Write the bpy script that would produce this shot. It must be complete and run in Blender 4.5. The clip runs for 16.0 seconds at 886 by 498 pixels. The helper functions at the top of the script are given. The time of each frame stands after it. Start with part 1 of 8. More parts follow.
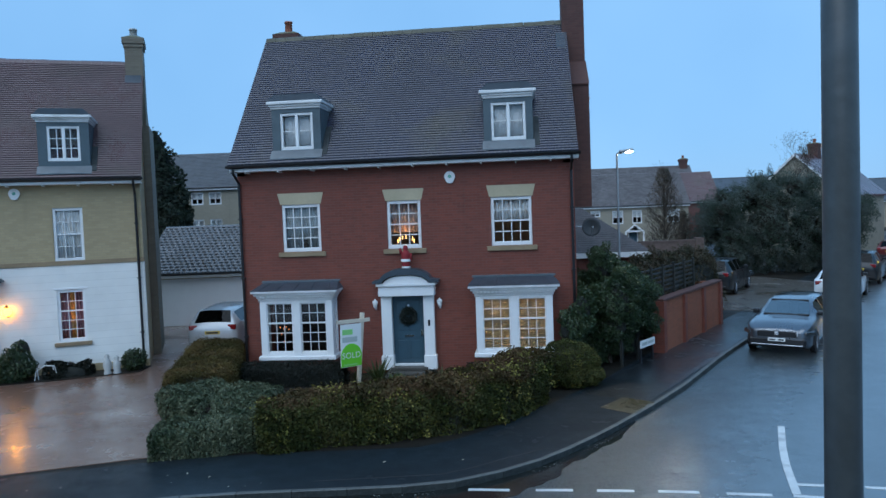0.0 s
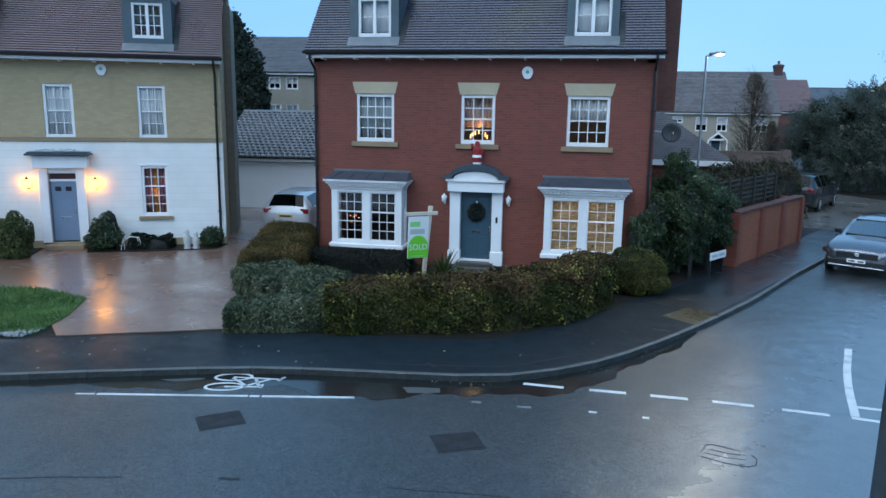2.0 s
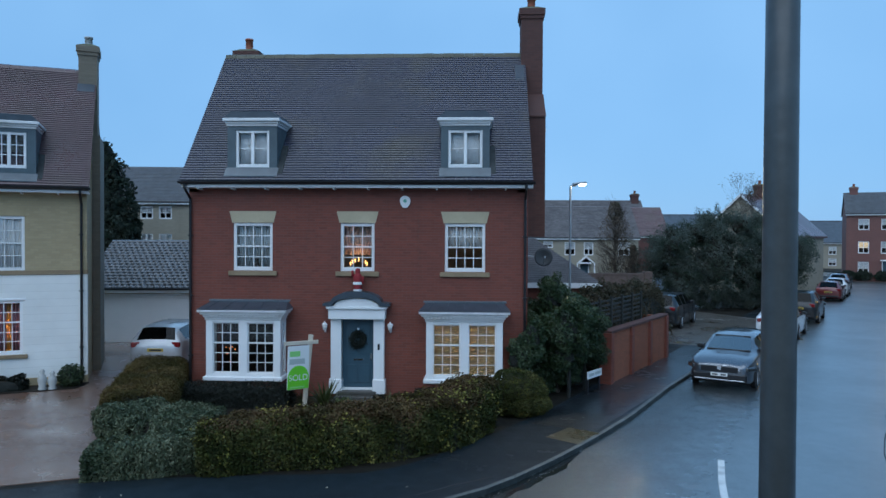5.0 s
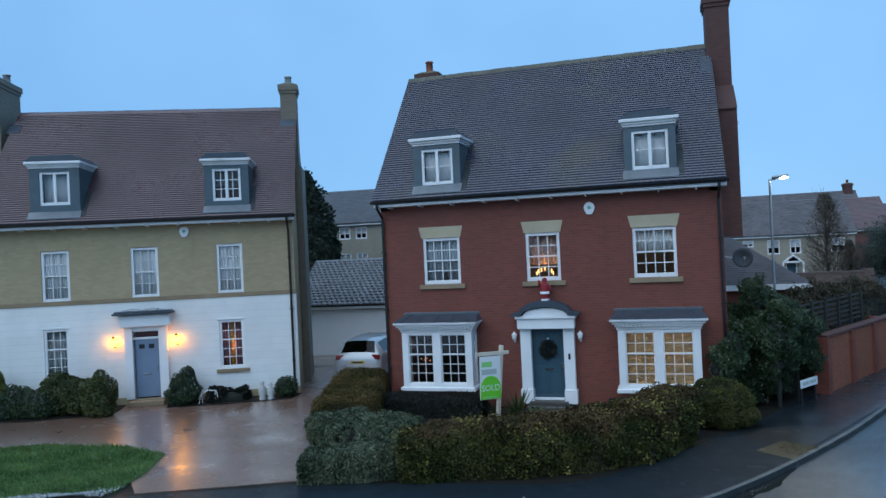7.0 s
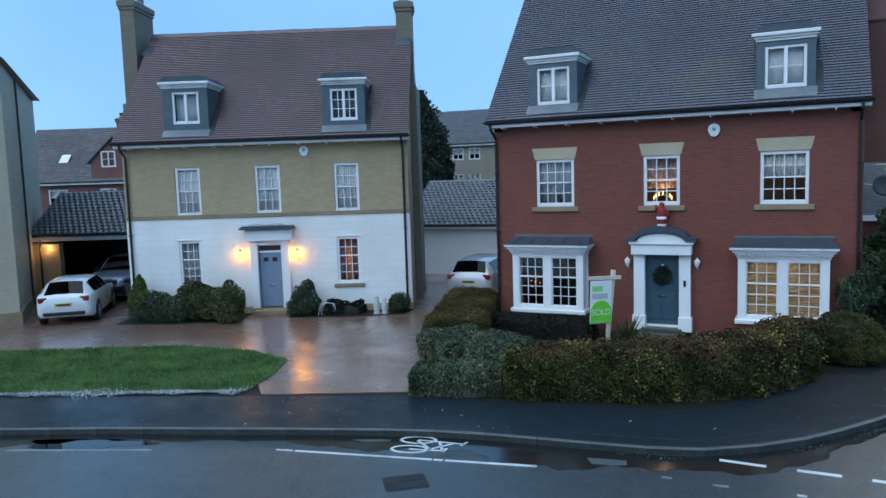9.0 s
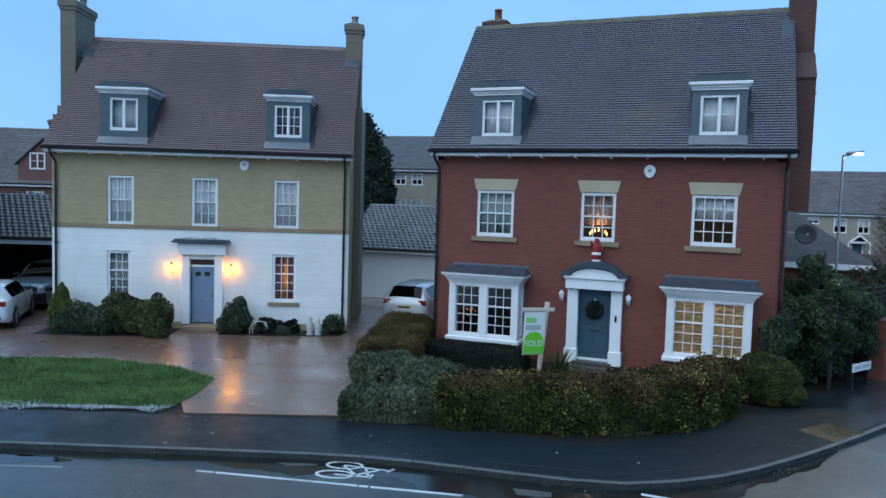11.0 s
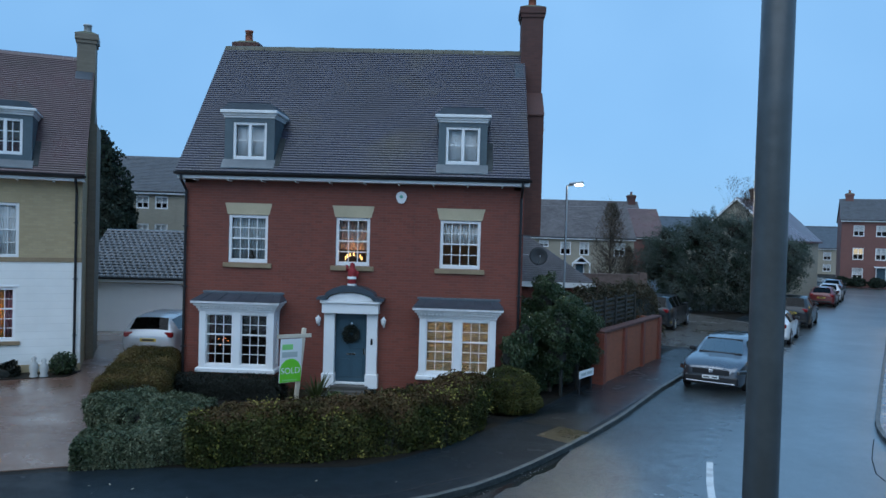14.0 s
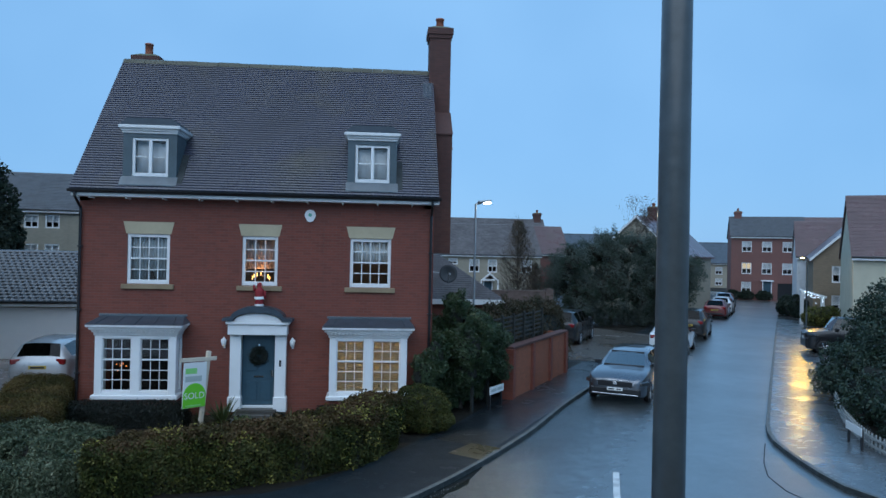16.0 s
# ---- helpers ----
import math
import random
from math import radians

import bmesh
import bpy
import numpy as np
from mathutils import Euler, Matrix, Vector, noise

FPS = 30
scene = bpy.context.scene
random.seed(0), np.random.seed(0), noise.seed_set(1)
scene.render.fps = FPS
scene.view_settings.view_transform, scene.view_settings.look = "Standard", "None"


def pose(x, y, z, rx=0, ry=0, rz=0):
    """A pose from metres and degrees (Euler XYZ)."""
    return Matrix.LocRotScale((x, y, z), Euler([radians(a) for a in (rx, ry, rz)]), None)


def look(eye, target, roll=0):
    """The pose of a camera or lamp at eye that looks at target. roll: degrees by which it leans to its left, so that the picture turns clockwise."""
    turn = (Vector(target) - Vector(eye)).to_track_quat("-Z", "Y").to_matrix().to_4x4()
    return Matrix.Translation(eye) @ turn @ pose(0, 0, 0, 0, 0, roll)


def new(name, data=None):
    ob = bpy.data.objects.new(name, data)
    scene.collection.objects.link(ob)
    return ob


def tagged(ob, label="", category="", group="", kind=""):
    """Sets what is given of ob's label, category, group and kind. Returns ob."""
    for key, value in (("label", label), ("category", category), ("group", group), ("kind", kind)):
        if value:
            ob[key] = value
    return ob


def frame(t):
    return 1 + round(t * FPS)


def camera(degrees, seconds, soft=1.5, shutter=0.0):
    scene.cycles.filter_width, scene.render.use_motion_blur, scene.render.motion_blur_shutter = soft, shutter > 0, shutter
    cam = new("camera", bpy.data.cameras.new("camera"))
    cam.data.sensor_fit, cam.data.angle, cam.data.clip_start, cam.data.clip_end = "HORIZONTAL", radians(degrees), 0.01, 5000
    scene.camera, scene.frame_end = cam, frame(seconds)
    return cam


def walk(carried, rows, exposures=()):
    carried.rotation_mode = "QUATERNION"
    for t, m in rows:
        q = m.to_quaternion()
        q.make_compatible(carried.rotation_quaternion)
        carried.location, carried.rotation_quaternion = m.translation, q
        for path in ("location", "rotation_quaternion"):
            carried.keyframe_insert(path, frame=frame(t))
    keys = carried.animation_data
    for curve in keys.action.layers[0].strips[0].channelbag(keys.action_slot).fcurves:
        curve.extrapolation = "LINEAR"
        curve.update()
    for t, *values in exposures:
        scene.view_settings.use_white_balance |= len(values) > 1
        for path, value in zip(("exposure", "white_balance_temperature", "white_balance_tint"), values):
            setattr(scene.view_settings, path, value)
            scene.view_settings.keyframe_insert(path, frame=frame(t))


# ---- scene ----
cam = camera(62.0, 16.0)
PATH = [
    (0, (-0.002, -0.551, 4.620), (-0.2167, 1.4348, 4.5198), -2.09),
    (0.5, (0.003, -0.553, 4.620), (-0.2950, 1.4144, 4.4221), -1.47),
    (1, (0.009, -0.556, 4.620), (-0.3571, 1.3902, 4.3372), -0.67),
    (1.5, (0.014, -0.558, 4.620), (-0.4066, 1.3643, 4.2616), 0.06),
    (2, (0.020, -0.560, 4.620), (-0.3777, 1.3636, 4.2435), 0.88),
    (2.5, (0.026, -0.562, 4.620), (-0.2137, 1.4029, 4.3351), 1.71),
    (3, (0.001, -0.553, 4.620), (-0.1319, 1.4348, 4.4400), 2.03),
    (3.5, (-0.031, -0.540, 4.620), (-0.1205, 1.4574, 4.5581), 0.38),
    (3.7, (-0.025, -0.542, 4.620), (-0.1251, 1.4552, 4.5845), 0.20),
    (5.8, (0.037, -0.567, 4.620), (-0.0461, 1.4311, 4.5876), 0.32),
    (6, (0.043, -0.569, 4.620), (-0.0892, 1.4262, 4.5925), 0.11),
    (6.5, (0.045, -0.570, 4.620), (-0.3095, 1.3983, 4.5995), -1.47),
    (7, (0.047, -0.571, 4.620), (-0.5355, 1.3427, 4.6231), -2.67),
    (7.5, (0.049, -0.571, 4.620), (-0.7019, 1.2801, 4.5270), -4.05),
    (8, (0.050, -0.572, 4.620), (-0.7829, 1.2388, 4.4578), -3.62),
    (8.5, (0.052, -0.573, 4.620), (-0.8066, 1.2211, 4.4095), -2.18),
    (8.7, (0.053, -0.573, 4.620), (-0.8150, 1.2165, 4.4107), -1.92),
    (10.8, (0.060, -0.576, 4.620), (-0.7050, 1.2677, 4.4999), 1.70),
    (11, (0.061, -0.576, 4.620), (-0.6556, 1.2863, 4.4906), 1.68),
    (11.5, (0.063, -0.577, 4.620), (-0.5744, 1.3172, 4.5467), 0.97),
    (12, (0.065, -0.578, 4.620), (-0.4818, 1.3460, 4.6057), 1.39),
    (12.5, (0.067, -0.579, 4.620), (-0.3808, 1.3708, 4.6139), 2.44),
    (13, (0.068, -0.579, 4.620), (-0.2747, 1.3910, 4.5969), 2.99),
    (13.5, (0.050, -0.572, 4.620), (-0.1586, 1.4170, 4.5889), 2.56),
    (14, (0.039, -0.567, 4.620), (-0.0387, 1.4306, 4.5771), 1.63),
    (14.5, (0.008, -0.555, 4.620), (0.0229, 1.4442, 4.5709), 1.10),
    (15, (-0.025, -0.542, 4.620), (0.0267, 1.4571, 4.6305), 1.46),
    (15.5, (-0.025, -0.542, 4.620), (0.0755, 1.4552, 4.6394), 1.18),
    (16, (0.009, -0.556, 4.620), (0.1756, 1.4374, 4.6322), 1.20),
]
EXPOSURES = [(0, 0.21, 5650, 5), (1, 0.36, 5650, 5), (2, 0.51, 5650, 5), (3, 0.46, 5650, 5), (3.5, 0.21, 5650, 5), (6, 0.11, 5650, 5), (8, 0.36, 5650, 5), (8.5, 0.41, 5650, 5), (11, 0.36, 5650, 5), (13, 0.21, 5650, 5), (14.5, 0.11, 5650, 5), (16, 0.11, 5650, 5)]
walk(cam, [(t, look(eye, target, roll)) for t, eye, target, roll in PATH],
     EXPOSURES)

# ---- world and light ----
SUN_ELEV, SUN_AZ = 38.0, 200.0
world = bpy.data.worlds.new("world")
scene.world = world
world.use_nodes = True
wn, wl = world.node_tree.nodes, world.node_tree.links
wn.clear()
sky = wn.new("ShaderNodeTexSky")
sky.sky_type = "NISHITA"
sky.sun_disc = False
sky.sun_elevation = radians(SUN_ELEV)
sky.sun_rotation = radians(SUN_AZ)
sky.air_density, sky.dust_density, sky.ozone_density = 1.0, 0.4, 3.0
veil = wn.new("ShaderNodeTexNoise")
veil.inputs["Scale"].default_value, veil.inputs["Detail"].default_value, veil.inputs["Roughness"].default_value = 1.6, 4.0, 0.5
cloud = wn.new("ShaderNodeValToRGB")
cloud.color_ramp.elements[0].position, cloud.color_ramp.elements[1].position = 0.3, 0.7
cloud.color_ramp.elements[0].color, cloud.color_ramp.elements[1].color = (0.25, 0.49, 0.81, 1), (0.39, 0.66, 0.99, 1)
wl.new(veil.outputs["Fac"], cloud.inputs[0])
lift = wn.new("ShaderNodeMix")
lift.data_type, lift.blend_type = "RGBA", "MULTIPLY"
lift.inputs[0].default_value = 1.0
lift.inputs[7].default_value = (10.0, 10.0, 10.0, 1)
wl.new(cloud.outputs[0], lift.inputs[6])
mixw = wn.new("ShaderNodeMix")
mixw.data_type = "RGBA"
mixw.inputs[0].default_value = 0.86
bgw = wn.new("ShaderNodeBackground")
bgw.inputs["Strength"].default_value = 0.085
outw = wn.new("ShaderNodeOutputWorld")
wl.new(sky.outputs[0], mixw.inputs[6])
wl.new(lift.outputs[2], mixw.inputs[7])
wl.new(mixw.outputs[2], bgw.inputs["Color"])
wl.new(bgw.outputs[0], outw.inputs["Surface"])

sun = new("sun", bpy.data.lights.new("sun", "SUN"))
sun.data.energy, sun.data.angle, sun.data.color = 1.45, radians(80), (1.0, 0.97, 0.92)
sun.matrix_world = look((-6, -16, 22), (0, 0, 0))

# ---- mesh helpers ----


class Geo:
    """Gathers faces for one mesh."""

    def __init__(self):
        self.v, self.f = [], []

    def add(self, verts, faces):
        n = len(self.v)
        self.v += [tuple(p) for p in verts]
        self.f += [tuple(n + i for i in f) for f in faces]
        return self

    def box(self, x0, x1, y0, y1, z0, z1, c=0.0):
        if x1 < x0:
            x0, x1 = x1, x0
        if y1 < y0:
            y0, y1 = y1, y0
        if z1 < z0:
            z0, z1 = z1, z0
        if c <= 0:
            vs = [(x, y, z) for z in (z0, z1) for y in (y0, y1) for x in (x0, x1)]
            return self.add(vs, [(0, 2, 3, 1), (4, 5, 7, 6), (0, 1, 5, 4), (2, 6, 7, 3), (0, 4, 6, 2), (1, 3, 7, 5)])
        c = min(c, (x1 - x0) * 0.45, (y1 - y0) * 0.45, (z1 - z0) * 0.45)
        lo, hi, vs, ix = (x0, y0, z0), (x1, y1, z1), [], {}
        for sx in (0, 1):
            for sy in (0, 1):
                for sz in (0, 1):
                    s = (sx, sy, sz)
                    for a in range(3):
                        p = [(hi[k] - c if s[k] else lo[k] + c) for k in range(3)]
                        p[a] = hi[a] if s[a] else lo[a]
                        ix[s, a] = len(vs)
                        vs.append(p)
        fs = []
        for a in range(3):
            b, d = (a + 1) % 3, (a + 2) % 3
            for side in (0, 1):
                ring = []
                for sb, sd in ((0, 0), (1, 0), (1, 1), (0, 1)):
                    s = [0, 0, 0]
                    s[a], s[b], s[d] = side, sb, sd
                    ring.append(ix[tuple(s), a])
                fs.append(ring if side else ring[::-1])
            for sb in (0, 1):
                for sd in (0, 1):
                    s0, s1 = [0, 0, 0], [0, 0, 0]
                    s0[b], s0[d], s1[b], s1[d] = sb, sd, sb, sd
                    s1[a] = 1
                    s0, s1 = tuple(s0), tuple(s1)
                    q = [ix[s0, b], ix[s1, b], ix[s1, d], ix[s0, d]]
                    fs.append(q if (sb ^ sd) else q[::-1])
        for s in [(i, j, k) for i in (0, 1) for j in (0, 1) for k in (0, 1)]:
            t = [ix[s, 0], ix[s, 1], ix[s, 2]]
            fs.append(t if sum(s) % 2 else t[::-1])
        return self.add(vs, fs)

    def tube(self, a, b, r0, r1=None, n=10, caps=True):
        r1 = r0 if r1 is None else r1
        a, b = Vector(a), Vector(b)
        d = (b - a).normalized()
        u = d.orthogonal().normalized()
        w = d.cross(u)
        vs = []
        for p, r in ((a, r0), (b, r1)):
            for k in range(n):
                t = 2 * math.pi * k / n
                vs.append(p + r * (math.cos(t) * u + math.sin(t) * w))
        fs = [(k, (k + 1) % n, n + (k + 1) % n, n + k) for k in range(n)]
        if caps:
            fs += [tuple(range(n))[::-1], tuple(range(n, 2 * n))]
        return self.add(vs, fs)

    def path(self, pts, r, n=8):
        for a, b in zip(pts, pts[1:]):
            self.tube(a, b, r, r, n)
        return self

    def turned(self, profile, n=16, at=(0, 0, 0)):
        """A body of revolution about z; profile: rows of radius, z."""
        vs, fs, m = [], [], len(profile)
        for k in range(n):
            t = 2 * math.pi * k / n
            for r, z in profile:
                vs.append((at[0] + r * math.cos(t), at[1] + r * math.sin(t), at[2] + z))
        for k in range(n):
            for i in range(m - 1):
                a, b = k * m + i, ((k + 1) % n) * m + i
                fs.append((a, b, b + 1, a + 1))
        return self.add(vs, fs)

    def prism(self, outline, y0, y1):
        """An outline of x, z pairs, drawn from y0 to y1."""
        n = len(outline)
        vs = [(x, y0, z) for x, z in outline] + [(x, y1, z) for x, z in outline]
        fs = [tuple(range(n)), tuple(range(2 * n - 1, n - 1, -1))]
        fs += [(i, n + i, n + (i + 1) % n, (i + 1) % n) for i in range(n)]
        return self.add(vs, fs)

    def slab(self, outline, z0, z1):
        """An outline of x, y pairs, from z0 up to z1."""
        n = len(outline)
        vs = [(x, y, z0) for x, y in outline] + [(x, y, z1) for x, y in outline]
        fs = [tuple(range(n))[::-1], tuple(range(n, 2 * n))]
        fs += [(i, (i + 1) % n, n + (i + 1) % n, n + i) for i in range(n)]
        return self.add(vs, fs)

    def mesh(self, name, smooth=False):
        me = bpy.data.meshes.new(name)
        me.from_pydata(self.v, [], self.f)
        if any(len(f) > 4 for f in self.f):
            bm = bmesh.new()
            bm.from_mesh(me)
            bmesh.ops.triangulate(bm, faces=[f for f in bm.faces if len(f.verts) > 4])
            bmesh.ops.recalc_face_normals(bm, faces=bm.faces[:])
            bm.to_mesh(me)
            bm.free()
        if smooth:
            me.polygons.foreach_set("use_smooth", [True] * len(me.polygons))
        me.update()
        return me


def part(name, geo, material, parent=None, label="", smooth=False):
    me = geo if isinstance(geo, bpy.types.Mesh) else geo.mesh(name, smooth)
    if material and not me.materials:
        me.materials.append(material)
    ob = new(name, me)
    if parent:
        ob.parent = parent
    if label:
        ob["label"] = label
    return ob


def thing(name, label, category, m=None, group="", kind=""):
    ob = new(name)
    ob.empty_display_size = 0.2
    if m is not None:
        ob.matrix_world = m
    return tagged(ob, label, category, group, kind)


def solid(name, geo, material, label, category="", m=None, group="", kind="", smooth=False):
    """A thing of one mesh."""
    ob = part(name, geo, material, None, "", smooth)
    if m is not None:
        ob.matrix_world = m
    return tagged(ob, label, category, group, kind)


def arr_mesh(name, verts, faces, material=None, smooth=False):
    """A mesh of quads from arrays."""
    me = bpy.data.meshes.new(name)
    n, m = len(verts), len(faces)
    me.vertices.add(n)
    me.vertices.foreach_set("co", np.asarray(verts, np.float32).ravel())
    me.loops.add(m * 4)
    me.loops.foreach_set("vertex_index", np.asarray(faces, np.int32).ravel())
    me.polygons.add(m)
    me.polygons.foreach_set("loop_start", np.arange(0, m * 4, 4, dtype=np.int32))
    me.update(calc_edges=True)
    me.validate()
    if smooth:
        me.polygons.foreach_set("use_smooth", [True] * m)
    if material:
        me.materials.append(material)
    return me


# ---- materials ----


def nodes_of(name):
    m = bpy.data.materials.new(name)
    m.use_nodes = True
    nt = m.node_tree
    nt.nodes.clear()
    out = nt.nodes.new("ShaderNodeOutputMaterial")
    bsdf = nt.nodes.new("ShaderNodeBsdfPrincipled")
    nt.links.new(bsdf.outputs[0], out.inputs[0])
    return m, nt, bsdf, out


def noise_node(nt, coord, scale, detail=4.0, rough=0.55):
    n = nt.nodes.new("ShaderNodeTexNoise")
    n.inputs["Scale"].default_value = scale
    n.inputs["Detail"].default_value = detail
    n.inputs["Roughness"].default_value = rough
    nt.links.new(coord, n.inputs["Vector"])
    return n.outputs["Fac"]


def math_node(nt, op, a, b):
    n = nt.nodes.new("ShaderNodeMath")
    n.operation = op
    for k, v in enumerate((a, b)):
        if isinstance(v, (int, float)):
            n.inputs[k].default_value = v
        else:
            nt.links.new(v, n.inputs[k])
    return n.outputs[0]


def remap(nt, fac, a0, a1, b0, b1):
    n = nt.nodes.new("ShaderNodeMapRange")
    for k, v in enumerate((a0, a1, b0, b1)):
        n.inputs[k + 1].default_value = v
    nt.links.new(fac, n.inputs[0])
    return n.outputs[0]


def mix_col(nt, fac, a, b, blend="MIX"):
    n = nt.nodes.new("ShaderNodeMix")
    n.data_type, n.blend_type = "RGBA", blend
    for k, v in ((0, fac), (6, a), (7, b)):
        if isinstance(v, (int, float)):
            n.inputs[k].default_value = v
        elif isinstance(v, tuple):
            n.inputs[k].default_value = (*v[:3], 1)
        else:
            nt.links.new(v, n.inputs[k])
    return n.outputs[2]


def bump_node(nt, height, strength, dist, bsdf):
    n = nt.nodes.new("ShaderNodeBump")
    n.inputs["Strength"].default_value = strength
    n.inputs["Distance"].default_value = dist
    nt.links.new(height, n.inputs["Height"])
    nt.links.new(n.outputs[0], bsdf.inputs["Normal"])
    return n


def dim(c, k):
    return tuple(min(1.0, v * k) for v in c)


def surf(name, col, rough=0.6, var=0.2, scale=1.2, fine=40.0, bump=0.15, metal=0.0, spec=0.5, coat=0.0, islands=0.0, dirt=None):
    """A plain painted or weathered surface, uneven at two scales."""
    m, nt, b, _ = nodes_of(name)
    co = nt.nodes.new("ShaderNodeTexCoord").outputs["Object"]
    big, small = noise_node(nt, co, scale, 5), noise_node(nt, co, fine, 3)
    fac = math_node(nt, "ADD", math_node(nt, "MULTIPLY", big, 0.65), math_node(nt, "MULTIPLY", small, 0.35))
    fac = remap(nt, fac, 0.3, 0.7, 0, 1)
    c = mix_col(nt, fac, dim(col, 1 - var), dim(col, 1 + var))
    if dirt:
        c = mix_col(nt, remap(nt, noise_node(nt, co, scale * 0.6, 6, 0.65), 0.5, 0.72, 0, 0.7), c, dirt)
    if islands:
        g = nt.nodes.new("ShaderNodeNewGeometry").outputs["Random Per Island"]
        c = mix_col(nt, 1.0, c, mix_col(nt, g, dim((1, 1, 1), 1 - islands), (1, 1, 1)), "MULTIPLY")
    nt.links.new(c, b.inputs["Base Color"])
    nt.links.new(remap(nt, fac, 0, 1, min(1, rough * 1.15), rough * 0.8), b.inputs["Roughness"])
    b.inputs["Metallic"].default_value = metal
    b.inputs["Specular IOR Level"].default_value = spec
    b.inputs["Coat Weight"].default_value = coat
    b.inputs["Coat Roughness"].default_value = 0.08
    if bump:
        bump_node(nt, small, bump, 0.01, b)
    return m


def brick_mat(name, c1, c2, mortar, bump=0.5, stain=(0.02, 0.02, 0.018), wet=0.55, size=(0.225, 0.075)):
    m, nt, b, _ = nodes_of(name)
    co = nt.nodes.new("ShaderNodeTexCoord").outputs["Object"]
    sep = nt.nodes.new("ShaderNodeSeparateXYZ")
    nt.links.new(co, sep.inputs[0])
    com = nt.nodes.new("ShaderNodeCombineXYZ")
    nt.links.new(math_node(nt, "ADD", sep.outputs[0], sep.outputs[1]), com.inputs[0])
    nt.links.new(sep.outputs[2], com.inputs[1])
    br = nt.nodes.new("ShaderNodeTexBrick")
    br.inputs["Scale"].default_value = 1.0
    br.inputs["Brick Width"].default_value = size[0]
    br.inputs["Row Height"].default_value = size[1]
    br.inputs["Mortar Size"].default_value = 0.006
    br.inputs["Mortar Smooth"].default_value = 0.2
    br.inputs["Color1"].default_value = (*c1, 1)
    br.inputs["Color2"].default_value = (*c2, 1)
    br.inputs["Mortar"].default_value = (*mortar, 1)
    nt.links.new(com.outputs[0], br.inputs["Vector"])
    big = noise_node(nt, co, 0.55, 6, 0.6)
    c = mix_col(nt, remap(nt, big, 0.35, 0.7, 0.0, 0.45), br.outputs["Color"], dim(c1, 0.62))
    streak = nt.nodes.new("ShaderNodeMapping")
    streak.inputs["Scale"].default_value = (2.2, 2.2, 0.22)
    nt.links.new(co, streak.inputs[0])
    c = mix_col(nt, remap(nt, noise_node(nt, streak.outputs[0], 1.6, 5, 0.6), 0.58, 0.85, 0, 0.28), c, stain)
    nt.links.new(c, b.inputs["Base Color"])
    nt.links.new(remap(nt, big, 0.3, 0.7, wet + 0.2, wet), b.inputs["Roughness"])
    h = math_node(nt, "SUBTRACT", math_node(nt, "MULTIPLY", noise_node(nt, co, 90, 2), 0.3), br.outputs["Fac"])
    bump_node(nt, h, bump, 0.006, b)
    return m


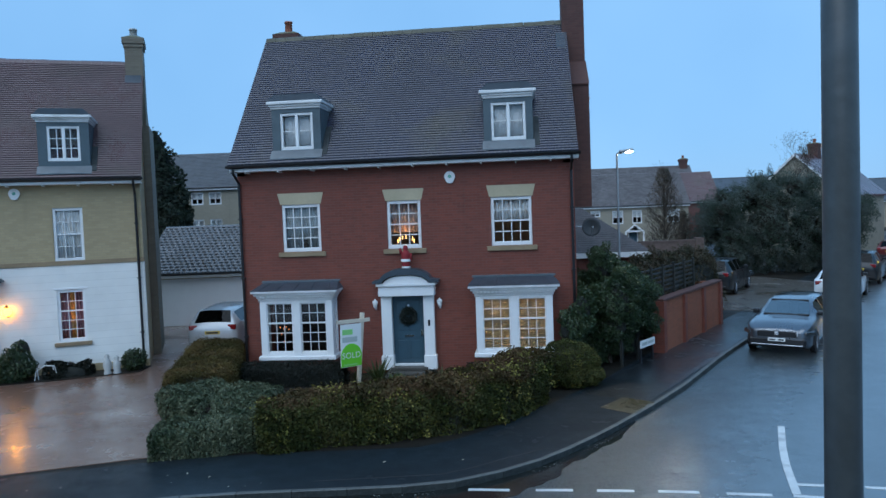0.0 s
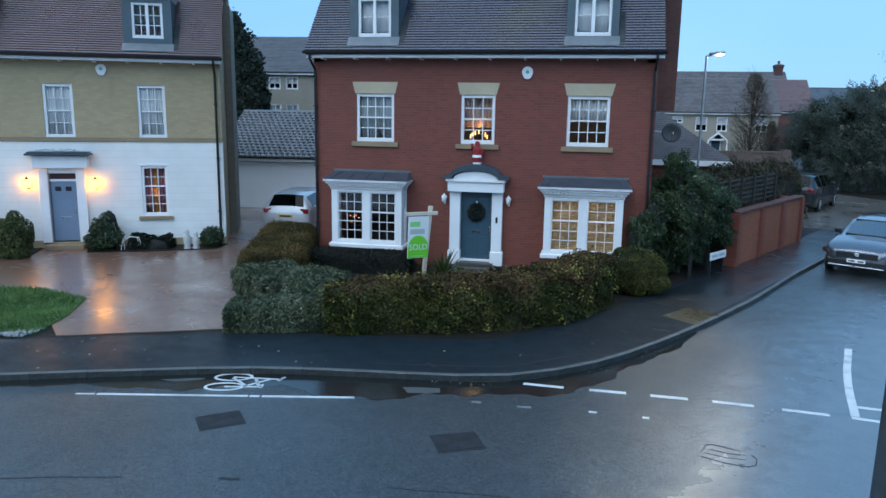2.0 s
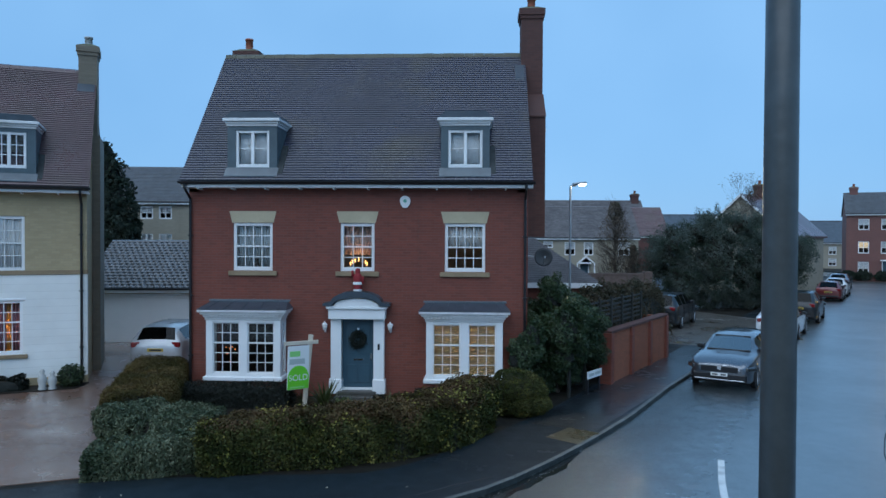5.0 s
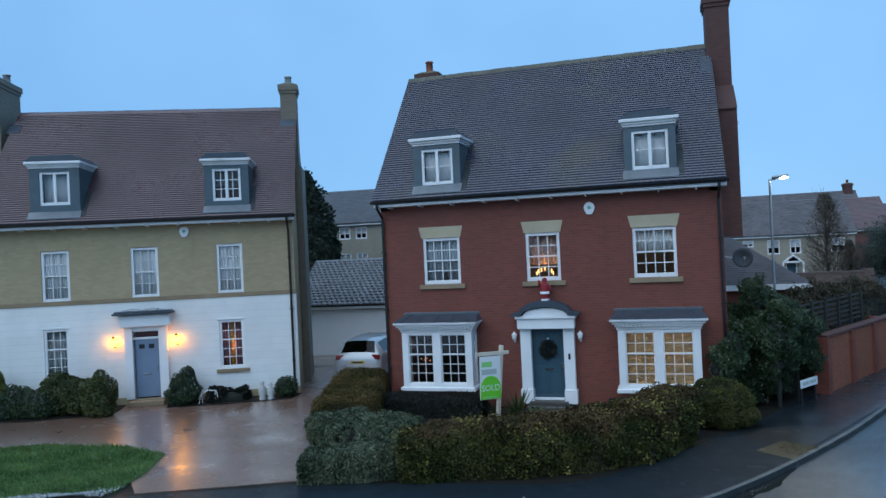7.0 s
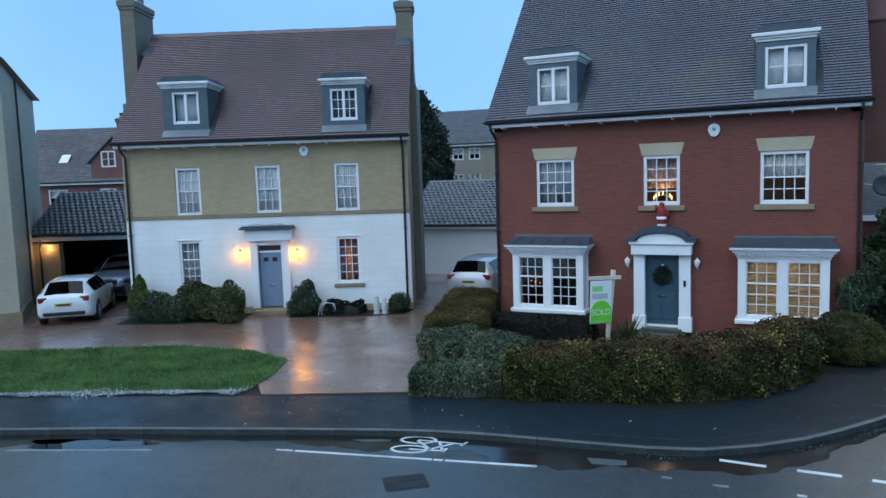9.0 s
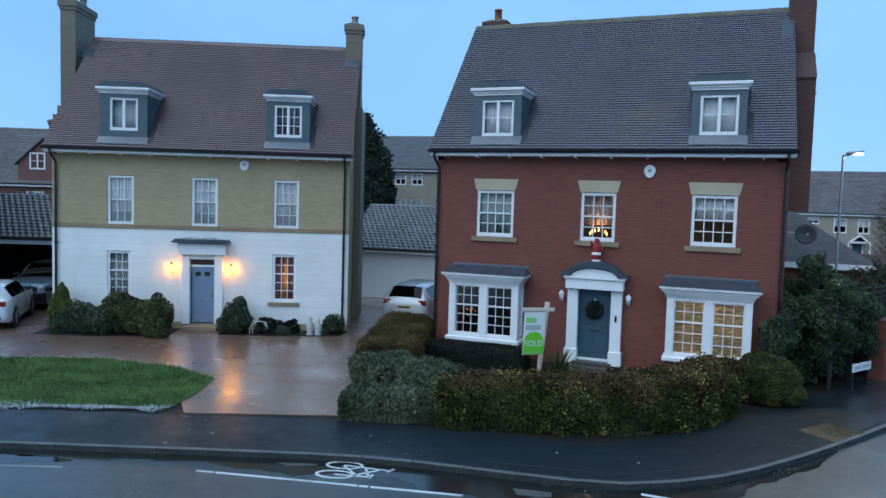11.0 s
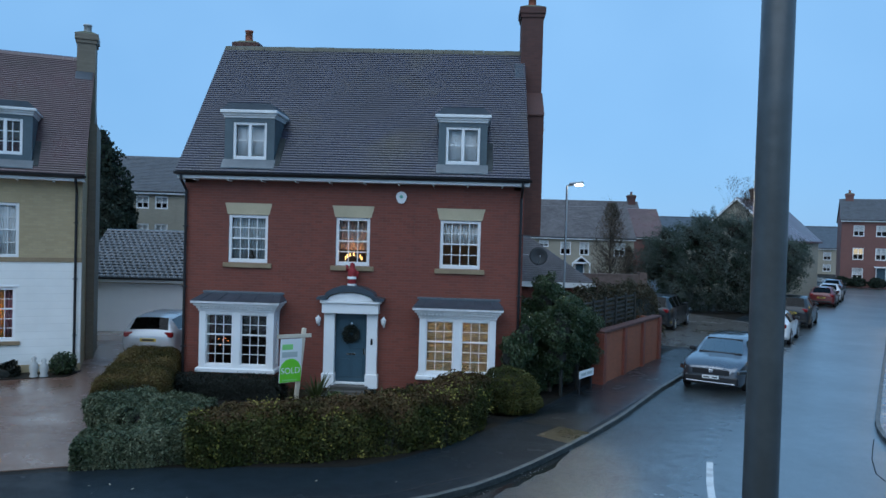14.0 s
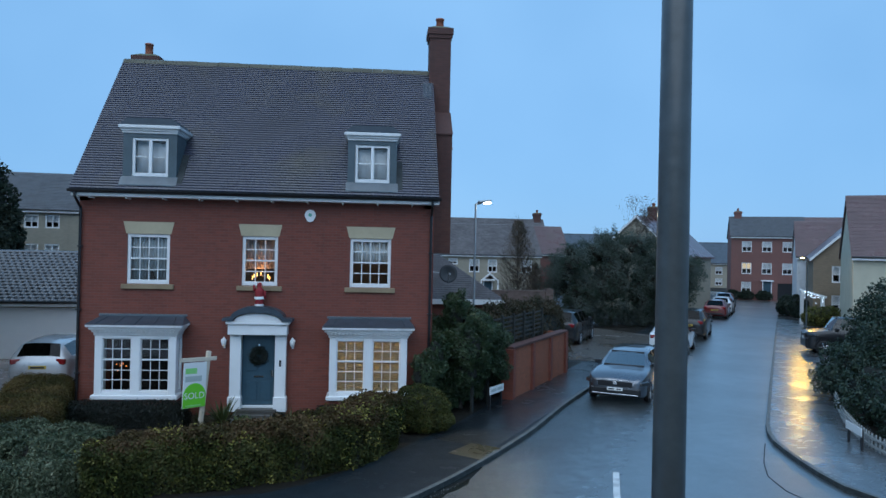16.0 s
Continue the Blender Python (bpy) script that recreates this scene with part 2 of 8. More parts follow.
def wet_mat(name, col, wet_scale=0.35, rough=(0.08, 0.5), grain=140.0, grain_bump=0.55, var=0.35, blend=None, film=0.9, coat_ior=1.42, chips=0.25, spec=0.5, coat_rough=(0.30, 0.10), sheen_gain=0.0, stone=34.0, calm=0.7):
    """Wet ground: rough grain under a film of water that lies thicker in places."""
    m, nt, b, _ = nodes_of(name)
    co = nt.nodes.new("ShaderNodeTexCoord").outputs["Object"]
    pool = noise_node(nt, co, wet_scale, 5, 0.55)
    mid = noise_node(nt, co, wet_scale * 9, 4, 0.6)
    gr = noise_node(nt, co, grain, 2, 0.7)
    patch = math_node(nt, "ADD", math_node(nt, "MULTIPLY", pool, 0.7), math_node(nt, "MULTIPLY", mid, 0.3))
    c = mix_col(nt, remap(nt, patch, 0.35, 0.65, 0, 1), dim(col, 1 - var), dim(col, 1 + var))
    c = mix_col(nt, remap(nt, gr, 0.55, 0.72, 0, 0.55), c, dim(col, 3.0))
    c = mix_col(nt, remap(nt, gr, 0.45, 0.30, 0, 0.6), c, dim(col, 0.35))
    if blend:
        c = mix_col(nt, remap(nt, mid, 0.5, 0.7, 0, 0.6), c, blend)
    if stone > 40:
        # single chippings of the surface dressing, paler and darker
        chip = nt.nodes.new("ShaderNodeTexVoronoi")
        chip.inputs["Scale"].default_value = stone * 0.8
        nt.links.new(co, chip.inputs["Vector"])
        tone = nt.nodes.new("ShaderNodeSeparateColor")
        nt.links.new(chip.outputs["Color"], tone.inputs[0])
        c = mix_col(nt, remap(nt, tone.outputs[0], 0.55, 1.0, 0, 0.7), c, dim(col, 2.4))
        c = mix_col(nt, remap(nt, tone.outputs[1], 0.45, 1.0, 0, 0.8), c, dim(col, 0.42))
    nt.links.new(c, b.inputs["Base Color"])
    nt.links.new(remap(nt, patch, 0.4, 0.62, rough[1], rough[0]), b.inputs["Roughness"])
    b.inputs["Specular IOR Level"].default_value = spec
    nt.links.new(remap(nt, patch, 0.36, 0.56, film * (0.88 if sheen_gain > 1 else 0.6), film), b.inputs["Coat Weight"])
    sheen = remap(nt, patch, 0.38, 0.6, *coat_rough)
    b.inputs["Coat IOR"].default_value = coat_ior
    stones = remap(nt, patch, 0.40, 0.60, chips, chips * (0.85 if stone > 40 else 0.3))
    if sheen_gain:
        # stronger sheen put in: standing water eastwards, sky reflection at the west end
        sp_ = nt.nodes.new("ShaderNodeSeparateXYZ")
        nt.links.new(co, sp_.inputs[0])
        east = math_node(nt, "SUBTRACT", sp_.outputs[0], math_node(nt, "MULTIPLY", math_node(nt, "SUBTRACT", sp_.outputs[1], 12.0), 0.52))
        east = math_node(nt, "ADD", east, math_node(nt, "MULTIPLY", math_node(nt, "SUBTRACT", mid, 0.5), 2.5))
        sheen_zone = math_node(nt, "MAXIMUM", remap(nt, east, 1.6, 4.2, 0, 1), remap(nt, sp_.outputs[0], -8.0, -13.0, 0, 1))
        nt.links.new(math_node(nt, "ADD", math_node(nt, "MULTIPLY", sheen_zone, sheen_gain), coat_ior), b.inputs["Coat IOR"])
        if sheen_gain > 1:
            thin = remap(nt, patch, 0.36, 0.56, film * 0.8, film * 0.95)
            nt.links.new(math_node(nt, "MAXIMUM", thin, math_node(nt, "MULTIPLY", sheen_zone, film)), b.inputs["Coat Weight"])
        sheen = math_node(nt, "ADD", sheen, math_node(nt, "MULTIPLY", sheen_zone, 0.2 if sheen_gain > 1 else 0.0))
        stones = math_node(nt, "MULTIPLY", stones, math_node(nt, "SUBTRACT", 1.0, math_node(nt, "MULTIPLY", sheen_zone, calm)))
    nt.links.new(sheen, b.inputs["Coat Roughness"])
    bump_node(nt, gr, grain_bump, 0.004, b)
    soft = nt.nodes.new("ShaderNodeBump")
    soft.inputs["Distance"].default_value = 0.34 / stone
    nt.links.new(stones, soft.inputs["Strength"])
    vor = nt.nodes.new("ShaderNodeTexVoronoi")
    vor.inputs["Scale"].default_value = stone
    nt.links.new(co, vor.inputs["Vector"])
    nt.links.new(math_node(nt, "SUBTRACT", math_node(nt, "MULTIPLY", noise_node(nt, co, stone * 0.75, 1, 0.5), 0.6), math_node(nt, "MULTIPLY", vor.outputs["Distance"], 1.0)), soft.inputs["Height"])
    nt.links.new(soft.outputs[0], b.inputs["Coat Normal"])
    return m


def leaf_mat(name, cols, rough=0.5, spec=0.28, thin=0.0):
    m, nt, b, out = nodes_of(name)
    geo = nt.nodes.new("ShaderNodeNewGeometry")
    ramp = nt.nodes.new("ShaderNodeValToRGB")
    els = ramp.color_ramp.elements
    for k, c in enumerate(cols):
        e = els[k] if k < 2 else els.new(1.0)
        e.position = k / (len(cols) - 1)
        e.color = (*c, 1)
    co = nt.nodes.new("ShaderNodeTexCoord").outputs["Object"]
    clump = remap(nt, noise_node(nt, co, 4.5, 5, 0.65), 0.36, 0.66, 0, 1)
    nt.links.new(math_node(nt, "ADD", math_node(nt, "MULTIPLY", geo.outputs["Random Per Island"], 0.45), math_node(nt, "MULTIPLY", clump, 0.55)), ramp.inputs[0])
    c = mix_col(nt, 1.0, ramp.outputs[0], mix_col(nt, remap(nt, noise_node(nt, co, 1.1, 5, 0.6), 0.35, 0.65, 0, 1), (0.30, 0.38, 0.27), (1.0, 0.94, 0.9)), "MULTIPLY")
    nt.links.new(c, b.inputs["Base Color"])
    b.inputs["Roughness"].default_value = rough
    b.inputs["Specular IOR Level"].default_value = spec
    if thin:
        # light through the leaf blade
        tr = nt.nodes.new("ShaderNodeBsdfTranslucent")
        nt.links.new(c, tr.inputs[0])
        mx = nt.nodes.new("ShaderNodeMixShader")
        mx.inputs[0].default_value = thin
        nt.links.new(b.outputs[0], mx.inputs[1])
        nt.links.new(tr.outputs[0], mx.inputs[2])
        nt.links.new(mx.outputs[0], out.inputs[0])
    return m


def glow(name, col, strength):
    m, nt, b, out = nodes_of(name)
    e = nt.nodes.new("ShaderNodeEmission")
    e.inputs[0].default_value = (*col, 1)
    e.inputs[1].default_value = strength
    nt.links.new(e.outputs[0], out.inputs[0])
    return m


def glass(name, tint=(0.85, 0.9, 0.92), ior=1.5, extra=0.04):
    m, nt, b, out = nodes_of(name)
    tr = nt.nodes.new("ShaderNodeBsdfTransparent")
    tr.inputs[0].default_value = (*tint, 1)
    gl = nt.nodes.new("ShaderNodeBsdfGlossy")
    gl.inputs["Roughness"].default_value = 0.03
    co = nt.nodes.new("ShaderNodeTexCoord").outputs["Object"]
    bp = nt.nodes.new("ShaderNodeBump")
    bp.inputs["Strength"].default_value = 0.06
    bp.inputs["Distance"].default_value = 0.02
    nt.links.new(noise_node(nt, co, 2.5, 1), bp.inputs["Height"])
    nt.links.new(bp.outputs[0], gl.inputs["Normal"])
    fr = nt.nodes.new("ShaderNodeFresnel")
    fr.inputs[0].default_value = ior
    mx = nt.nodes.new("ShaderNodeMixShader")
    nt.links.new(math_node(nt, "ADD", fr.outputs[0], extra), mx.inputs[0])
    nt.links.new(tr.outputs[0], mx.inputs[1])
    nt.links.new(gl.outputs[0], mx.inputs[2])
    nt.links.new(mx.outputs[0], out.inputs[0])
    return m


def cloth(name, col, through_=0.45):
    """Woven cloth that lets some light through."""
    m, nt, b, out = nodes_of(name)
    co = nt.nodes.new("ShaderNodeTexCoord").outputs["Object"]
    c = mix_col(nt, remap(nt, noise_node(nt, co, 3.0, 4), 0.3, 0.7, 0, 1), dim(col, 0.88), dim(col, 1.08))
    nt.links.new(c, b.inputs["Base Color"])
    b.inputs["Roughness"].default_value = 0.9
    bump_node(nt, noise_node(nt, co, 250, 2), 0.2, 0.002, b)
    tr = nt.nodes.new("ShaderNodeBsdfTranslucent")
    nt.links.new(c, tr.inputs[0])
    mx = nt.nodes.new("ShaderNodeMixShader")
    mx.inputs[0].default_value = through_
    nt.links.new(b.outputs[0], mx.inputs[1])
    nt.links.new(tr.outputs[0], mx.inputs[2])
    nt.links.new(mx.outputs[0], out.inputs[0])
    return m


RED_BRICK = brick_mat("red_brick", (0.205, 0.053, 0.032), (0.148, 0.040, 0.025), (0.165, 0.078, 0.06))
BUFF_BRICK = brick_mat("buff_brick", (0.46, 0.365, 0.21), (0.39, 0.305, 0.17), (0.36, 0.30, 0.20))
WHITE_BRICK = brick_mat("white_painted_brick", (0.85, 0.845, 0.81), (0.83, 0.825, 0.79), (0.70, 0.70, 0.67), 0.45, (0.5, 0.5, 0.47), size=(60.0, 0.225))
ORANGE_BRICK = brick_mat("garden_wall_brick", (0.31, 0.10, 0.05), (0.24, 0.08, 0.04), (0.20, 0.095, 0.06), wet=0.8)
# brick copies for distant houses, muted in colour to stand for haze
HAZEBUFF = brick_mat("haze_pale_buff_brick", (0.36, 0.32, 0.245), (0.31, 0.275, 0.21), (0.31, 0.285, 0.235))
HAZERED = brick_mat("haze_muted_red_brick", (0.20, 0.085, 0.07), (0.165, 0.072, 0.06), (0.17, 0.10, 0.085))
SOOTY = brick_mat("sooty_red_brick", (0.110, 0.050, 0.041), (0.086, 0.040, 0.034), (0.09, 0.055, 0.048), wet=0.75)
PALEPOT = surf("pale_grey_pot", (0.42, 0.43, 0.42), 0.7, 0.2)
MOSSBRICK = brick_mat("weathered_buff_brick", (0.205, 0.175, 0.13), (0.165, 0.14, 0.105), (0.17, 0.15, 0.10))
STONE = surf("pale_stone", (0.47, 0.40, 0.27), 0.75, 0.15)
SILL = surf("buff_stone_sill", (0.27, 0.20, 0.12), 0.75, 0.25)
WHITE = surf("white_gloss_paint", (0.80, 0.80, 0.80), 0.35, 0.05, 2, 30, 0.04)
OFFWHITE = surf("aged_white_paint", (0.72, 0.72, 0.72), 0.45, 0.1, 2, 30, 0.06, dirt=(0.42, 0.42, 0.40))
LEAD = surf("grey_lead", (0.045, 0.060, 0.078), 0.40, 0.25, 2.5, 30, 0.2)
# wet lead made paler than LEAD, its sky reflection put into the colour
SKYLEAD = surf("sky_pale_wet_lead", (0.085, 0.105, 0.122), 0.34, 0.25, 3, 25, 0.2, spec=0.8)
STAINSTRIP = surf("dark_roof_stain", (0.022, 0.026, 0.026), 0.6, 0.5, 5, 30, 0.4)
DORMER = surf("lead_grey_cladding", (0.072, 0.10, 0.118), 0.45, 0.2, 2, 20, 0.1)
SLATE = surf("dark_slate", (0.075, 0.085, 0.10), 0.38, 0.3, 2, 25, 0.25)
BLACK = surf("black_plastic", (0.012, 0.012, 0.014), 0.35, 0.2, 3, 30, 0.05)
# near-black in place of unlit room depth; the window ornament uses it too
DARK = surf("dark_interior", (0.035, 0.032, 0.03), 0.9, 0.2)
ROOM = surf("room_plaster", (0.30, 0.26, 0.21), 0.9, 0.1)
TEAL = surf("blue_grey_door_paint", (0.045, 0.085, 0.115), 0.35, 0.12, 2, 30, 0.05)
GREYBLUE = surf("grey_blue_door_paint", (0.19, 0.24, 0.33), 0.35, 0.1, 2, 30, 0.05)
CHROME = surf("chrome", (0.7, 0.7, 0.72), 0.2, 0.1, 2, 30, 0, 1.0)
CURTAIN = cloth("net_curtain", (0.88, 0.89, 0.90), 0.3)
BLIND = cloth("cream_blind", (0.72, 0.62, 0.42), 0.4)
REDCURTAIN = cloth("red_curtain", (0.42, 0.20, 0.24), 0.2)
AMBERCURTAIN = cloth("orange_curtain", (0.95, 0.62, 0.20), 0.7)
DOORWHITE = surf("bright_white_door", (0.90, 0.90, 0.90), 0.4, 0.03, 2, 30, 0.02)
POST = surf("weathered_grey_column", (0.068, 0.078, 0.085), 0.36, 0.3, 3.0, 14, 0.3, dirt=(0.045, 0.045, 0.042))
STEEL = surf("galvanised_steel", (0.34, 0.36, 0.38), 0.4, 0.15, 3, 40, 0.1, 0.8)
POT = surf("terracotta", (0.36, 0.13, 0.08), 0.8, 0.2)
MOSSY = surf("mossy_chimney_cap", (0.12, 0.12, 0.07), 0.85, 0.3)
TIMBER = surf("pale_timber", (0.62, 0.55, 0.44), 0.6, 0.15)
FENCEWOOD = surf("dark_fence", (0.018, 0.02, 0.018), 0.6, 0.3)
GLASS = glass("window_glass", (0.94, 0.96, 0.97), 1.42, 0.0)
WINDSCREEN = glass("windscreen_glass", (0.16, 0.18, 0.19), 1.6, 0.30)
CARGLASS = glass("car_glass", (0.10, 0.115, 0.125), 1.5, 0.03)
# rear windows tinted darker in place of their weaker sky reflection
REARGLASS = glass("darkened_rear_glass", (0.035, 0.04, 0.045), 1.33, 0.0)
PAPER = surf("paper_white", (0.78, 0.79, 0.78), 0.5, 0.03)
GREEN = surf("bright_green_print", (0.20, 0.62, 0.03), 0.45, 0.05)
PALEGREEN = surf("pale_green_print", (0.30, 0.66, 0.20), 0.45, 0.05)
GREYPRINT = surf("grey_print", (0.45, 0.50, 0.48), 0.5, 0.05)
INK = surf("black_print", (0.02, 0.02, 0.02), 0.5, 0.05)
PLATE_Y = surf("yellow_plate", (0.50, 0.36, 0.05), 0.4, 0.05)
BARK = surf("bark", (0.055, 0.042, 0.032), 0.85, 0.35, 3, 25, 0.6)
ROADPAINT = surf("worn_road_paint", (0.62, 0.64, 0.64), 0.4, 0.15, 2.5, 60, 0.3, dirt=(0.16, 0.17, 0.18))
OLDPAINT = surf("faded_road_paint", (0.22, 0.235, 0.24), 0.45, 0.3, 2.5, 60, 0.2, dirt=(0.07, 0.07, 0.075))
IRON = surf("cast_iron", (0.016, 0.016, 0.018), 0.7, 0.3, 3, 60, 0.5)
ASPHALT = wet_mat("wet_asphalt", (0.036, 0.042, 0.044), 0.28, (0.3, 0.45), 70, 1.0, 0.3, None, 1.0, 1.56, 1.0, 0.5, (0.15, 0.12), 1.01, 46.0, 0.93)
FOOTWAY = wet_mat("wet_footway_asphalt", (0.012, 0.018, 0.023), 0.3, (0.45, 0.7), 160, 0.6, 0.4, None, 0.36, 1.40, 0.5, 0.18, (0.30, 0.16), 0.8)
PAVERS = wet_mat("wet_block_paving", (0.165, 0.095, 0.068), 0.5, (0.25, 0.45), 55, 0.5, 0.2, (0.20, 0.14, 0.11), 0.9, 1.47, 0.35, 0.5, (0.32, 0.16), 0.6)
SOIL = wet_mat("wet_soil", (0.013, 0.011, 0.008), 0.9, (0.6, 0.85), 30, 0.9, 0.4, None, 0.08, spec=0.25)
# kerb faces: darker than KERB, their dark reflection put into the colour
KERBSHADE = wet_mat("shaded_kerb_face", (0.034, 0.040, 0.040), 1.6, (0.45, 0.75), 70, 0.5, 0.5, (0.06, 0.064, 0.058), 0.25, spec=0.25)
KERB = wet_mat("wet_concrete_kerb", (0.095, 0.10, 0.096), 1.2, (0.45, 0.65), 90, 0.4, 0.3, None, 0.2)
TACTILE = wet_mat("buff_tactile_paving", (0.085, 0.066, 0.036), 0.9, (0.2, 0.5), 60, 0.4, 0.25)
TURF = surf("turf", (0.06, 0.11, 0.028), 0.9, 0.4, 1.5, 20, 0.6)
MOSSRIDGE = surf("mossy_ridge_tile", (0.10, 0.094, 0.066), 0.6, 0.4, 1.2, 20, 0.3)
# tile base pushed towards blue to carry the wet sky sheen
PLAINTILE = surf("sky_blue_plain_tile", (0.043, 0.045, 0.073), 0.28, 0.25, 0.5, 18, 0.25, spec=0.75, islands=0.07, dirt=(0.10, 0.085, 0.05))
REDTILE = surf("red_brown_plain_tile", (0.108, 0.058, 0.064), 0.30, 0.3, 0.5, 18, 0.25, spec=0.75, islands=0.14, dirt=(0.09, 0.07, 0.055))
PANTILE = surf("grey_pantile", (0.115, 0.122, 0.135), 0.28, 0.3, 1.2, 18, 0.25, spec=0.7, islands=0.2)
FARTILE = surf("far_roof_tile", (0.125, 0.115, 0.12), 0.5, 0.3, 0.7, 6, 0.3, islands=0.3)
BULB = glow("warm_bulb", (1.0, 0.32, 0.014), 19.0)
LED = glow("street_led", (1.0, 0.84, 0.58), 110.0)
FARLED = glow("far_street_led", (1.0, 0.64, 0.12), 60.0)
CANDLE = glow("candle_bulb", (1.0, 0.45, 0.10), 5.0)
# blind that glows by itself in place of a lamp in the room
GLOWBLIND = glow("self_glowing_blind", (1.0, 0.72, 0.42), 0.7)
EMBER = glow("ember_bulb", (1.0, 0.26, 0.06), 2.5)
COLDBULB = glow("cold_light", (0.75, 0.88, 1.0), 6.0)

# ---- ground, roads, kerbs ----
KERB_L = [(-80, -19.6), (-40, -2.8), (-20, 5.3), (-13.6, 7.88), (-11.5, 8.74), (-9.6, 9.42), (-8.3, 9.9), (-6.5, 10.52), (-5.6, 10.78), (-4.6, 10.96), (-3.5, 11.09), (-2.7, 11.18),
          (-1.9, 11.3), (-1.35, 11.45), (-0.85, 11.72), (-0.4, 12.03), (0.08, 12.42), (0.7, 13.12), (1.6, 14.34), (2.3, 15.42), (3.0, 16.55), (4.0, 18.25), (5.7, 21.6), (7.1, 24.1), (41.9, 85.6)]
KERB_R = [(48.3, 85.6), (29.6, 52.4), (14.0, 24.9), (10.4, 18.5), (9.95, 17.4), (9.78, 16.7), (9.57, 15.5), (9.43, 14.5), (9.4, 13.6), (9.7, 12.6), (10.6, 11.6), (12.4, 10.9), (15, 10.5), (20, 10.2), (90, 6.5)]
KERB_S = [(-80, -28.5), (-30, -6.5), (-14, 0.4), (-7, 2.7), (0, 4.25), (6, 4.7), (14, 4.6), (90, 1.0)]


def resample(pts, step):
    out, left = [], 0.0
    for a, b in zip(pts, pts[1:]):
        a, b = Vector(a), Vector(b)
        length = (b - a).length
        while left <= length:
            out.append(a + (b - a) * (left / length))
            left += step
        left -= length
    return out


def offset(pts, d):
    out = []
    for i, p in enumerate(pts):
        a, b = Vector(pts[max(0, i - 1)]), Vector(pts[min(len(pts) - 1, i + 1)])
        t = (b - a).normalized()
        out.append((p[0] - t.y * d, p[1] + t.x * d))
    return out


def strip(pts, d0, d1, z0, z1):
    g = Geo()
    a, b = offset(pts, d0), offset(pts, d1)
    n = len(pts)
    g.v = [(*p, z1) for p in a] + [(*p, z1) for p in b] + [(*p, z0) for p in a] + [(*p, z0) for p in b]
    for i in range(n - 1):
        g.f += [(i, i + 1, n + i + 1, n + i), (2 * n + i, 2 * n + i + 1, i + 1, i), (n + i, n + i + 1, 3 * n + i + 1, 3 * n + i)]
    return g


def plane(x0, x1, y0, y1, z):
    return Geo().add([(x0, y0, z), (x1, y0, z), (x1, y1, z), (x0, y1, z)], [(0, 1, 2, 3)])


solid("ground", plane(-1500, 1500, -600, 2500, -0.06), SOIL, "dark wet open ground reaching the horizon", "ground", kind="structure")
solid("road", plane(-95, 100, -45, 140, 0.0), ASPHALT, "wet dark asphalt road with a worn sheen", "road", kind="structure")
solid("ground_plots", Geo().slab(offset(KERB_L, 0.08) + [(36, 200), (-95, 200), (-95, -19.5)], -0.05, 0.096), SOIL,
                "dark soil of front gardens behind the footway", "ground", kind="structure")
solid("ground_verge", Geo().slab(offset(KERB_R, 0.08) + [(95, 200), (50, 200)], -0.05, 0.096), SOIL, "dark soil beside the side road", "ground", kind="structure")
solid("ground_near", Geo().slab(offset(KERB_S, -0.08)[::-1] + [(-80, -45), (90, -45)], -0.05, 0.096), SOIL, "dark soil before the near houses", "ground", kind="structure")
solid("pavement", strip(KERB_L[:-1], 0.06, 2.05, 0.05, 0.104), FOOTWAY, "dark wet asphalt footway along the bend", "pavement", kind="structure")
solid("pavement_side", strip([(2.8, 16.5), (7.1, 24.1), (10.6, 30.3)], 0.06, 1.75, 0.05, 0.108), wet_mat("flooded_footway_asphalt", (0.014, 0.018, 0.022), 0.6, (0.3, 0.55), 120, 0.6, 0.4, None, 1.0, 1.55, 0.5, 0.4, (0.28, 0.16)), "wet asphalt footway beside the brick wall", "pavement", kind="structure")
solid("pavement_far", strip([(16.2, 40.2), (41.9, 85.6)], 0.06, 1.9, 0.05, 0.104), FOOTWAY, "wet footway on the far side street", "pavement", kind="structure")
solid("pavement_right", strip(KERB_R[:-1], 0.06, 2.6, 0.05, 0.104), wet_mat("wet_paved_footway", (0.06, 0.062, 0.066), 0.5, (0.2, 0.4), 60, 0.5, 0.3, None, 1.0, 1.7, 0.16, 0.8, (0.30, 0.22)),
      "wet paved footway shining in lamplight", "pavement", kind="structure")
solid("pavement_near", strip(KERB_S, -0.06, -2.2, 0.05, 0.104), FOOTWAY, "wet asphalt footway on the near side", "pavement", kind="structure")
solid("parking_court", Geo().slab([(10.4, 30.2), (16.3, 40.4), (12.5, 47), (0, 48), (2, 34)], 0.05, 0.112), wet_mat("wet_court_paving", (0.13, 0.115, 0.10), 0.4, (0.2, 0.5), 45, 0.5, 0.35, None, 1.0, 1.7),
      "wet brownish paved parking court", "pavement", kind="structure")
solid("driveway", Geo().slab([(-7.0, 12.86), (-10.2, 11.5), (-11.1, 12.4), (-12.0, 13.4), (-15.0, 13.2), (-20.0, 11.4), (-27, 9.6), (-31, 12), (-33, 26), (-17, 31), (-8.6, 31), (-8.5, 20.2), (-10.4, 19.9)], 0.05, 0.112),
      PAVERS, "wet brown block-paved driveway reflecting wall lamps", "driveway", kind="structure")
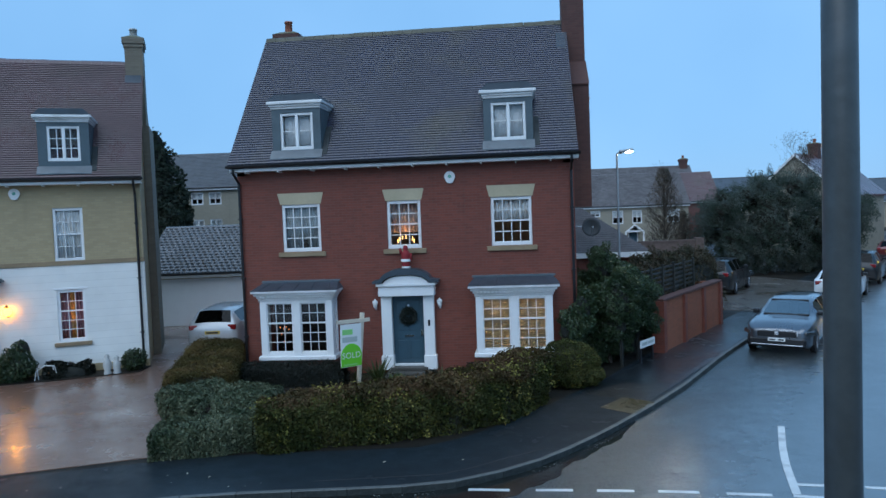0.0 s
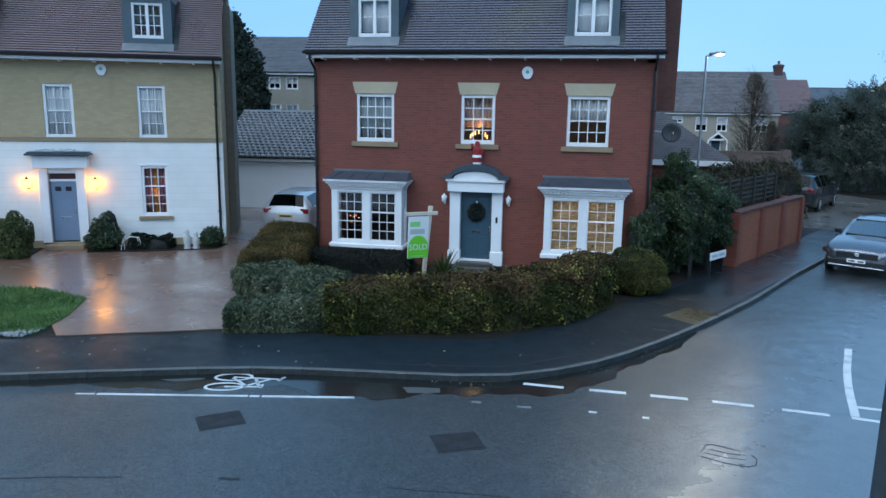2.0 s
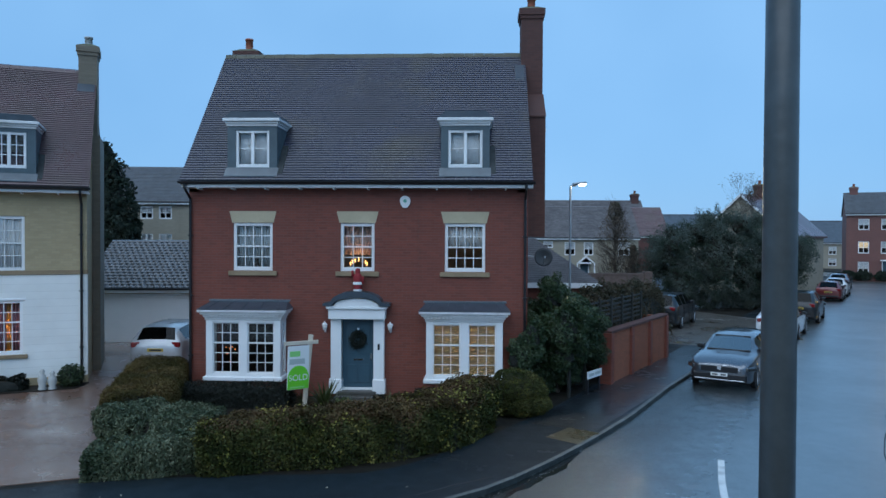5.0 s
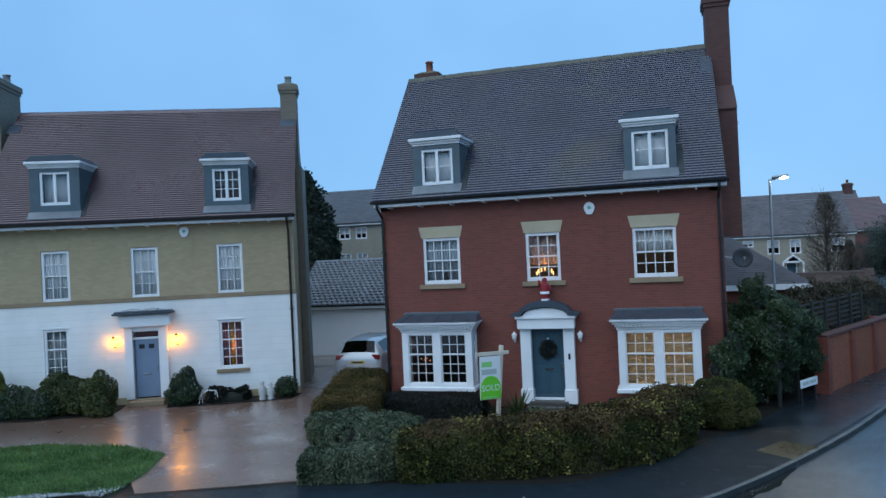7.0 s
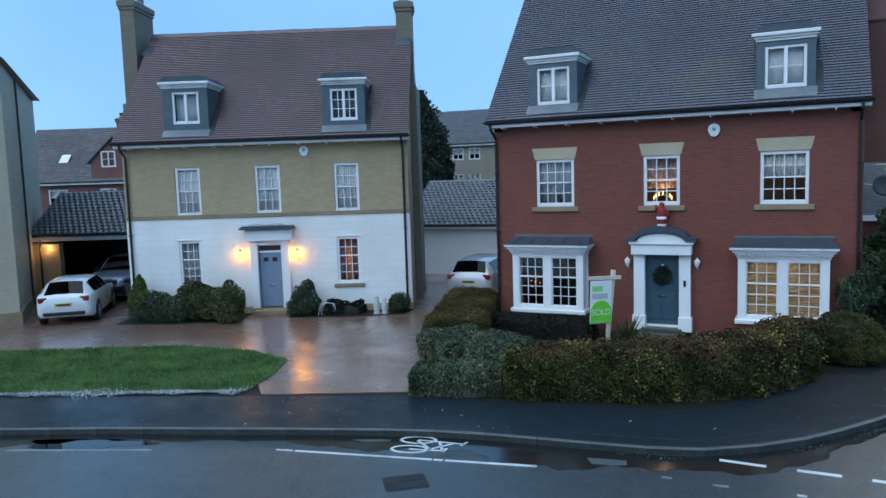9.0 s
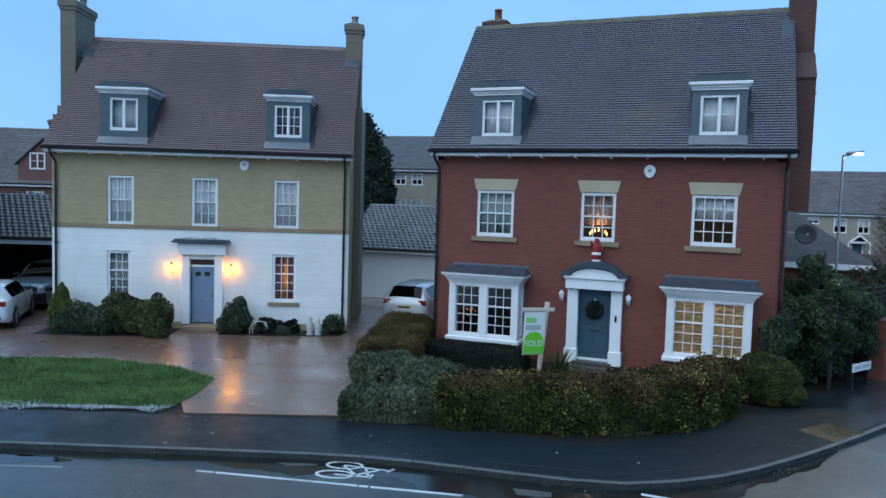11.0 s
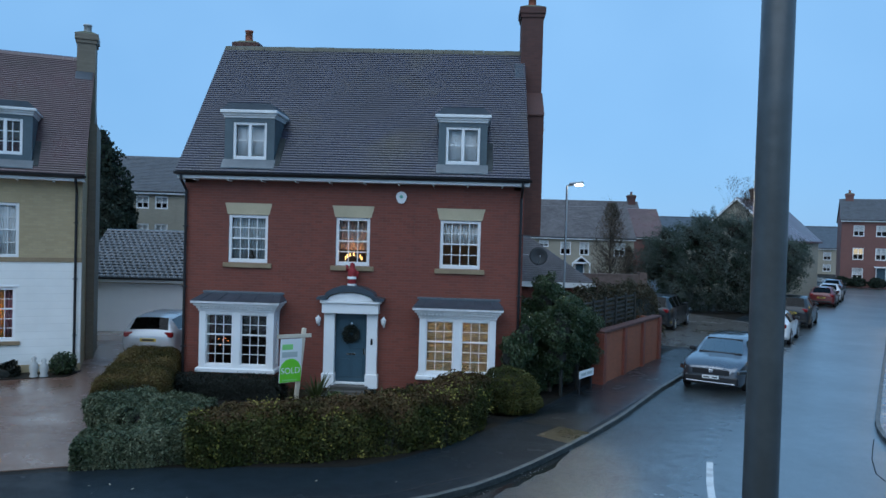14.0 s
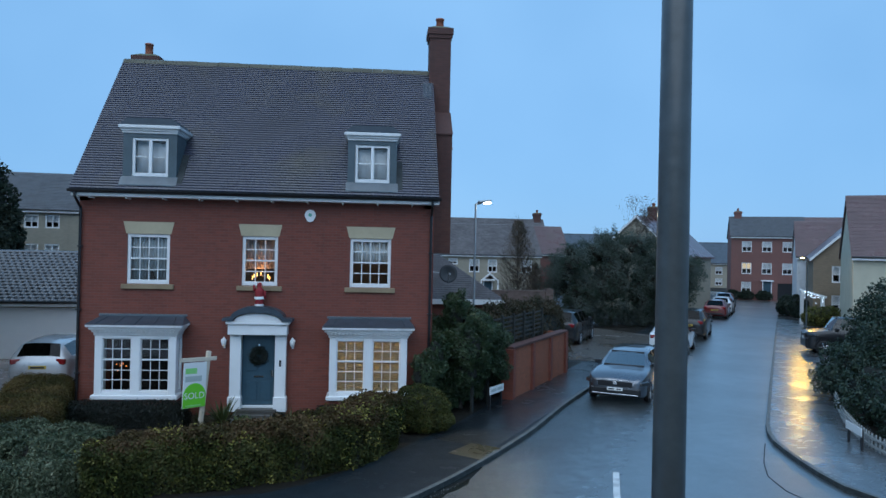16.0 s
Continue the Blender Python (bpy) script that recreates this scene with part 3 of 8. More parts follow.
solid("lawn_soil", Geo().slab([(-30, 3.6), (-20, 7.75), (-14, 10.2), (-10.7, 11.55), (-10.95, 12.8), (-11.5, 14.1), (-13.0, 14.6), (-15.5, 14.4), (-20, 12.2), (-30, 9.5)], 0.05, 0.13),
      TURF, "wet green lawn beside the driveway", "lawn", kind="structure")
solid("garden_path", Geo().slab([(-3.9, 20), (-2.6, 20), (-2.6, 16.4), (-3.9, 15.8)], 0.05, 0.118), wet_mat("wet_slab", (0.12, 0.115, 0.10), 0.8, (0.15, 0.5), 60), "wet paved path to the front door", "path", kind="structure")

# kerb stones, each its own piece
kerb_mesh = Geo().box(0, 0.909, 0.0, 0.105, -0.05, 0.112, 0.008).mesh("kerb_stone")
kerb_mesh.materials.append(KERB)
kerb_mesh.materials.append(KERBSHADE)
# tops pale, faces in the shaded copy
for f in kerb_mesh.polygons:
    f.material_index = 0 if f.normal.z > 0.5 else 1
kerb_root = thing("kerb", "pale wet concrete kerb stones along the road", "kerb", kind="structure")


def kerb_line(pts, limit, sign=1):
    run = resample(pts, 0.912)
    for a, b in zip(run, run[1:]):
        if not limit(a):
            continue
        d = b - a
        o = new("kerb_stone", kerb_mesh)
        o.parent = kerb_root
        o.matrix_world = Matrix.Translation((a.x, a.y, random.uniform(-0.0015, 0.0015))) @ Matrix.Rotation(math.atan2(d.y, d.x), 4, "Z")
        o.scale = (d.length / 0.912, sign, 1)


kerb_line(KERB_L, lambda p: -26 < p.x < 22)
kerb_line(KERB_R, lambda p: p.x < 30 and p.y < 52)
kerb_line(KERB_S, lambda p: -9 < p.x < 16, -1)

# road markings and ironwork, 5 mm thick
def marking(name, outline, label, mat=ROADPAINT, group="", h=0.005):
    return solid(name, Geo().slab(outline, 0.0005, h), mat, label, "road marking", group=group)


def dash(a, b, w):
    a, b = Vector(a), Vector(b)
    n = (b - a).normalized()
    n = Vector((-n.y, n.x)) * w / 2
    return [tuple(a - n), tuple(b - n), tuple(b + n), tuple(a + n)]


for a, b in (((-1.02, 11.44), (-0.34, 11.42)), ((0.09, 11.43), (0.69, 11.43)), ((1.08, 11.42), (1.67, 11.41)), ((2.05, 11.4), (2.68, 11.36)), ((3.09, 11.32), (3.77, 11.26))):
    marking("give_way_dash", dash(a, b, 0.1), "short white give-way dash on wet asphalt", group="give-way dashes")
for a, b in (((0.09, 10.49), (0.22, 10.49)), ((0.90, 10.47), (1.0, 10.47)), ((-1.02, 10.43), (-0.8, 10.44)), ((-1.75, 10.45), (-1.6, 10.45))):
    marking("worn_dash", dash(a, b, 0.07), "worn remnant of a white road dash", ROADPAINT if a[0] > 0 else OLDPAINT, "worn dashes")
for a, b, w_ in (((-8.02, 9.24), (-7.72, 9.30), 0.045), ((-7.68, 9.31), (-5.3, 9.81), 0.07), ((-5.27, 9.815), (-5.12, 9.845), 0.07), ((-5.08, 9.855), (-3.62, 10.16), 0.075), ((-12.6, 7.45), (-10.1, 8.42), 0.07)):
    marking("lane_line", dash(a, b, w_), "thin white cycle-lane line on wet asphalt", ROADPAINT if a[0] > -9 else OLDPAINT, "lane lines")
arc = [(5.13, 14.93), (4.92, 14.26), (4.71, 13.6), (4.53, 12.95), (4.38, 12.35), (4.26, 11.8), (4.15, 11.3)]
g = strip(arc, -0.065, 0.065, 0.0005, 0.005)
for a, b in (((4.08, 11.24), (5.0, 11.07)), ((5.0, 11.07), (6.6, 10.78)), ((4.3, 11.72), (5.05, 11.63)), ((5.3, 11.6), (6.6, 11.44))):
    g.slab(dash(a, b, 0.1), 0.0005, 0.0052)
solid("centre_line", g, ROADPAINT, "white curved centre line meeting a double give-way line", "road marking")
# cycle symbol
g = Geo()
for cx, cy in ((-5.95, 10.63), (-5.90, 10.19)):
    ring = [(cx + 0.30 * math.cos(t), cy + 0.06 * math.cos(t) + 0.165 * math.sin(t)) for t in np.linspace(0, 2 * math.pi, 21)]
    s = strip(ring, -0.028, 0.028, 0.0005, 0.005)
    g.add(s.v, s.f)
for a, b in (((-5.95, 10.63), (-5.12, 10.72)), ((-5.90, 10.19), (-5.30, 10.33)), ((-5.55, 10.66), (-5.34, 10.32)), ((-5.60, 10.26), (-5.30, 10.68)), ((-5.30, 10.26), (-5.32, 10.44)), ((-5.14, 10.64), (-5.10, 10.84)), ((-5.95, 10.60), (-5.55, 10.30))):
    s = strip([a, b], -0.026, 0.026, 0.0005, 0.0055)
    g.add(s.v, s.f)
solid("cycle_symbol", g, ROADPAINT, "white painted bicycle symbol on wet asphalt", "road marking", pose(0.03, -0.1, 0))
# rain water running along the kerb
GUTTER = surf("running_gutter_water", (0.012, 0.014, 0.013), 0.17, 0.3, 1.4, 9, 0.04)
run = [p for p in resample(KERB_L[3:20], 0.12)]
edge = []
for k, p in enumerate(run):
    q = run[min(k + 1, len(run) - 1)] - run[max(k - 1, 0)]
    q.normalize()
    broad = np.interp(p.x, [-13, -9.5, -8.0, -6.0, -4.5, -2.0, -0.6, 0.5, 1.6, 2.4], [0.5, 0.25, 0.45, 0.62, 0.8, 0.72, 0.62, 0.42, 0.22, 0.01])
    w_ = broad * (1 + 0.22 * math.sin(1.9 * k * 0.12 + 0.5) + 0.10 * math.sin(5.3 * k * 0.12) + 0.06 * math.sin(13.0 * k * 0.12))
    edge.append((p.x + q.y * w_, p.y - q.x * w_))
n_ = len(run)
g = Geo()
g.v = [(p.x, p.y, 0.0035) for p in run] + [(*p, 0.0035) for p in edge] + [(p.x, p.y, 0.0003) for p in run] + [(*p, 0.0003) for p in edge]
g.f = [(n_ + k, n_ + k + 1, k + 1, k) for k in range(n_ - 1)] + [(3 * n_ + k, 3 * n_ + k + 1, n_ + k + 1, n_ + k) for k in range(n_ - 1)]
solid("gutter_water", g, GUTTER, "dark rain water running along the kerb", "puddle")
SILT = surf("pale_wet_silt", (0.20, 0.205, 0.19), 0.5, 0.35, 3, 40, 0.3)
# pale slabs painted in place of reflections in the gutter water
for out_ in ([(-2.98, 10.78), (-2.62, 10.85), (-2.36, 10.88), (-2.32, 10.70), (-2.5, 10.62), (-2.84, 10.56)], [(-7.05, 10.12), (-6.55, 10.32), (-6.35, 10.36), (-6.4, 10.28), (-6.75, 10.1)]):
    solid("gutter_reflection", Geo().slab(out_, 0.0005, 0.006), surf("gutter_reflection_grey", (0.085, 0.09, 0.085), 0.45, 0.3, 3, 40, 0.2) if "gutter_reflection_grey" not in bpy.data.materials else bpy.data.materials["gutter_reflection_grey"], "pale patch painted for a reflection in the wet gutter", "road patch", group="gutter patches")
for x, y, r, w, h in ((-5.27, 8.85, 38, 0.66, 0.54), (-1.70, 8.97, 26, 0.68, 0.58)):
    m = pose(x, y, 0, 0, 0, r)
    mh = thing("manhole_cover", "dark cast-iron manhole cover set in wet asphalt", "manhole", m, "manhole covers")
    part("frame", Geo().box(-w / 2, w / 2, -h / 2, h / 2, -0.02, 0.004, 0.003), IRON, mh)
    part("plate", Geo().box(-w / 2 + 0.05, w / 2 - 0.05, -h / 2 + 0.05, h / 2 - 0.05, -0.02, 0.010, 0.003), IRON, mh)
# reinstated gully and tar lines in the asphalt
scar = thing("drain_scar", "scored outline of a repaired drain in asphalt", "road scar")
for pts_, w_ in (([(1.62, 9.33), (1.9, 9.2), (2.19, 9.15), (2.3, 9.22), (2.35, 9.42), (2.3, 9.52)], 0.008), ([(1.68, 9.46), (1.95, 9.36), (2.2, 9.36)], 0.004), ([(1.76, 9.58), (2.0, 9.5), (2.22, 9.5)], 0.004), ([(1.70, 9.70), (1.83, 9.75), (2.0, 9.68), (2.16, 9.62)], 0.004), ([(1.6, 9.4), (1.72, 9.68)], 0.005)):
    part("groove", strip(pts_, -w_, w_, 0.0004, 0.004), IRON, scar)
for pts_, w_ in (([(-7.4, 6.5), (-7.05, 6.62), (-6.4, 6.82), (-5.61, 7.0)], 0.006), ([(-4.42, 7.27), (-4.3, 7.27), (-4.16, 7.3)], 0.03), ([(-2.31, 7.53), (-1.9, 7.54), (-1.48, 7.6), (-0.8, 7.64)], 0.008)):
    solid("road_crack", strip(pts_, -w_, w_, 0.0004, 0.0035), IRON, "dark tar-filled crack across the wet asphalt", "road crack", group="road cracks")
solid("tactile_paving", Geo().slab([(2.30, 15.5), (2.9, 16.5), (2.24, 16.95), (1.62, 16.1)], 0.06, 0.112), TACTILE, "ochre tactile paving at the dropped kerb", "tactile paving")
s = strip([(9.75, 17.3), (9.35, 16.6), (8.8, 15.6), (8.35, 14.6), (8.2, 13.6), (8.4, 12.6)], -0.012, 0.012, 0.0004, 0.006)
solid("asphalt_joint", s, IRON, "dark joint line of a dropped crossing", "road scar")
s = strip([(-3.68, 11.53), (-2.6, 11.7), (-1.49, 11.89), (-0.95, 12.25), (-0.46, 12.69), (0.31, 13.25), (0.55, 13.2)], -0.018, 0.018, 0.1, 0.1065)
solid("footway_joint", s, IRON, "dark trench line along the footway", "road scar")

# near lamp column
col = thing("lamp_column", "dark weathered grey steel lamp column on near footway", "lamp post", pose(1.57, 3.29, 0.1))
part("shaft", Geo().turned([(0.0, 0), (0.096, 0), (0.094, 1.2), (0.088, 3.2), (0.083, 5.2), (0.079, 7.6), (0.0, 7.6)], 24), POST, col, smooth=True)
part("base_collar", Geo().turned([(0.10, 0), (0.115, 0.02), (0.115, 0.12), (0.097, 0.16)], 24), POST, col, smooth=True)


def street_lamp(x, y, h, arm, led, energy, label, aim, dark=False):
    root = thing("street_lamp", label, "street lamp", pose(x, y, 0.1))
    mat_ = POST if dark else STEEL
    part("pole", Geo().tube((0, 0, 0), (0, 0, 1.1), 0.062, 0.062, 14).tube((0, 0, 1.1), (0, 0, h), 0.040, 0.030, 14), mat_, root)
    part("collar", Geo().tube((0, 0, 1.05), (0, 0, 1.16), 0.075, 0.05, 14), mat_, root)
    a = Vector(arm)
    part("arm", Geo().tube((0, 0, h), tuple(a * 0.16 + Vector((0, 0, h + 0.02))), 0.03, 0.03, 10), mat_, root)
    ang = math.atan2(a.y, a.x)
    hd = part("head", Geo().box(0, 0.42, -0.12, 0.12, -0.02, 0.06, 0.03), mat_, root)
    hd.matrix_local = Matrix.Translation((a.x * 0.06, a.y * 0.06, h + 0.03)) @ Matrix.Rotation(ang, 4, "Z") @ Matrix.Rotation(radians(-6), 4, "Y")
    ln = part("lens", Geo().turned([(0.0, -0.06), (0.07, -0.055), (0.105, -0.04), (0.115, -0.015)], 16, (0.29, 0, 0)), led, hd, "glowing lamp lens", True)
    lamp = new("street_lamp_light", bpy.data.lights.new("street_lamp_light", "SPOT"))
    lamp.data.spot_size, lamp.data.spot_blend = radians(88), 0.6
    lamp.data.energy, lamp.data.shadow_soft_size = energy, 0.14
    lamp.data.color = (1.0, 0.52, 0.03) if dark else (1.0, 0.76, 0.44)
    lamp.matrix_world = look((x + a.x * 0.06 + 0.29 * math.cos(ang), y + a.y * 0.06 + 0.29 * math.sin(ang), h - 0.16), aim)
    return root


street_lamp(2.84, 21.7, 6.05, (1, -0.05, 0), LED, 260, "slender galvanised street lamp with lit white head", (1.6, 9.0, 0))
street_lamp(27.6, 45.2, 4.7, (-1, 0, 0), FARLED, 250, "dark street lamp with lit warm head", (13.5, 22.0, 0), True)

# ---- houses ----


def wall_mesh(u0, u1, z0, z1, holes, y0=0.0, y1=0.3):
    """A wall from u0 to u1 with openings that go through it."""
    us = sorted({u0, u1, *(h[0] for h in holes), *(h[1] for h in holes)})
    zs = sorted({z0, z1, *(h[2] for h in holes), *(h[3] for h in holes)})
    us, zs = [u for u in us if u0 <= u <= u1], [z for z in zs if z0 <= z <= z1]

    def full(i, j):
        if not (0 <= i < len(us) - 1 and 0 <= j < len(zs) - 1):
            return False
        u, z = (us[i] + us[i + 1]) / 2, (zs[j] + zs[j + 1]) / 2
        return not any(h[0] < u < h[1] and h[2] < z < h[3] for h in holes)

    g = Geo()
    for i in range(len(us) - 1):
        for j in range(len(zs) - 1):
            if not full(i, j):
                continue
            a, b, c, d = us[i], us[i + 1], zs[j], zs[j + 1]
            g.add([(a, y0, c), (b, y0, c), (b, y0, d), (a, y0, d)], [(0, 1, 2, 3)])
            g.add([(a, y1, c), (b, y1, c), (b, y1, d), (a, y1, d)], [(3, 2, 1, 0)])
            if not full(i - 1, j):
                g.add([(a, y0, c), (a, y0, d), (a, y1, d), (a, y1, c)], [(0, 1, 2, 3)])
            if not full(i + 1, j):
                g.add([(b, y0, c), (b, y1, c), (b, y1, d), (b, y0, d)], [(0, 1, 2, 3)])
            if not full(i, j - 1):
                g.add([(a, y0, c), (a, y1, c), (b, y1, c), (b, y0, c)], [(0, 1, 2, 3)])
            if not full(i, j + 1):
                g.add([(a, y0, d), (b, y0, d), (b, y1, d), (a, y1, d)], [(0, 1, 2, 3)])
    return g


pane_cache = {}


def pane_mesh(w, h, mat_):
    key = (round(w, 3), round(h, 3), mat_.name)
    if key not in pane_cache:
        me = Geo().box(-w / 2, w / 2, -0.003, 0.003, -h / 2, h / 2).mesh("pane")
        me.materials.append(mat_)
        pane_cache[key] = me
    return pane_cache[key]


def sash(root, u0, u1, z0, z1, y, cols, above, below, rail=None, frame_w=0.06, bar=0.022, name="window", label="", glass_mat=None, mat_=None):
    """A sash window: frame, meeting rail, bars, and each pane."""
    mat_ = mat_ or WHITE
    f = Geo()
    f.box(u0, u0 + frame_w, y, y + 0.09, z0, z1, 0.008).box(u1 - frame_w, u1, y, y + 0.09, z0, z1, 0.008)
    f.box(u0 + frame_w, u1 - frame_w, y + 0.002, y + 0.09, z1 - frame_w, z1, 0.008).box(u0 + frame_w, u1 - frame_w, y + 0.002, y + 0.09, z0, z0 + frame_w * 1.3, 0.008)
    win = part(name, f, mat_, root, label)
    a0, a1, b0, b1 = u0 + frame_w, u1 - frame_w, z0 + frame_w * 1.3, z1 - frame_w
    if below:
        rail = rail or (b0 + (b1 - b0) * below / (above + below))
        part("meeting_rail", Geo().box(a0, a1, y + 0.012, y + 0.07, rail - 0.022, rail + 0.022, 0.006), mat_, win)
        sections = [(b0, rail - 0.022, below, 0.045), (rail + 0.022, b1, above, 0.028)]
    else:
        sections = [(b0, b1, above, 0.035)]
    for s0, s1, rows, dy in sections:
        bars = Geo()
        for k in range(1, cols):
            x = a0 + (a1 - a0) * k / cols
            bars.box(x - bar / 2, x + bar / 2, y + dy - 0.012, y + dy + 0.012, s0, s1, 0.004)
        for k in range(1, rows):
            z = s0 + (s1 - s0) * k / rows
            bars.box(a0, a1, y + dy - 0.010, y + dy + 0.014, z - bar / 2, z + bar / 2, 0.004)
        if bars.v:
            part("muntin_grid", bars, mat_, win)
        pw, ph = (a1 - a0) / cols, (s1 - s0) / rows
        for i in range(cols):
            for j in range(rows):
                p = new("pane", pane_mesh(pw, ph, glass_mat or GLASS))
                p.parent = win
                p.location = (a0 + pw * (i + 0.5), y + dy + 0.004, s0 + ph * (j + 0.5))
                p.rotation_euler = (random.uniform(-0.006, 0.006), 0, random.uniform(-0.006, 0.006))
                p.visible_shadow = False
    return win


def drape(m, u0, u1, z0, z1, y, mat_, label, folds=9, depth=0.03, name="curtain", category="curtain"):
    n = max(8, folds * 6)
    vs = []
    for j in range(2):
        for i in range(n + 1):
            u = u0 + (u1 - u0) * i / n
            vs.append((u, y + depth * math.sin(2 * math.pi * folds * i / n + 0.7 * math.sin(5.0 * i / n)), z1 if j else z0))
    fs = [(i, i + 1, n + 2 + i, n + 1 + i) for i in range(n)]
    ob = solid(name, Geo().add(vs, fs), mat_, label, category, m, smooth=True)
    md = ob.modifiers.new("thick", "SOLIDIFY")
    md.thickness = 0.004
    return ob


def tile_slope(u0, u1, p0, p1, gauge, width, mat_, thick=0.026, lap=0.035, wave=0.0, skip=None, jitter=0.003):
    """Roof tiles laid course by course from the eaves point p0 (y, z) to the ridge p1."""
    p0, p1 = np.array(p0), np.array(p1)
    run = np.linalg.norm(p1 - p0)
    d = (p1 - p0) / run
    nrm = np.array([-d[1], d[0]])
    if nrm[1] < 0:
        nrm = -nrm
    rows, cols = int(run / gauge), int((u1 - u0) / width)
    wd = (u1 - u0) / cols
    V, F = [], []
    for r in range(rows + 1):
        s0 = r * gauge
        s1 = min(run, s0 + gauge + lap)
        off = 0.5 * wd if r % 2 else 0.0
        for c in range(cols + 1):
            a, b = u0 + c * wd - off, u0 + (c + 1) * wd - off
            a, b = max(a, u0), min(b, u1)
            if b - a < 0.02:
                continue
            if skip and skip((a + b) / 2, s0 + gauge / 2):
                continue
            j = random.uniform(-jitter, jitter)
            lift = thick + 0.022 + j
            k = len(V)
            if wave:
                seg = 6
                for s, h in ((s0, lift), (s1, 0.010), (s0, lift - thick)):
                    for i in range(seg + 1):
                        q = p0 + d * s + nrm * (h + wave * math.sin(2 * math.pi * i / seg))
                        V.append((a + (b - a) * i / seg, q[0], q[1]))
                n1 = seg + 1
                for i in range(seg):
                    F += [(k + i, k + i + 1, k + n1 + i + 1, k + n1 + i), (k + 2 * n1 + i, k + 2 * n1 + i + 1, k + i + 1, k + i)]
                continue
            e = 0.0015
            for (u, s, h) in ((a + e, s0, lift), (b - e, s0, lift + random.uniform(-jitter, jitter) * 0.7), (b - e, s1, 0.010 + j * 0.3), (a + e, s1, 0.010 + j * 0.3), (a + e, s0, lift - thick), (b - e, s0, lift - thick)):
                q = p0 + d * s + nrm * h
                V.append((u, q[0], q[1]))
            F += [(k, k + 1, k + 2, k + 3), (k + 4, k + 5, k + 1, k)]
    return arr_mesh("roof_tiles", V, F, mat_)


def lean(u0, u1, y0, z0, y1, z1, t):
    """A sloping board from the eaves (y0, z0) to (y1, z1), t thick downward."""
    return Geo().add([(u0, y0, z0), (u1, y0, z0), (u1, y1, z1), (u0, y1, z1), (u0, y0, z0 - t), (u1, y0, z0 - t), (u1, y1, z1 - t), (u0, y1, z1 - t)],
                     [(0, 1, 2, 3), (7, 6, 5, 4), (0, 4, 5, 1), (1, 5, 6, 2), (2, 6, 7, 3), (3, 7, 4, 0)])


def dormer(root, u0, u1, wu0, wu1, wz0, wz1, face, roofz, cols=2, rows=2):
    """A flat-topped dormer with cladding, hood and window. roofz(y): the roof's height."""
    top = wz1 + 0.13
    back = face
    while roofz(back) < top + 0.2:
        back += 0.02
    z0 = roofz(face) - 0.1
    g = wall_mesh(u0, u1, z0, top, [(wu0, wu1, wz0, wz1)], face, face + 0.12)
    d = part("dormer", g, DORMER, root, "lead-clad dormer with white hood")
    for a, b in ((u0, u0 + 0.08), (u1 - 0.08, u1)):
        c = Geo()
        prof = [(face + 0.12, z0), (face + 0.12, top), (back, top), (back, roofz(back) - 0.2)]
        c.v = [(a, y, z) for y, z in prof] + [(b, y, z) for y, z in prof]
        c.f = [(0, 1, 2, 3), (7, 6, 5, 4), (0, 4, 5, 1), (1, 5, 6, 2), (2, 6, 7, 3), (3, 7, 4, 0)]
        part("cheek", c, DORMER, d)
    h = Geo()
    h.box(u0 - 0.10, u1 + 0.10, face - 0.14, back + 0.1, top + 0.10, top + 0.19, 0.015)
    h.box(u0 - 0.05, u1 + 0.05, face - 0.08, back, top + 0.04, top + 0.10, 0.01).box(u0 - 0.02, u1 + 0.02, face - 0.04, back, top - 0.02, top + 0.04, 0.008)
    part("hood", h, OFFWHITE, d, "white moulded hood")
    part("lead_top", Geo().prism([(u0 - 0.09, top + 0.19), (u1 + 0.09, top + 0.19), (u1 - 0.12, top + 0.38), (u0 + 0.12, top + 0.38)], face - 0.10, back + 0.3), LEAD, d, "grey lead roof")
    part("apron", lean(u0 - 0.04, u1 + 0.04, face - 0.20, roofz(face - 0.20) + 0.105, face + 0.0, roofz(face) + 0.12, 0.03), SKYLEAD, d, "wet lead apron flashing coloured paler for sky reflection")
    # dark strip added over the tiles for the run-off stain beside the cheek
    part("stain_strip", lean(u1 + 0.0, u1 + 0.17, face - 0.12, roofz(face - 0.12) + 0.10, face + 0.62, roofz(face + 0.62) + 0.10, 0.03), STAINSTRIP, d, "dark strip added for the roof stain beside the cheek")
    sash(d, wu0, wu1, wz0, wz1, face + 0.03, cols, rows, 0, frame_w=0.075, bar=0.024)
    part("mullion", Geo().box((wu0 + wu1) / 2 - 0.045, (wu0 + wu1) / 2 + 0.045, face + 0.022, face + 0.1, wz0 + 0.06, wz1 - 0.06, 0.008), WHITE, d)
    part("attic_wall", Geo().box(u0 + 0.09, u1 - 0.09, face + 0.75, face + 0.8, z0, top), ROOM, d)
    return d


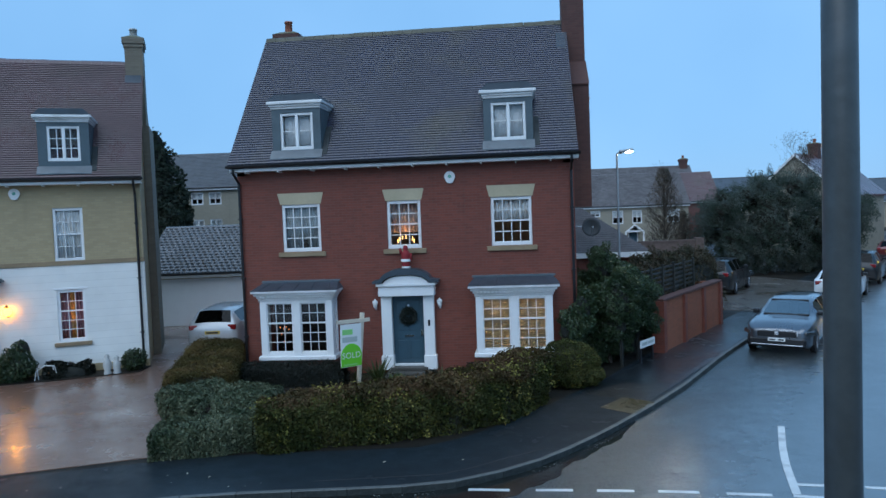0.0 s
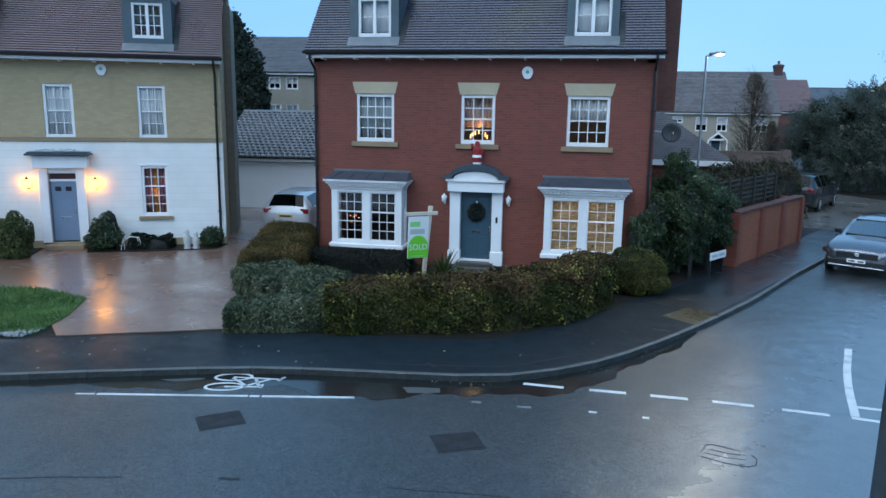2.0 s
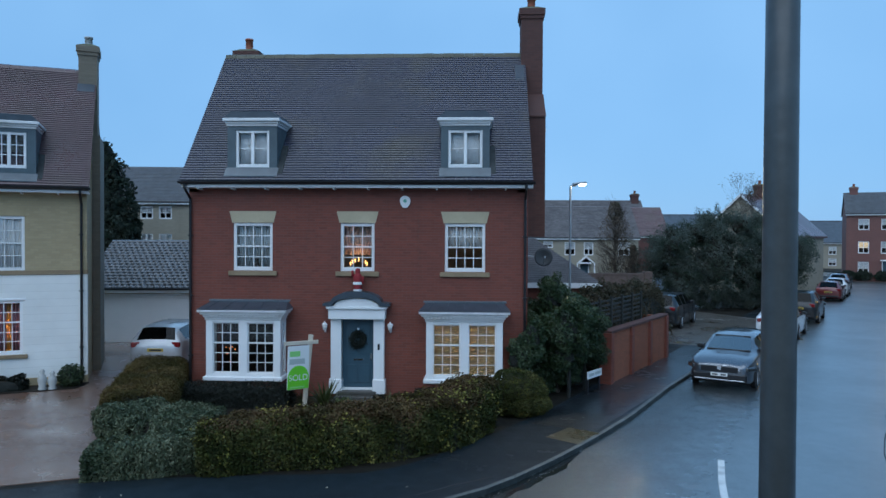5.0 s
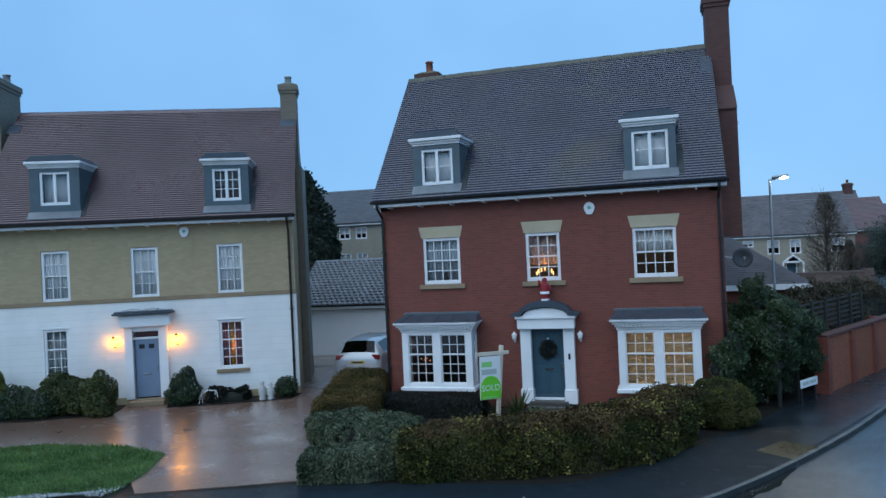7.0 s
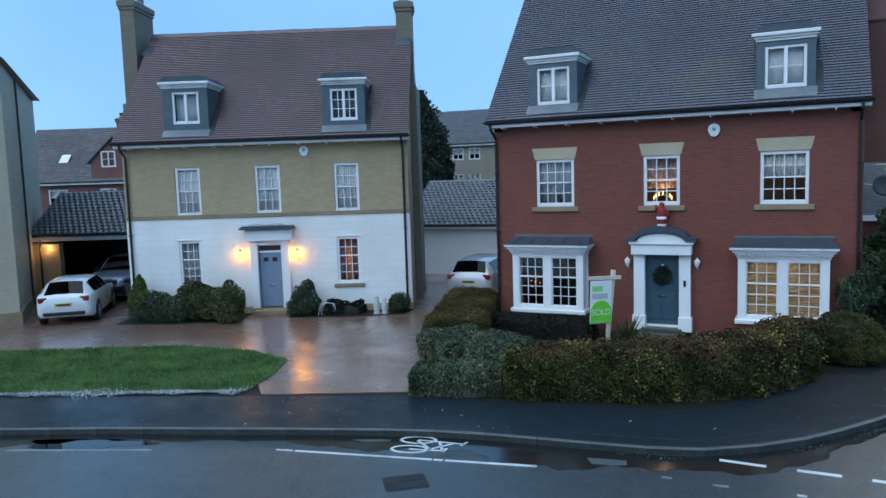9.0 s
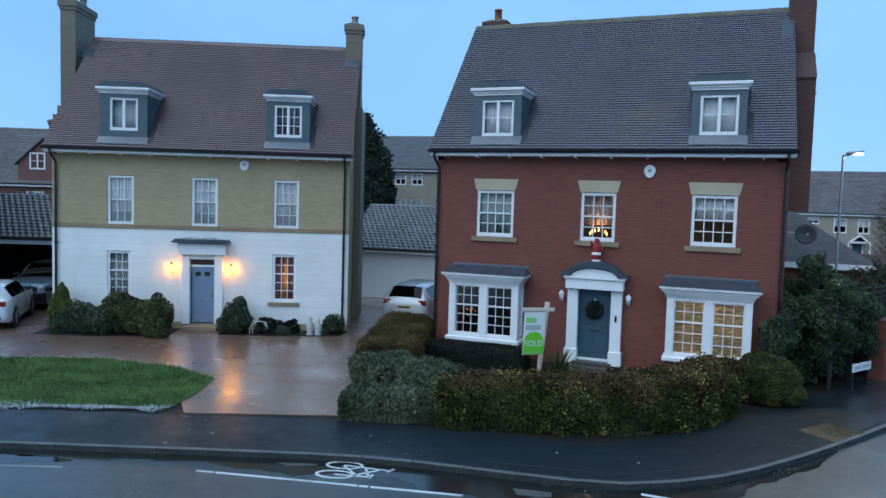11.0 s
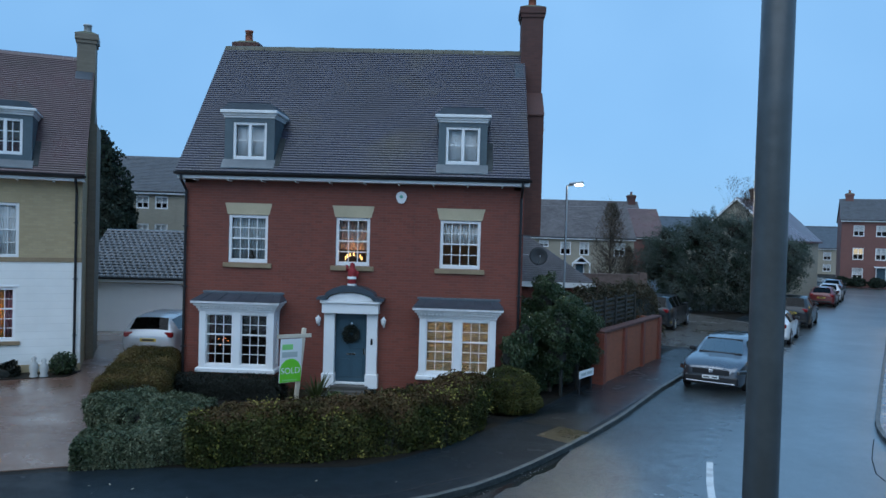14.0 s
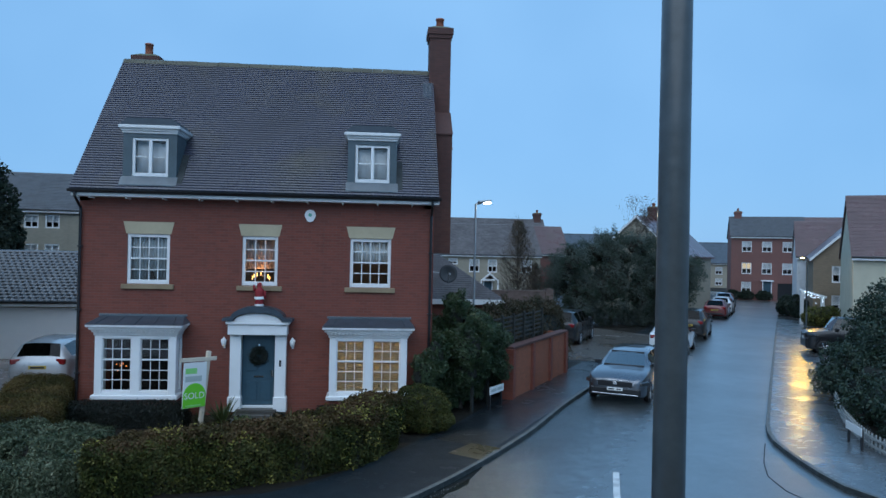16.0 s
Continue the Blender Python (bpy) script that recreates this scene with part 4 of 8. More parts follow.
def chimney(root, u0, u1, y0, y1, z0, z1, mat_, pots=1, cap=MOSSY, pot_h=0.34, pot_mat=POT):
    s = Geo().box(u0, u1, y0, y1, z0, z1 - 0.42)
    s.box(u0 - 0.035, u1 + 0.035, y0 - 0.035, y1 + 0.035, z1 - 0.42, z1 - 0.30).box(u0 - 0.07, u1 + 0.07, y0 - 0.07, y1 + 0.07, z1 - 0.30, z1 - 0.10)
    c = part("chimney", s, mat_, root)
    part("cap", Geo().add([(u0 - 0.06, y0 - 0.06, z1 - 0.10), (u1 + 0.06, y0 - 0.06, z1 - 0.10), (u1 + 0.06, y1 + 0.06, z1 - 0.10), (u0 - 0.06, y1 + 0.06, z1 - 0.10),
                           (u0 + 0.14, y0 + 0.14, z1), (u1 - 0.14, y0 + 0.14, z1), (u1 - 0.14, y1 - 0.14, z1), (u0 + 0.14, y1 - 0.14, z1)],
                          [(0, 1, 5, 4), (1, 2, 6, 5), (2, 3, 7, 6), (3, 0, 4, 7), (4, 5, 6, 7), (3, 2, 1, 0)]), cap, c, "weathered mortar cap")
    for k in range(pots):
        y = y0 + (y1 - y0) * (k + 0.5) / pots
        part("chimney_pot", Geo().turned([(0.13, 0), (0.12, pot_h - 0.05), (0.14, pot_h - 0.05), (0.14, pot_h), (0.10, pot_h), (0.10, 0.05)], 14, ((u0 + u1) / 2, y, z1 - 0.02)), pot_mat, c, "terracotta chimney pot" if pot_mat is POT else "pale grey chimney pot", True)
    return c


def gutter_run(root, u0, u1, y, z, pipes, ground_z=0.15, bracket=0.95):
    g = Geo()
    n = 8
    prof = [(y - 0.06 + 0.07 * math.cos(t), z + 0.02 - 0.075 * math.sin(t)) for t in np.linspace(0, math.pi, n)]
    g.v = [(u0, a, b) for a, b in prof] + [(u1, a, b) for a, b in prof]
    g.f = [(i, i + 1, n + i + 1, n + i) for i in range(n - 1)] + [tuple(range(n))[::-1], tuple(range(n, 2 * n))]
    part("gutter", g, BLACK, root, "black half-round gutter")
    part("fascia", Geo().box(u0 + 0.05, u1 - 0.05, y + 0.03, y + 0.06, z - 0.15, z + 0.02, 0.004), WHITE, root, "white fascia board")
    part("soffit", Geo().box(u0 + 0.05, u1 - 0.05, y + 0.06, 0.0, z - 0.15, z - 0.13), WHITE, root)
    k = u0 + 0.5
    br = Geo().box(-0.018, 0.018, y + 0.05, 0.0, z - 0.20, z - 0.15, 0.006).mesh("bracket")
    br.materials.append(WHITE)
    while k < u1 - 0.3:
        b = new("bracket", br)
        b.parent = root
        b.location = (k, 0, 0)
        k += bracket
    for u in pipes:
        part("downpipe", Geo().path([(u, y - 0.04, z - 0.05), (u, y - 0.04, z - 0.18), (u, -0.07, z - 0.45), (u, -0.07, ground_z)], 0.038, 10), BLACK, root, "black downpipe")
        for zz in (1.2, 2.9, 4.6):
            part("pipe_clip", Geo().box(u - 0.06, u + 0.06, -0.115, 0, zz, zz + 0.04, 0.005), BLACK, root)


def alarm_box(m, u, z):
    o = thing("alarm_box", "white rounded alarm box under the eaves", "alarm", m @ pose(u, 0, z))
    part("case", Geo().prism([(0.15 * math.cos(t), 0.15 * math.sin(t) - (0.04 if math.sin(t) < -0.8 else 0)) for t in np.linspace(0, 2 * math.pi, 12, endpoint=False)], -0.07, 0.0), WHITE, o)
    part("badge", Geo().prism([(0.05 * math.cos(t), 0.05 * math.sin(t)) for t in np.linspace(0, 2 * math.pi, 10, endpoint=False)], -0.076, -0.07), surf("badge_green", (0.15, 0.4, 0.3), 0.5), o)
    return o


def house_shell(root, u0, u1, depth, eave, ridge, front_geo, wall_mat, tile_mat, ridge_y, gut_y, skip=None, gable_over=0.08, front_name="wall"):
    """Side and back walls, roof slopes, ridge, floors and rooms."""
    part(front_name, front_geo, wall_mat, root)
    slope = (ridge - eave) / (ridge_y - gut_y)

    def roofz(y):
        return eave + slope * (y - gut_y)

    back_y = 2 * ridge_y - gut_y
    for a, b in ((u0, u0 + 0.3), (u1 - 0.3, u1)):
        prof = [(0.3, 0.0), (depth, 0.0), (depth, roofz(0.0) - 0.12), (ridge_y, ridge - 0.14), (0.0, roofz(0.0) - 0.12), (0.0, eave - 0.3), (0.3, eave - 0.3)]
        g = Geo()
        g.v = [(a, y, z) for y, z in prof] + [(b, y, z) for y, z in prof]
        n = len(prof)
        g.f = [tuple(range(n)), tuple(range(2 * n - 1, n - 1, -1))] + [(i, n + i, n + (i + 1) % n, (i + 1) % n) for i in range(n)]
        part("gable_wall", g, wall_mat, root)
    part("back_wall", Geo().box(u0 + 0.3, u1 - 0.3, depth - 0.3, depth, 0, roofz(0.0) - 0.2), wall_mat, root)
    a, b = u0 - gable_over, u1 + gable_over
    r = part("roof", lean(a, b, gut_y, eave, ridge_y, ridge, 0.12), tile_mat, root)
    part("rear_slope", lean(a, b, back_y, eave, ridge_y, ridge, 0.12), tile_mat, r)
    t = part("roof_tiles", tile_slope(a - 0.02, b + 0.02, (gut_y - 0.03, eave - 0.02), (ridge_y, ridge), 0.1, 0.166, tile_mat, 0.032, skip=skip, jitter=0.001), None, r)
    tagged(t, kind="stuff")
    rt = Geo()
    n = int((b - a) / 0.32)
    for k in range(n):
        x = a + (b - a) * k / n
        w = (b - a) / n
        prof = [(ridge_y - 0.13, ridge - 0.07), (ridge_y - 0.09, ridge + 0.04), (ridge_y, ridge + 0.09 + random.uniform(-0.006, 0.006)), (ridge_y + 0.09, ridge + 0.04), (ridge_y + 0.13, ridge - 0.07)]
        rt.add([(x + 0.004, *p) for p in prof] + [(x + w - 0.004, *p) for p in prof], [(i, i + 1, 5 + i + 1, 5 + i) for i in range(4)] + [(0, 1, 2, 3, 4), (9, 8, 7, 6, 5)])
    part("ridge_tiles", rt, MOSSRIDGE if tile_mat == PLAINTILE else tile_mat, r, "mossy ridge tiles")
    part("upper_floor", Geo().box(u0 + 0.3, u1 - 0.3, 0.3, depth - 0.3, 2.75, 2.95), ROOM, root)
    part("ground_floor", Geo().box(u0 + 0.3, u1 - 0.3, 0.3, depth - 0.3, 0.05, 0.3), ROOM, root)
    part("attic_floor", Geo().box(u0 + 0.3, u1 - 0.3, 0.3, depth - 0.3, 5.5, 5.62), ROOM, root)
    return roofz

# ---- the red brick house ----
RED = Matrix.Translation((0, 20, 0))
red = thing("house", "red brick two-storey house with dormers and white bay windows", "house", RED)
holes = [(-6.83, -5.71, 3.63, 4.98), (-3.78, -2.82, 3.63, 4.98), (-0.85, 0.28, 3.63, 4.98), (-3.72, -2.82, 0.2, 2.32), (-7.3, -5.42, 0.7, 2.3), (-1.22, 0.66, 0.7, 2.3)]
DORM_L, DORM_R = (-6.93, -5.53), (-0.96, 0.38)
roofz_red = house_shell(red, -8.1, 1.46, 6.8, 6.15, 10.46, wall_mesh(-8.1, 1.46, 0.0, 6.1, holes), RED_BRICK, PLAINTILE, 3.4, -0.42,
                        lambda u, s: s < 2.3 and (DORM_L[0] + 0.09 < u < DORM_L[1] - 0.09 or DORM_R[0] + 0.09 < u < DORM_R[1] - 0.09) and s > 0.15)
for u in (-4.9, -1.9):
    part("partition", Geo().box(u, u + 0.12, 0.3, 6.5, 0.3, 2.75).box(u, u + 0.12, 0.3, 6.5, 2.95, 5.5), ROOM, red)
part("room_back", Geo().box(-7.8, 1.16, 4.2, 4.3, 0.3, 2.75).box(-7.8, 1.16, 3.6, 3.7, 2.95, 5.5), ROOM, red)
gutter_run(red, -8.22, 1.62, -0.43, 6.1, (-8.04, 1.38))
for u0, u1, cols in ((-6.83, -5.71, 4), (-3.78, -2.82, 3), (-0.85, 0.28, 4)):
    w = sash(red, u0, u1, 3.63, 4.98, 0.03, cols, 2, 2, frame_w=0.085, bar=0.026)
    part("stone_sill", Geo().box(u0 - 0.13, u1 + 0.13, -0.07, 0.03, 3.49, 3.625, 0.012), SILL, w, "buff stone sill")
    part("flat_arch", Geo().prism([(u0 - 0.03, 4.985), (u1 + 0.03, 4.985), (u1 + 0.11, 5.31), (u0 - 0.11, 5.31)], -0.012, 0.03), STONE, w, "pale stone flat arch")
dormer(red, *DORM_L, -6.70, -5.75, 6.52, 7.56, -0.2, roofz_red, 2, 2)
dormer(red, *DORM_R, -0.76, 0.19, 6.52, 7.56, -0.2, roofz_red, 2, 2)
drape(RED, -6.64, -5.82, 6.62, 7.5, 0.02, CURTAIN, "white net blind down in an attic window", 4, 0.006)
drape(RED, -0.70, 0.12, 6.62, 7.5, 0.02, CURTAIN, "white net blind down in an attic window", 4, 0.006)
# right chimney with its breast on the gable
chimney(red, 1.42, 2.10, 3.0, 3.85, 8.7, 11.95, SOOTY)
breast = Geo().box(1.462, 2.12, 2.1, 4.7, 4.62, 8.3)
breast.add([(1.462, 2.1, 8.3), (2.12, 2.1, 8.3), (2.12, 4.7, 8.3), (1.462, 4.7, 8.3), (1.462, 3.0, 9.1), (2.10, 3.0, 9.1), (2.10, 3.85, 9.1), (1.462, 3.85, 9.1)], [(0, 1, 5, 4), (1, 2, 6, 5), (2, 3, 7, 6), (3, 0, 4, 7), (4, 5, 6, 7)])
part("chimney_breast", breast, SOOTY, red)
part("flashing", lean(1.22, 1.50, 2.5, roofz_red(2.5) + 0.07, 2.98, roofz_red(2.98) + 0.07, 0.03), LEAD, red, "pale lead flashing at the stack")
part("shoulder_cap", lean(1.45, 2.13, 2.05, 8.32, 3.0, 9.14, 0.04), SOOTY, red)
part("flue_vent", Geo().turned([(0.0, 0.05), (0.07, 0.05), (0.07, -0.05), (0, -0.05)], 10, (2.16, 3.0, 8.0)), WHITE, red)
chimney(red, -8.12, -7.36, 4.05, 4.75, 9.2, 10.93, SOOTY, 1, MOSSY, 0.4)


def bay(u0, u1, lit):
    b = part("bay_window", wall_mesh(u0, u1, 0.12, 0.62, [], -0.58, -0.46), RED_BRICK, red, "white square bay window with lead roof")
    part("bay_side", Geo().box(u0, u0 + 0.1, -0.46, 0, 0.12, 0.62), RED_BRICK, b)
    part("bay_side", Geo().box(u1 - 0.1, u1, -0.46, 0, 0.12, 0.62), RED_BRICK, b)
    mid = (u0 + u1) / 2
    pw = 0.19
    for a, c in ((u0, u0 + pw), (mid - 0.115, mid + 0.115), (u1 - pw, u1)):
        part("post", Geo().box(a, c, -0.60, -0.44, 0.74, 2.3, 0.012), WHITE, b)
    part("lower_rail", Geo().box(u0 + pw, u1 - pw, -0.595, -0.45, 0.74, 0.83, 0.008), WHITE, b)
    part("upper_rail", Geo().box(u0 + pw, u1 - pw, -0.595, -0.45, 2.22, 2.3, 0.008), WHITE, b)
    part("bay_sill", Geo().box(u0 - 0.07, u1 + 0.07, -0.68, 0.0, 0.62, 0.74, 0.02), WHITE, b, "white projecting sill")
    for a, c in ((u0 + pw, mid - 0.115), (mid + 0.115, u1 - pw)):
        sash(b, a, c, 0.83, 2.22, -0.57, 3, 2, 3, 1.66, 0.025, 0.02)
    for x in (u0, u1):
        s0, s1 = (x, x + 0.09) if x == u0 else (x - 0.09, x)
        sd = part("side_light", Geo().box(s0, s1, -0.44, -0.34, 0.74, 2.3, 0.01).box(s0, s1, -0.1, 0.0, 0.74, 2.3, 0.01).box(s0, s1, -0.34, -0.1, 0.74, 0.84).box(s0, s1, -0.34, -0.1, 2.2, 2.3), WHITE, b)
        part("side_bars", Geo().box(s0 + 0.03, s1 - 0.03, -0.34, -0.1, 1.63, 1.68).box(s0 + 0.03, s1 - 0.03, -0.34, -0.1, 1.2, 1.225).box(s0 + 0.03, s1 - 0.03, -0.34, -0.1, 1.93, 1.955).box(s0 + 0.03, s1 - 0.03, -0.235, -0.215, 0.84, 2.2), WHITE, sd)
        p = part("side_pane", Geo().box(x - 0.003 + (0.05 if x == u0 else -0.05), x + 0.003 + (0.05 if x == u0 else -0.05), -0.34, -0.1, 0.84, 2.2), GLASS, sd)
        p.visible_shadow = False
    c = Geo()
    for k, (o, za, zb) in enumerate(((0.03, 2.30, 2.38), (0.07, 2.38, 2.45), (0.13, 2.45, 2.52), (0.19, 2.52, 2.59))):
        c.box(u0 - o, u1 + o, -0.60 - o, 0.0, za, zb, 0.012)
    part("cornice", c, OFFWHITE, b, "white dentilled cornice")
    dm = Geo().box(-0.025, 0.025, 0, 0.05, 0, 0.06, 0.004).mesh("dentil")
    dm.materials.append(OFFWHITE)
    n = int((u1 - u0) / 0.1)
    for k in range(n):
        d = new("dentil", dm)
        d.parent = b
        d.location = (u0 + (k + 0.5) * (u1 - u0) / n, -0.715, 2.385)
    r = Geo()
    o = 0.20
    r.add([(u0 - o, -0.6 - o, 2.595), (u1 + o, -0.6 - o, 2.595), (u1 + o, 0.0, 2.595), (u0 - o, 0.0, 2.595), (u0 - 0.05, -0.02, 2.765), (u1 + 0.05, -0.02, 2.765), (u1 + 0.05, 0.0, 2.765), (u0 - 0.05, 0.0, 2.765)],
          [(0, 1, 5, 4), (1, 2, 6, 5), (3, 0, 4, 7), (4, 5, 6, 7), (2, 3, 7, 6)])
    rf = part("bay_roof", r, LEAD, b, "grey lead bay roof")
    for k in range(5):
        t = (k + 0.5) / 5
        part("lead_roll", Geo().tube((u0 - o + (u1 - u0 + 2 * o) * t, -0.6 - o, 2.60), (u0 - 0.05 + (u1 - u0 + 0.1) * t, -0.02, 2.77), 0.013, 0.013, 6), LEAD, rf)
    part("wall_flashing", Geo().box(u0 - 0.12, u1 + 0.12, -0.03, 0.0, 2.755, 2.82, 0.01), SKYLEAD, rf)
    return b


bay(-7.40, -5.32, False)
bay(-1.32, 0.76, True)
# front door and portico
d = part("front_door", Geo().box(-3.72, -2.82, 0.03, 0.09, 0.36, 2.32, 0.006), TEAL, red, "blue-grey panelled front door with wreath")
for a, b, c, e in ((-3.6, -3.31, 0.5, 1.02), (-3.23, -2.94, 0.5, 1.02), (-3.6, -3.31, 1.3, 2.15), (-3.23, -2.94, 1.3, 2.15)):
    part("door_panel", Geo().box(a, b, 0.012, 0.03, c, e, 0.010), TEAL, d)
part("letter_plate", Geo().box(-3.4, -3.14, 0.008, 0.03, 1.12, 1.17, 0.006), CHROME, d)
part("knocker", Geo().turned([(0.015, 0), (0.035, 0.01), (0.03, 0.06)], 10, (-3.27, 0.01, 1.98)), CHROME, d)
part("handle", Geo().box(-2.93, -2.88, -0.03, 0.03, 1.15, 1.32, 0.01), CHROME, d)
part("threshold", Geo().box(-3.76, -2.78, -0.08, 0.12, 0.30, 0.36, 0.01), WHITE, d)
wr = Geo()
for k in range(16):
    t0, t1 = 2 * math.pi * k / 16, 2 * math.pi * (k + 1) / 16
    wr.tube((-3.27 + 0.19 * math.cos(t0), -0.015, 1.72 + 0.19 * math.sin(t0)), (-3.27 + 0.19 * math.cos(t1), -0.015, 1.72 + 0.19 * math.sin(t1)), 0.062, 0.062, 6)
for k in range(420):
    t = random.uniform(0, 2 * math.pi)
    rr = random.uniform(0.05, 0.27)
    p = Vector((-3.27 + rr * math.cos(t), -0.03 - random.uniform(0, 0.05), 1.72 + rr * math.sin(t)))
    q = p + Vector((random.uniform(-1, 1), random.uniform(-0.5, 0.2), random.uniform(-1, 1))) * 0.07
    wr.tube(p, q, 0.012, 0.002, 4, False)
tagged(solid("wreath", wr, leaf_mat("wreath_leaf", [(0.006, 0.010, 0.008), (0.012, 0.018, 0.013)]), "dark evergreen wreath on the front door", "wreath", RED))
po = part("portico", Geo().box(-4.02, -3.72, -0.18, 0.06, 0.30, 2.31, 0.012).box(-2.82, -2.52, -0.18, 0.06, 0.30, 2.31, 0.012), WHITE, red, "white classical door surround")
part("plinth_block", Geo().box(-4.06, -3.70, -0.22, 0.03, 0.22, 0.62, 0.012), WHITE, po)
part("plinth_block", Geo().box(-2.84, -2.48, -0.22, 0.03, 0.22, 0.62, 0.012), WHITE, po)
part("entablature", Geo().box(-4.06, -2.48, -0.34, 0.0, 2.315, 2.60, 0.012).box(-4.11, -2.43, -0.40, 0.0, 2.60, 2.68, 0.012), WHITE, po)
cv = [(-3.27 + 0.62 * math.cos(t), 2.685 + 0.21 * math.sin(t)) for t in np.linspace(0, math.pi, 15)]
part("arched_pediment", Geo().prism(cv, -0.36, -0.02), WHITE, po, "white segmental pediment")
outer = [(-4.2, 2.69), (-4.2, 2.76), (-3.98, 2.80)] + [(-3.27 - 0.72 * math.cos(t), 2.76 + 0.34 * math.sin(t)) for t in np.linspace(0.35, math.pi - 0.35, 13)] + [(-2.56, 2.80), (-2.34, 2.76), (-2.34, 2.69)]
inner = [(-3.27 + 0.66 * math.cos(t), 2.69 + 0.235 * math.sin(t)) for t in np.linspace(0, math.pi, 15)]
part("lead_hood", Geo().prism(outer + inner[0:1] + inner[1:], -0.44, 0.0), LEAD, po, "grey lead curved hood")
part("door_step", Geo().box(-3.9, -2.64, -0.5, 0.02, 0.10, 0.20, 0.02).box(-3.8, -2.74, -0.28, 0.02, 0.20, 0.30, 0.015), surf("dark_wet_step", (0.07, 0.065, 0.058), 0.5, 0.3), red, "dark wet stone door steps")
part("doorbell", Geo().box(-2.70, -2.64, -0.20, -0.18, 1.45, 1.62, 0.008), BLACK, red)


def lantern(m, u, z, lit, label):
    o = thing("wall_lantern", label, "wall lamp", m @ pose(u, 0, z) @ Matrix.Scale(1.0 if lit else 0.82, 4), "wall lanterns")
    col_ = BLACK if lit else WHITE
    part("bracket", Geo().box(-0.035, 0.035, -0.02, 0, -0.2, 0.06, 0.008).path([(0, -0.02, -0.14), (0, -0.09, -0.17), (0, -0.13, -0.1)], 0.012, 8), col_, o)
    part("cap", Geo().turned([(0.0, 0.2), (0.02, 0.17), (0.03, 0.15), (0.075, 0.105), (0.07, 0.095), (0.0, 0.095)] if lit else [(0.0, 0.2), (0.02, 0.17), (0.03, 0.15), (0.105, 0.075), (0.1, 0.06), (0.0, 0.06)], 8, (0, -0.13, 0)), col_, o)
    cage = Geo()
    for k in range(6):
        t = 2 * math.pi * k / 6
        cage.tube((0.055 * math.cos(t), -0.13 + 0.055 * math.sin(t), -0.1), (0.085 * math.cos(t), -0.13 + 0.085 * math.sin(t), 0.065), 0.007, 0.007, 5)
    cage.turned([(0.0, -0.13), (0.045, -0.11), (0.062, -0.1), (0.0, -0.095)], 8, (0, -0.13, 0))
    part("cage", cage, col_, o)
    part("bulb", Geo().turned([(0.0, -0.15), (0.08, -0.13), (0.125, -0.05), (0.13, 0.05), (0.09, 0.09), (0.0, 0.1)], 10, (0, -0.13, 0)) if lit else Geo().turned([(0.0, -0.095), (0.055, -0.085), (0.08, -0.01), (0.08, 0.05), (0.0, 0.058)], 10, (0, -0.13, 0)), BULB if lit else PAPER, o, "glowing warm bulb" if lit else "", True)
    return o


lantern(RED, -4.2, 2.08, False, "unlit white wall lantern beside the door")
lantern(RED, -2.36, 2.08, False, "unlit white wall lantern beside the door")
alarm_box(RED, -1.96, 5.6)
# festive figure above the portico: one plain shape
fg = Geo().turned([(0, 0), (0.10, 0.0), (0.12, 0.08), (0.11, 0.25), (0.13, 0.42), (0.10, 0.48), (0.06, 0.5), (0.075, 0.56), (0.06, 0.63), (0, 0.66)], 12, (-3.25, -0.25, 3.08))
fg.tube((-3.38, -0.25, 3.5), (-3.40, -0.28, 3.66), 0.045, 0.03, 8).tube((-3.12, -0.25, 3.5), (-3.10, -0.28, 3.3), 0.045, 0.03, 8)
solid("festive_figurine", fg, surf("red_felt", (0.22, 0.015, 0.02), 0.8, 0.2), "small red and white festive figurine above the door", "ornament", RED, smooth=True)
solid("figurine_trim", Geo().turned([(0.135, 0.2), (0.14, 0.25), (0.125, 0.27)], 12, (-3.25, -0.25, 3.08)).turned([(0.115, 0.0), (0.125, 0.03), (0.12, 0.06)], 12, (-3.25, -0.25, 3.09)), PAPER, "white fluffy trim of the festive figurine", "ornament", RED, smooth=True)
# curtains and lit rooms
drape(RED, -6.75, -5.79, 3.7, 4.9, 0.19, cloth("blue_grey_net", (0.48, 0.53, 0.56), 0.3), "blue-grey net curtain behind an upstairs window", 12, 0.015)
solid("window_ornament", Geo().turned([(0, 0), (0.07, 0), (0.09, 0.06), (0.06, 0.13), (0.03, 0.17), (0.045, 0.22), (0, 0.26)], 10, (-6.2, 0.15, 3.72)), DARK, "small dark ornament on an upstairs window ledge", "ornament", RED, smooth=True)
drape(RED, -0.77, 0.2, 4.3, 4.9, 0.19, CURTAIN, "pale half-drawn net curtain upstairs", 10)
drape(RED, -3.74, -2.86, 4.08, 4.92, 0.35, cloth("warm_net", (0.70, 0.58, 0.54), 0.5), "thin pinkish net curtain in the landing window", 9, 0.015)


def venetian(m, u0, u1, z0, z1, y, mat_, label):
    root = thing("venetian_blind", label, "blind", m)
    me = Geo().box(u0, u1, -0.028, 0.028, -0.0015, 0.0015).mesh("slat")
    me.materials.append(mat_)
    z = z0
    while z < z1:
        s = new("slat", me)
        s.parent = root
        s.matrix_local = Matrix.Translation((0, y, z)) @ Matrix.Rotation(radians(-60), 4, "X")
        z += 0.058
    part("head_rail", Geo().box(u0, u1, y - 0.025, y + 0.025, z1, z1 + 0.05, 0.005), mat_, root)


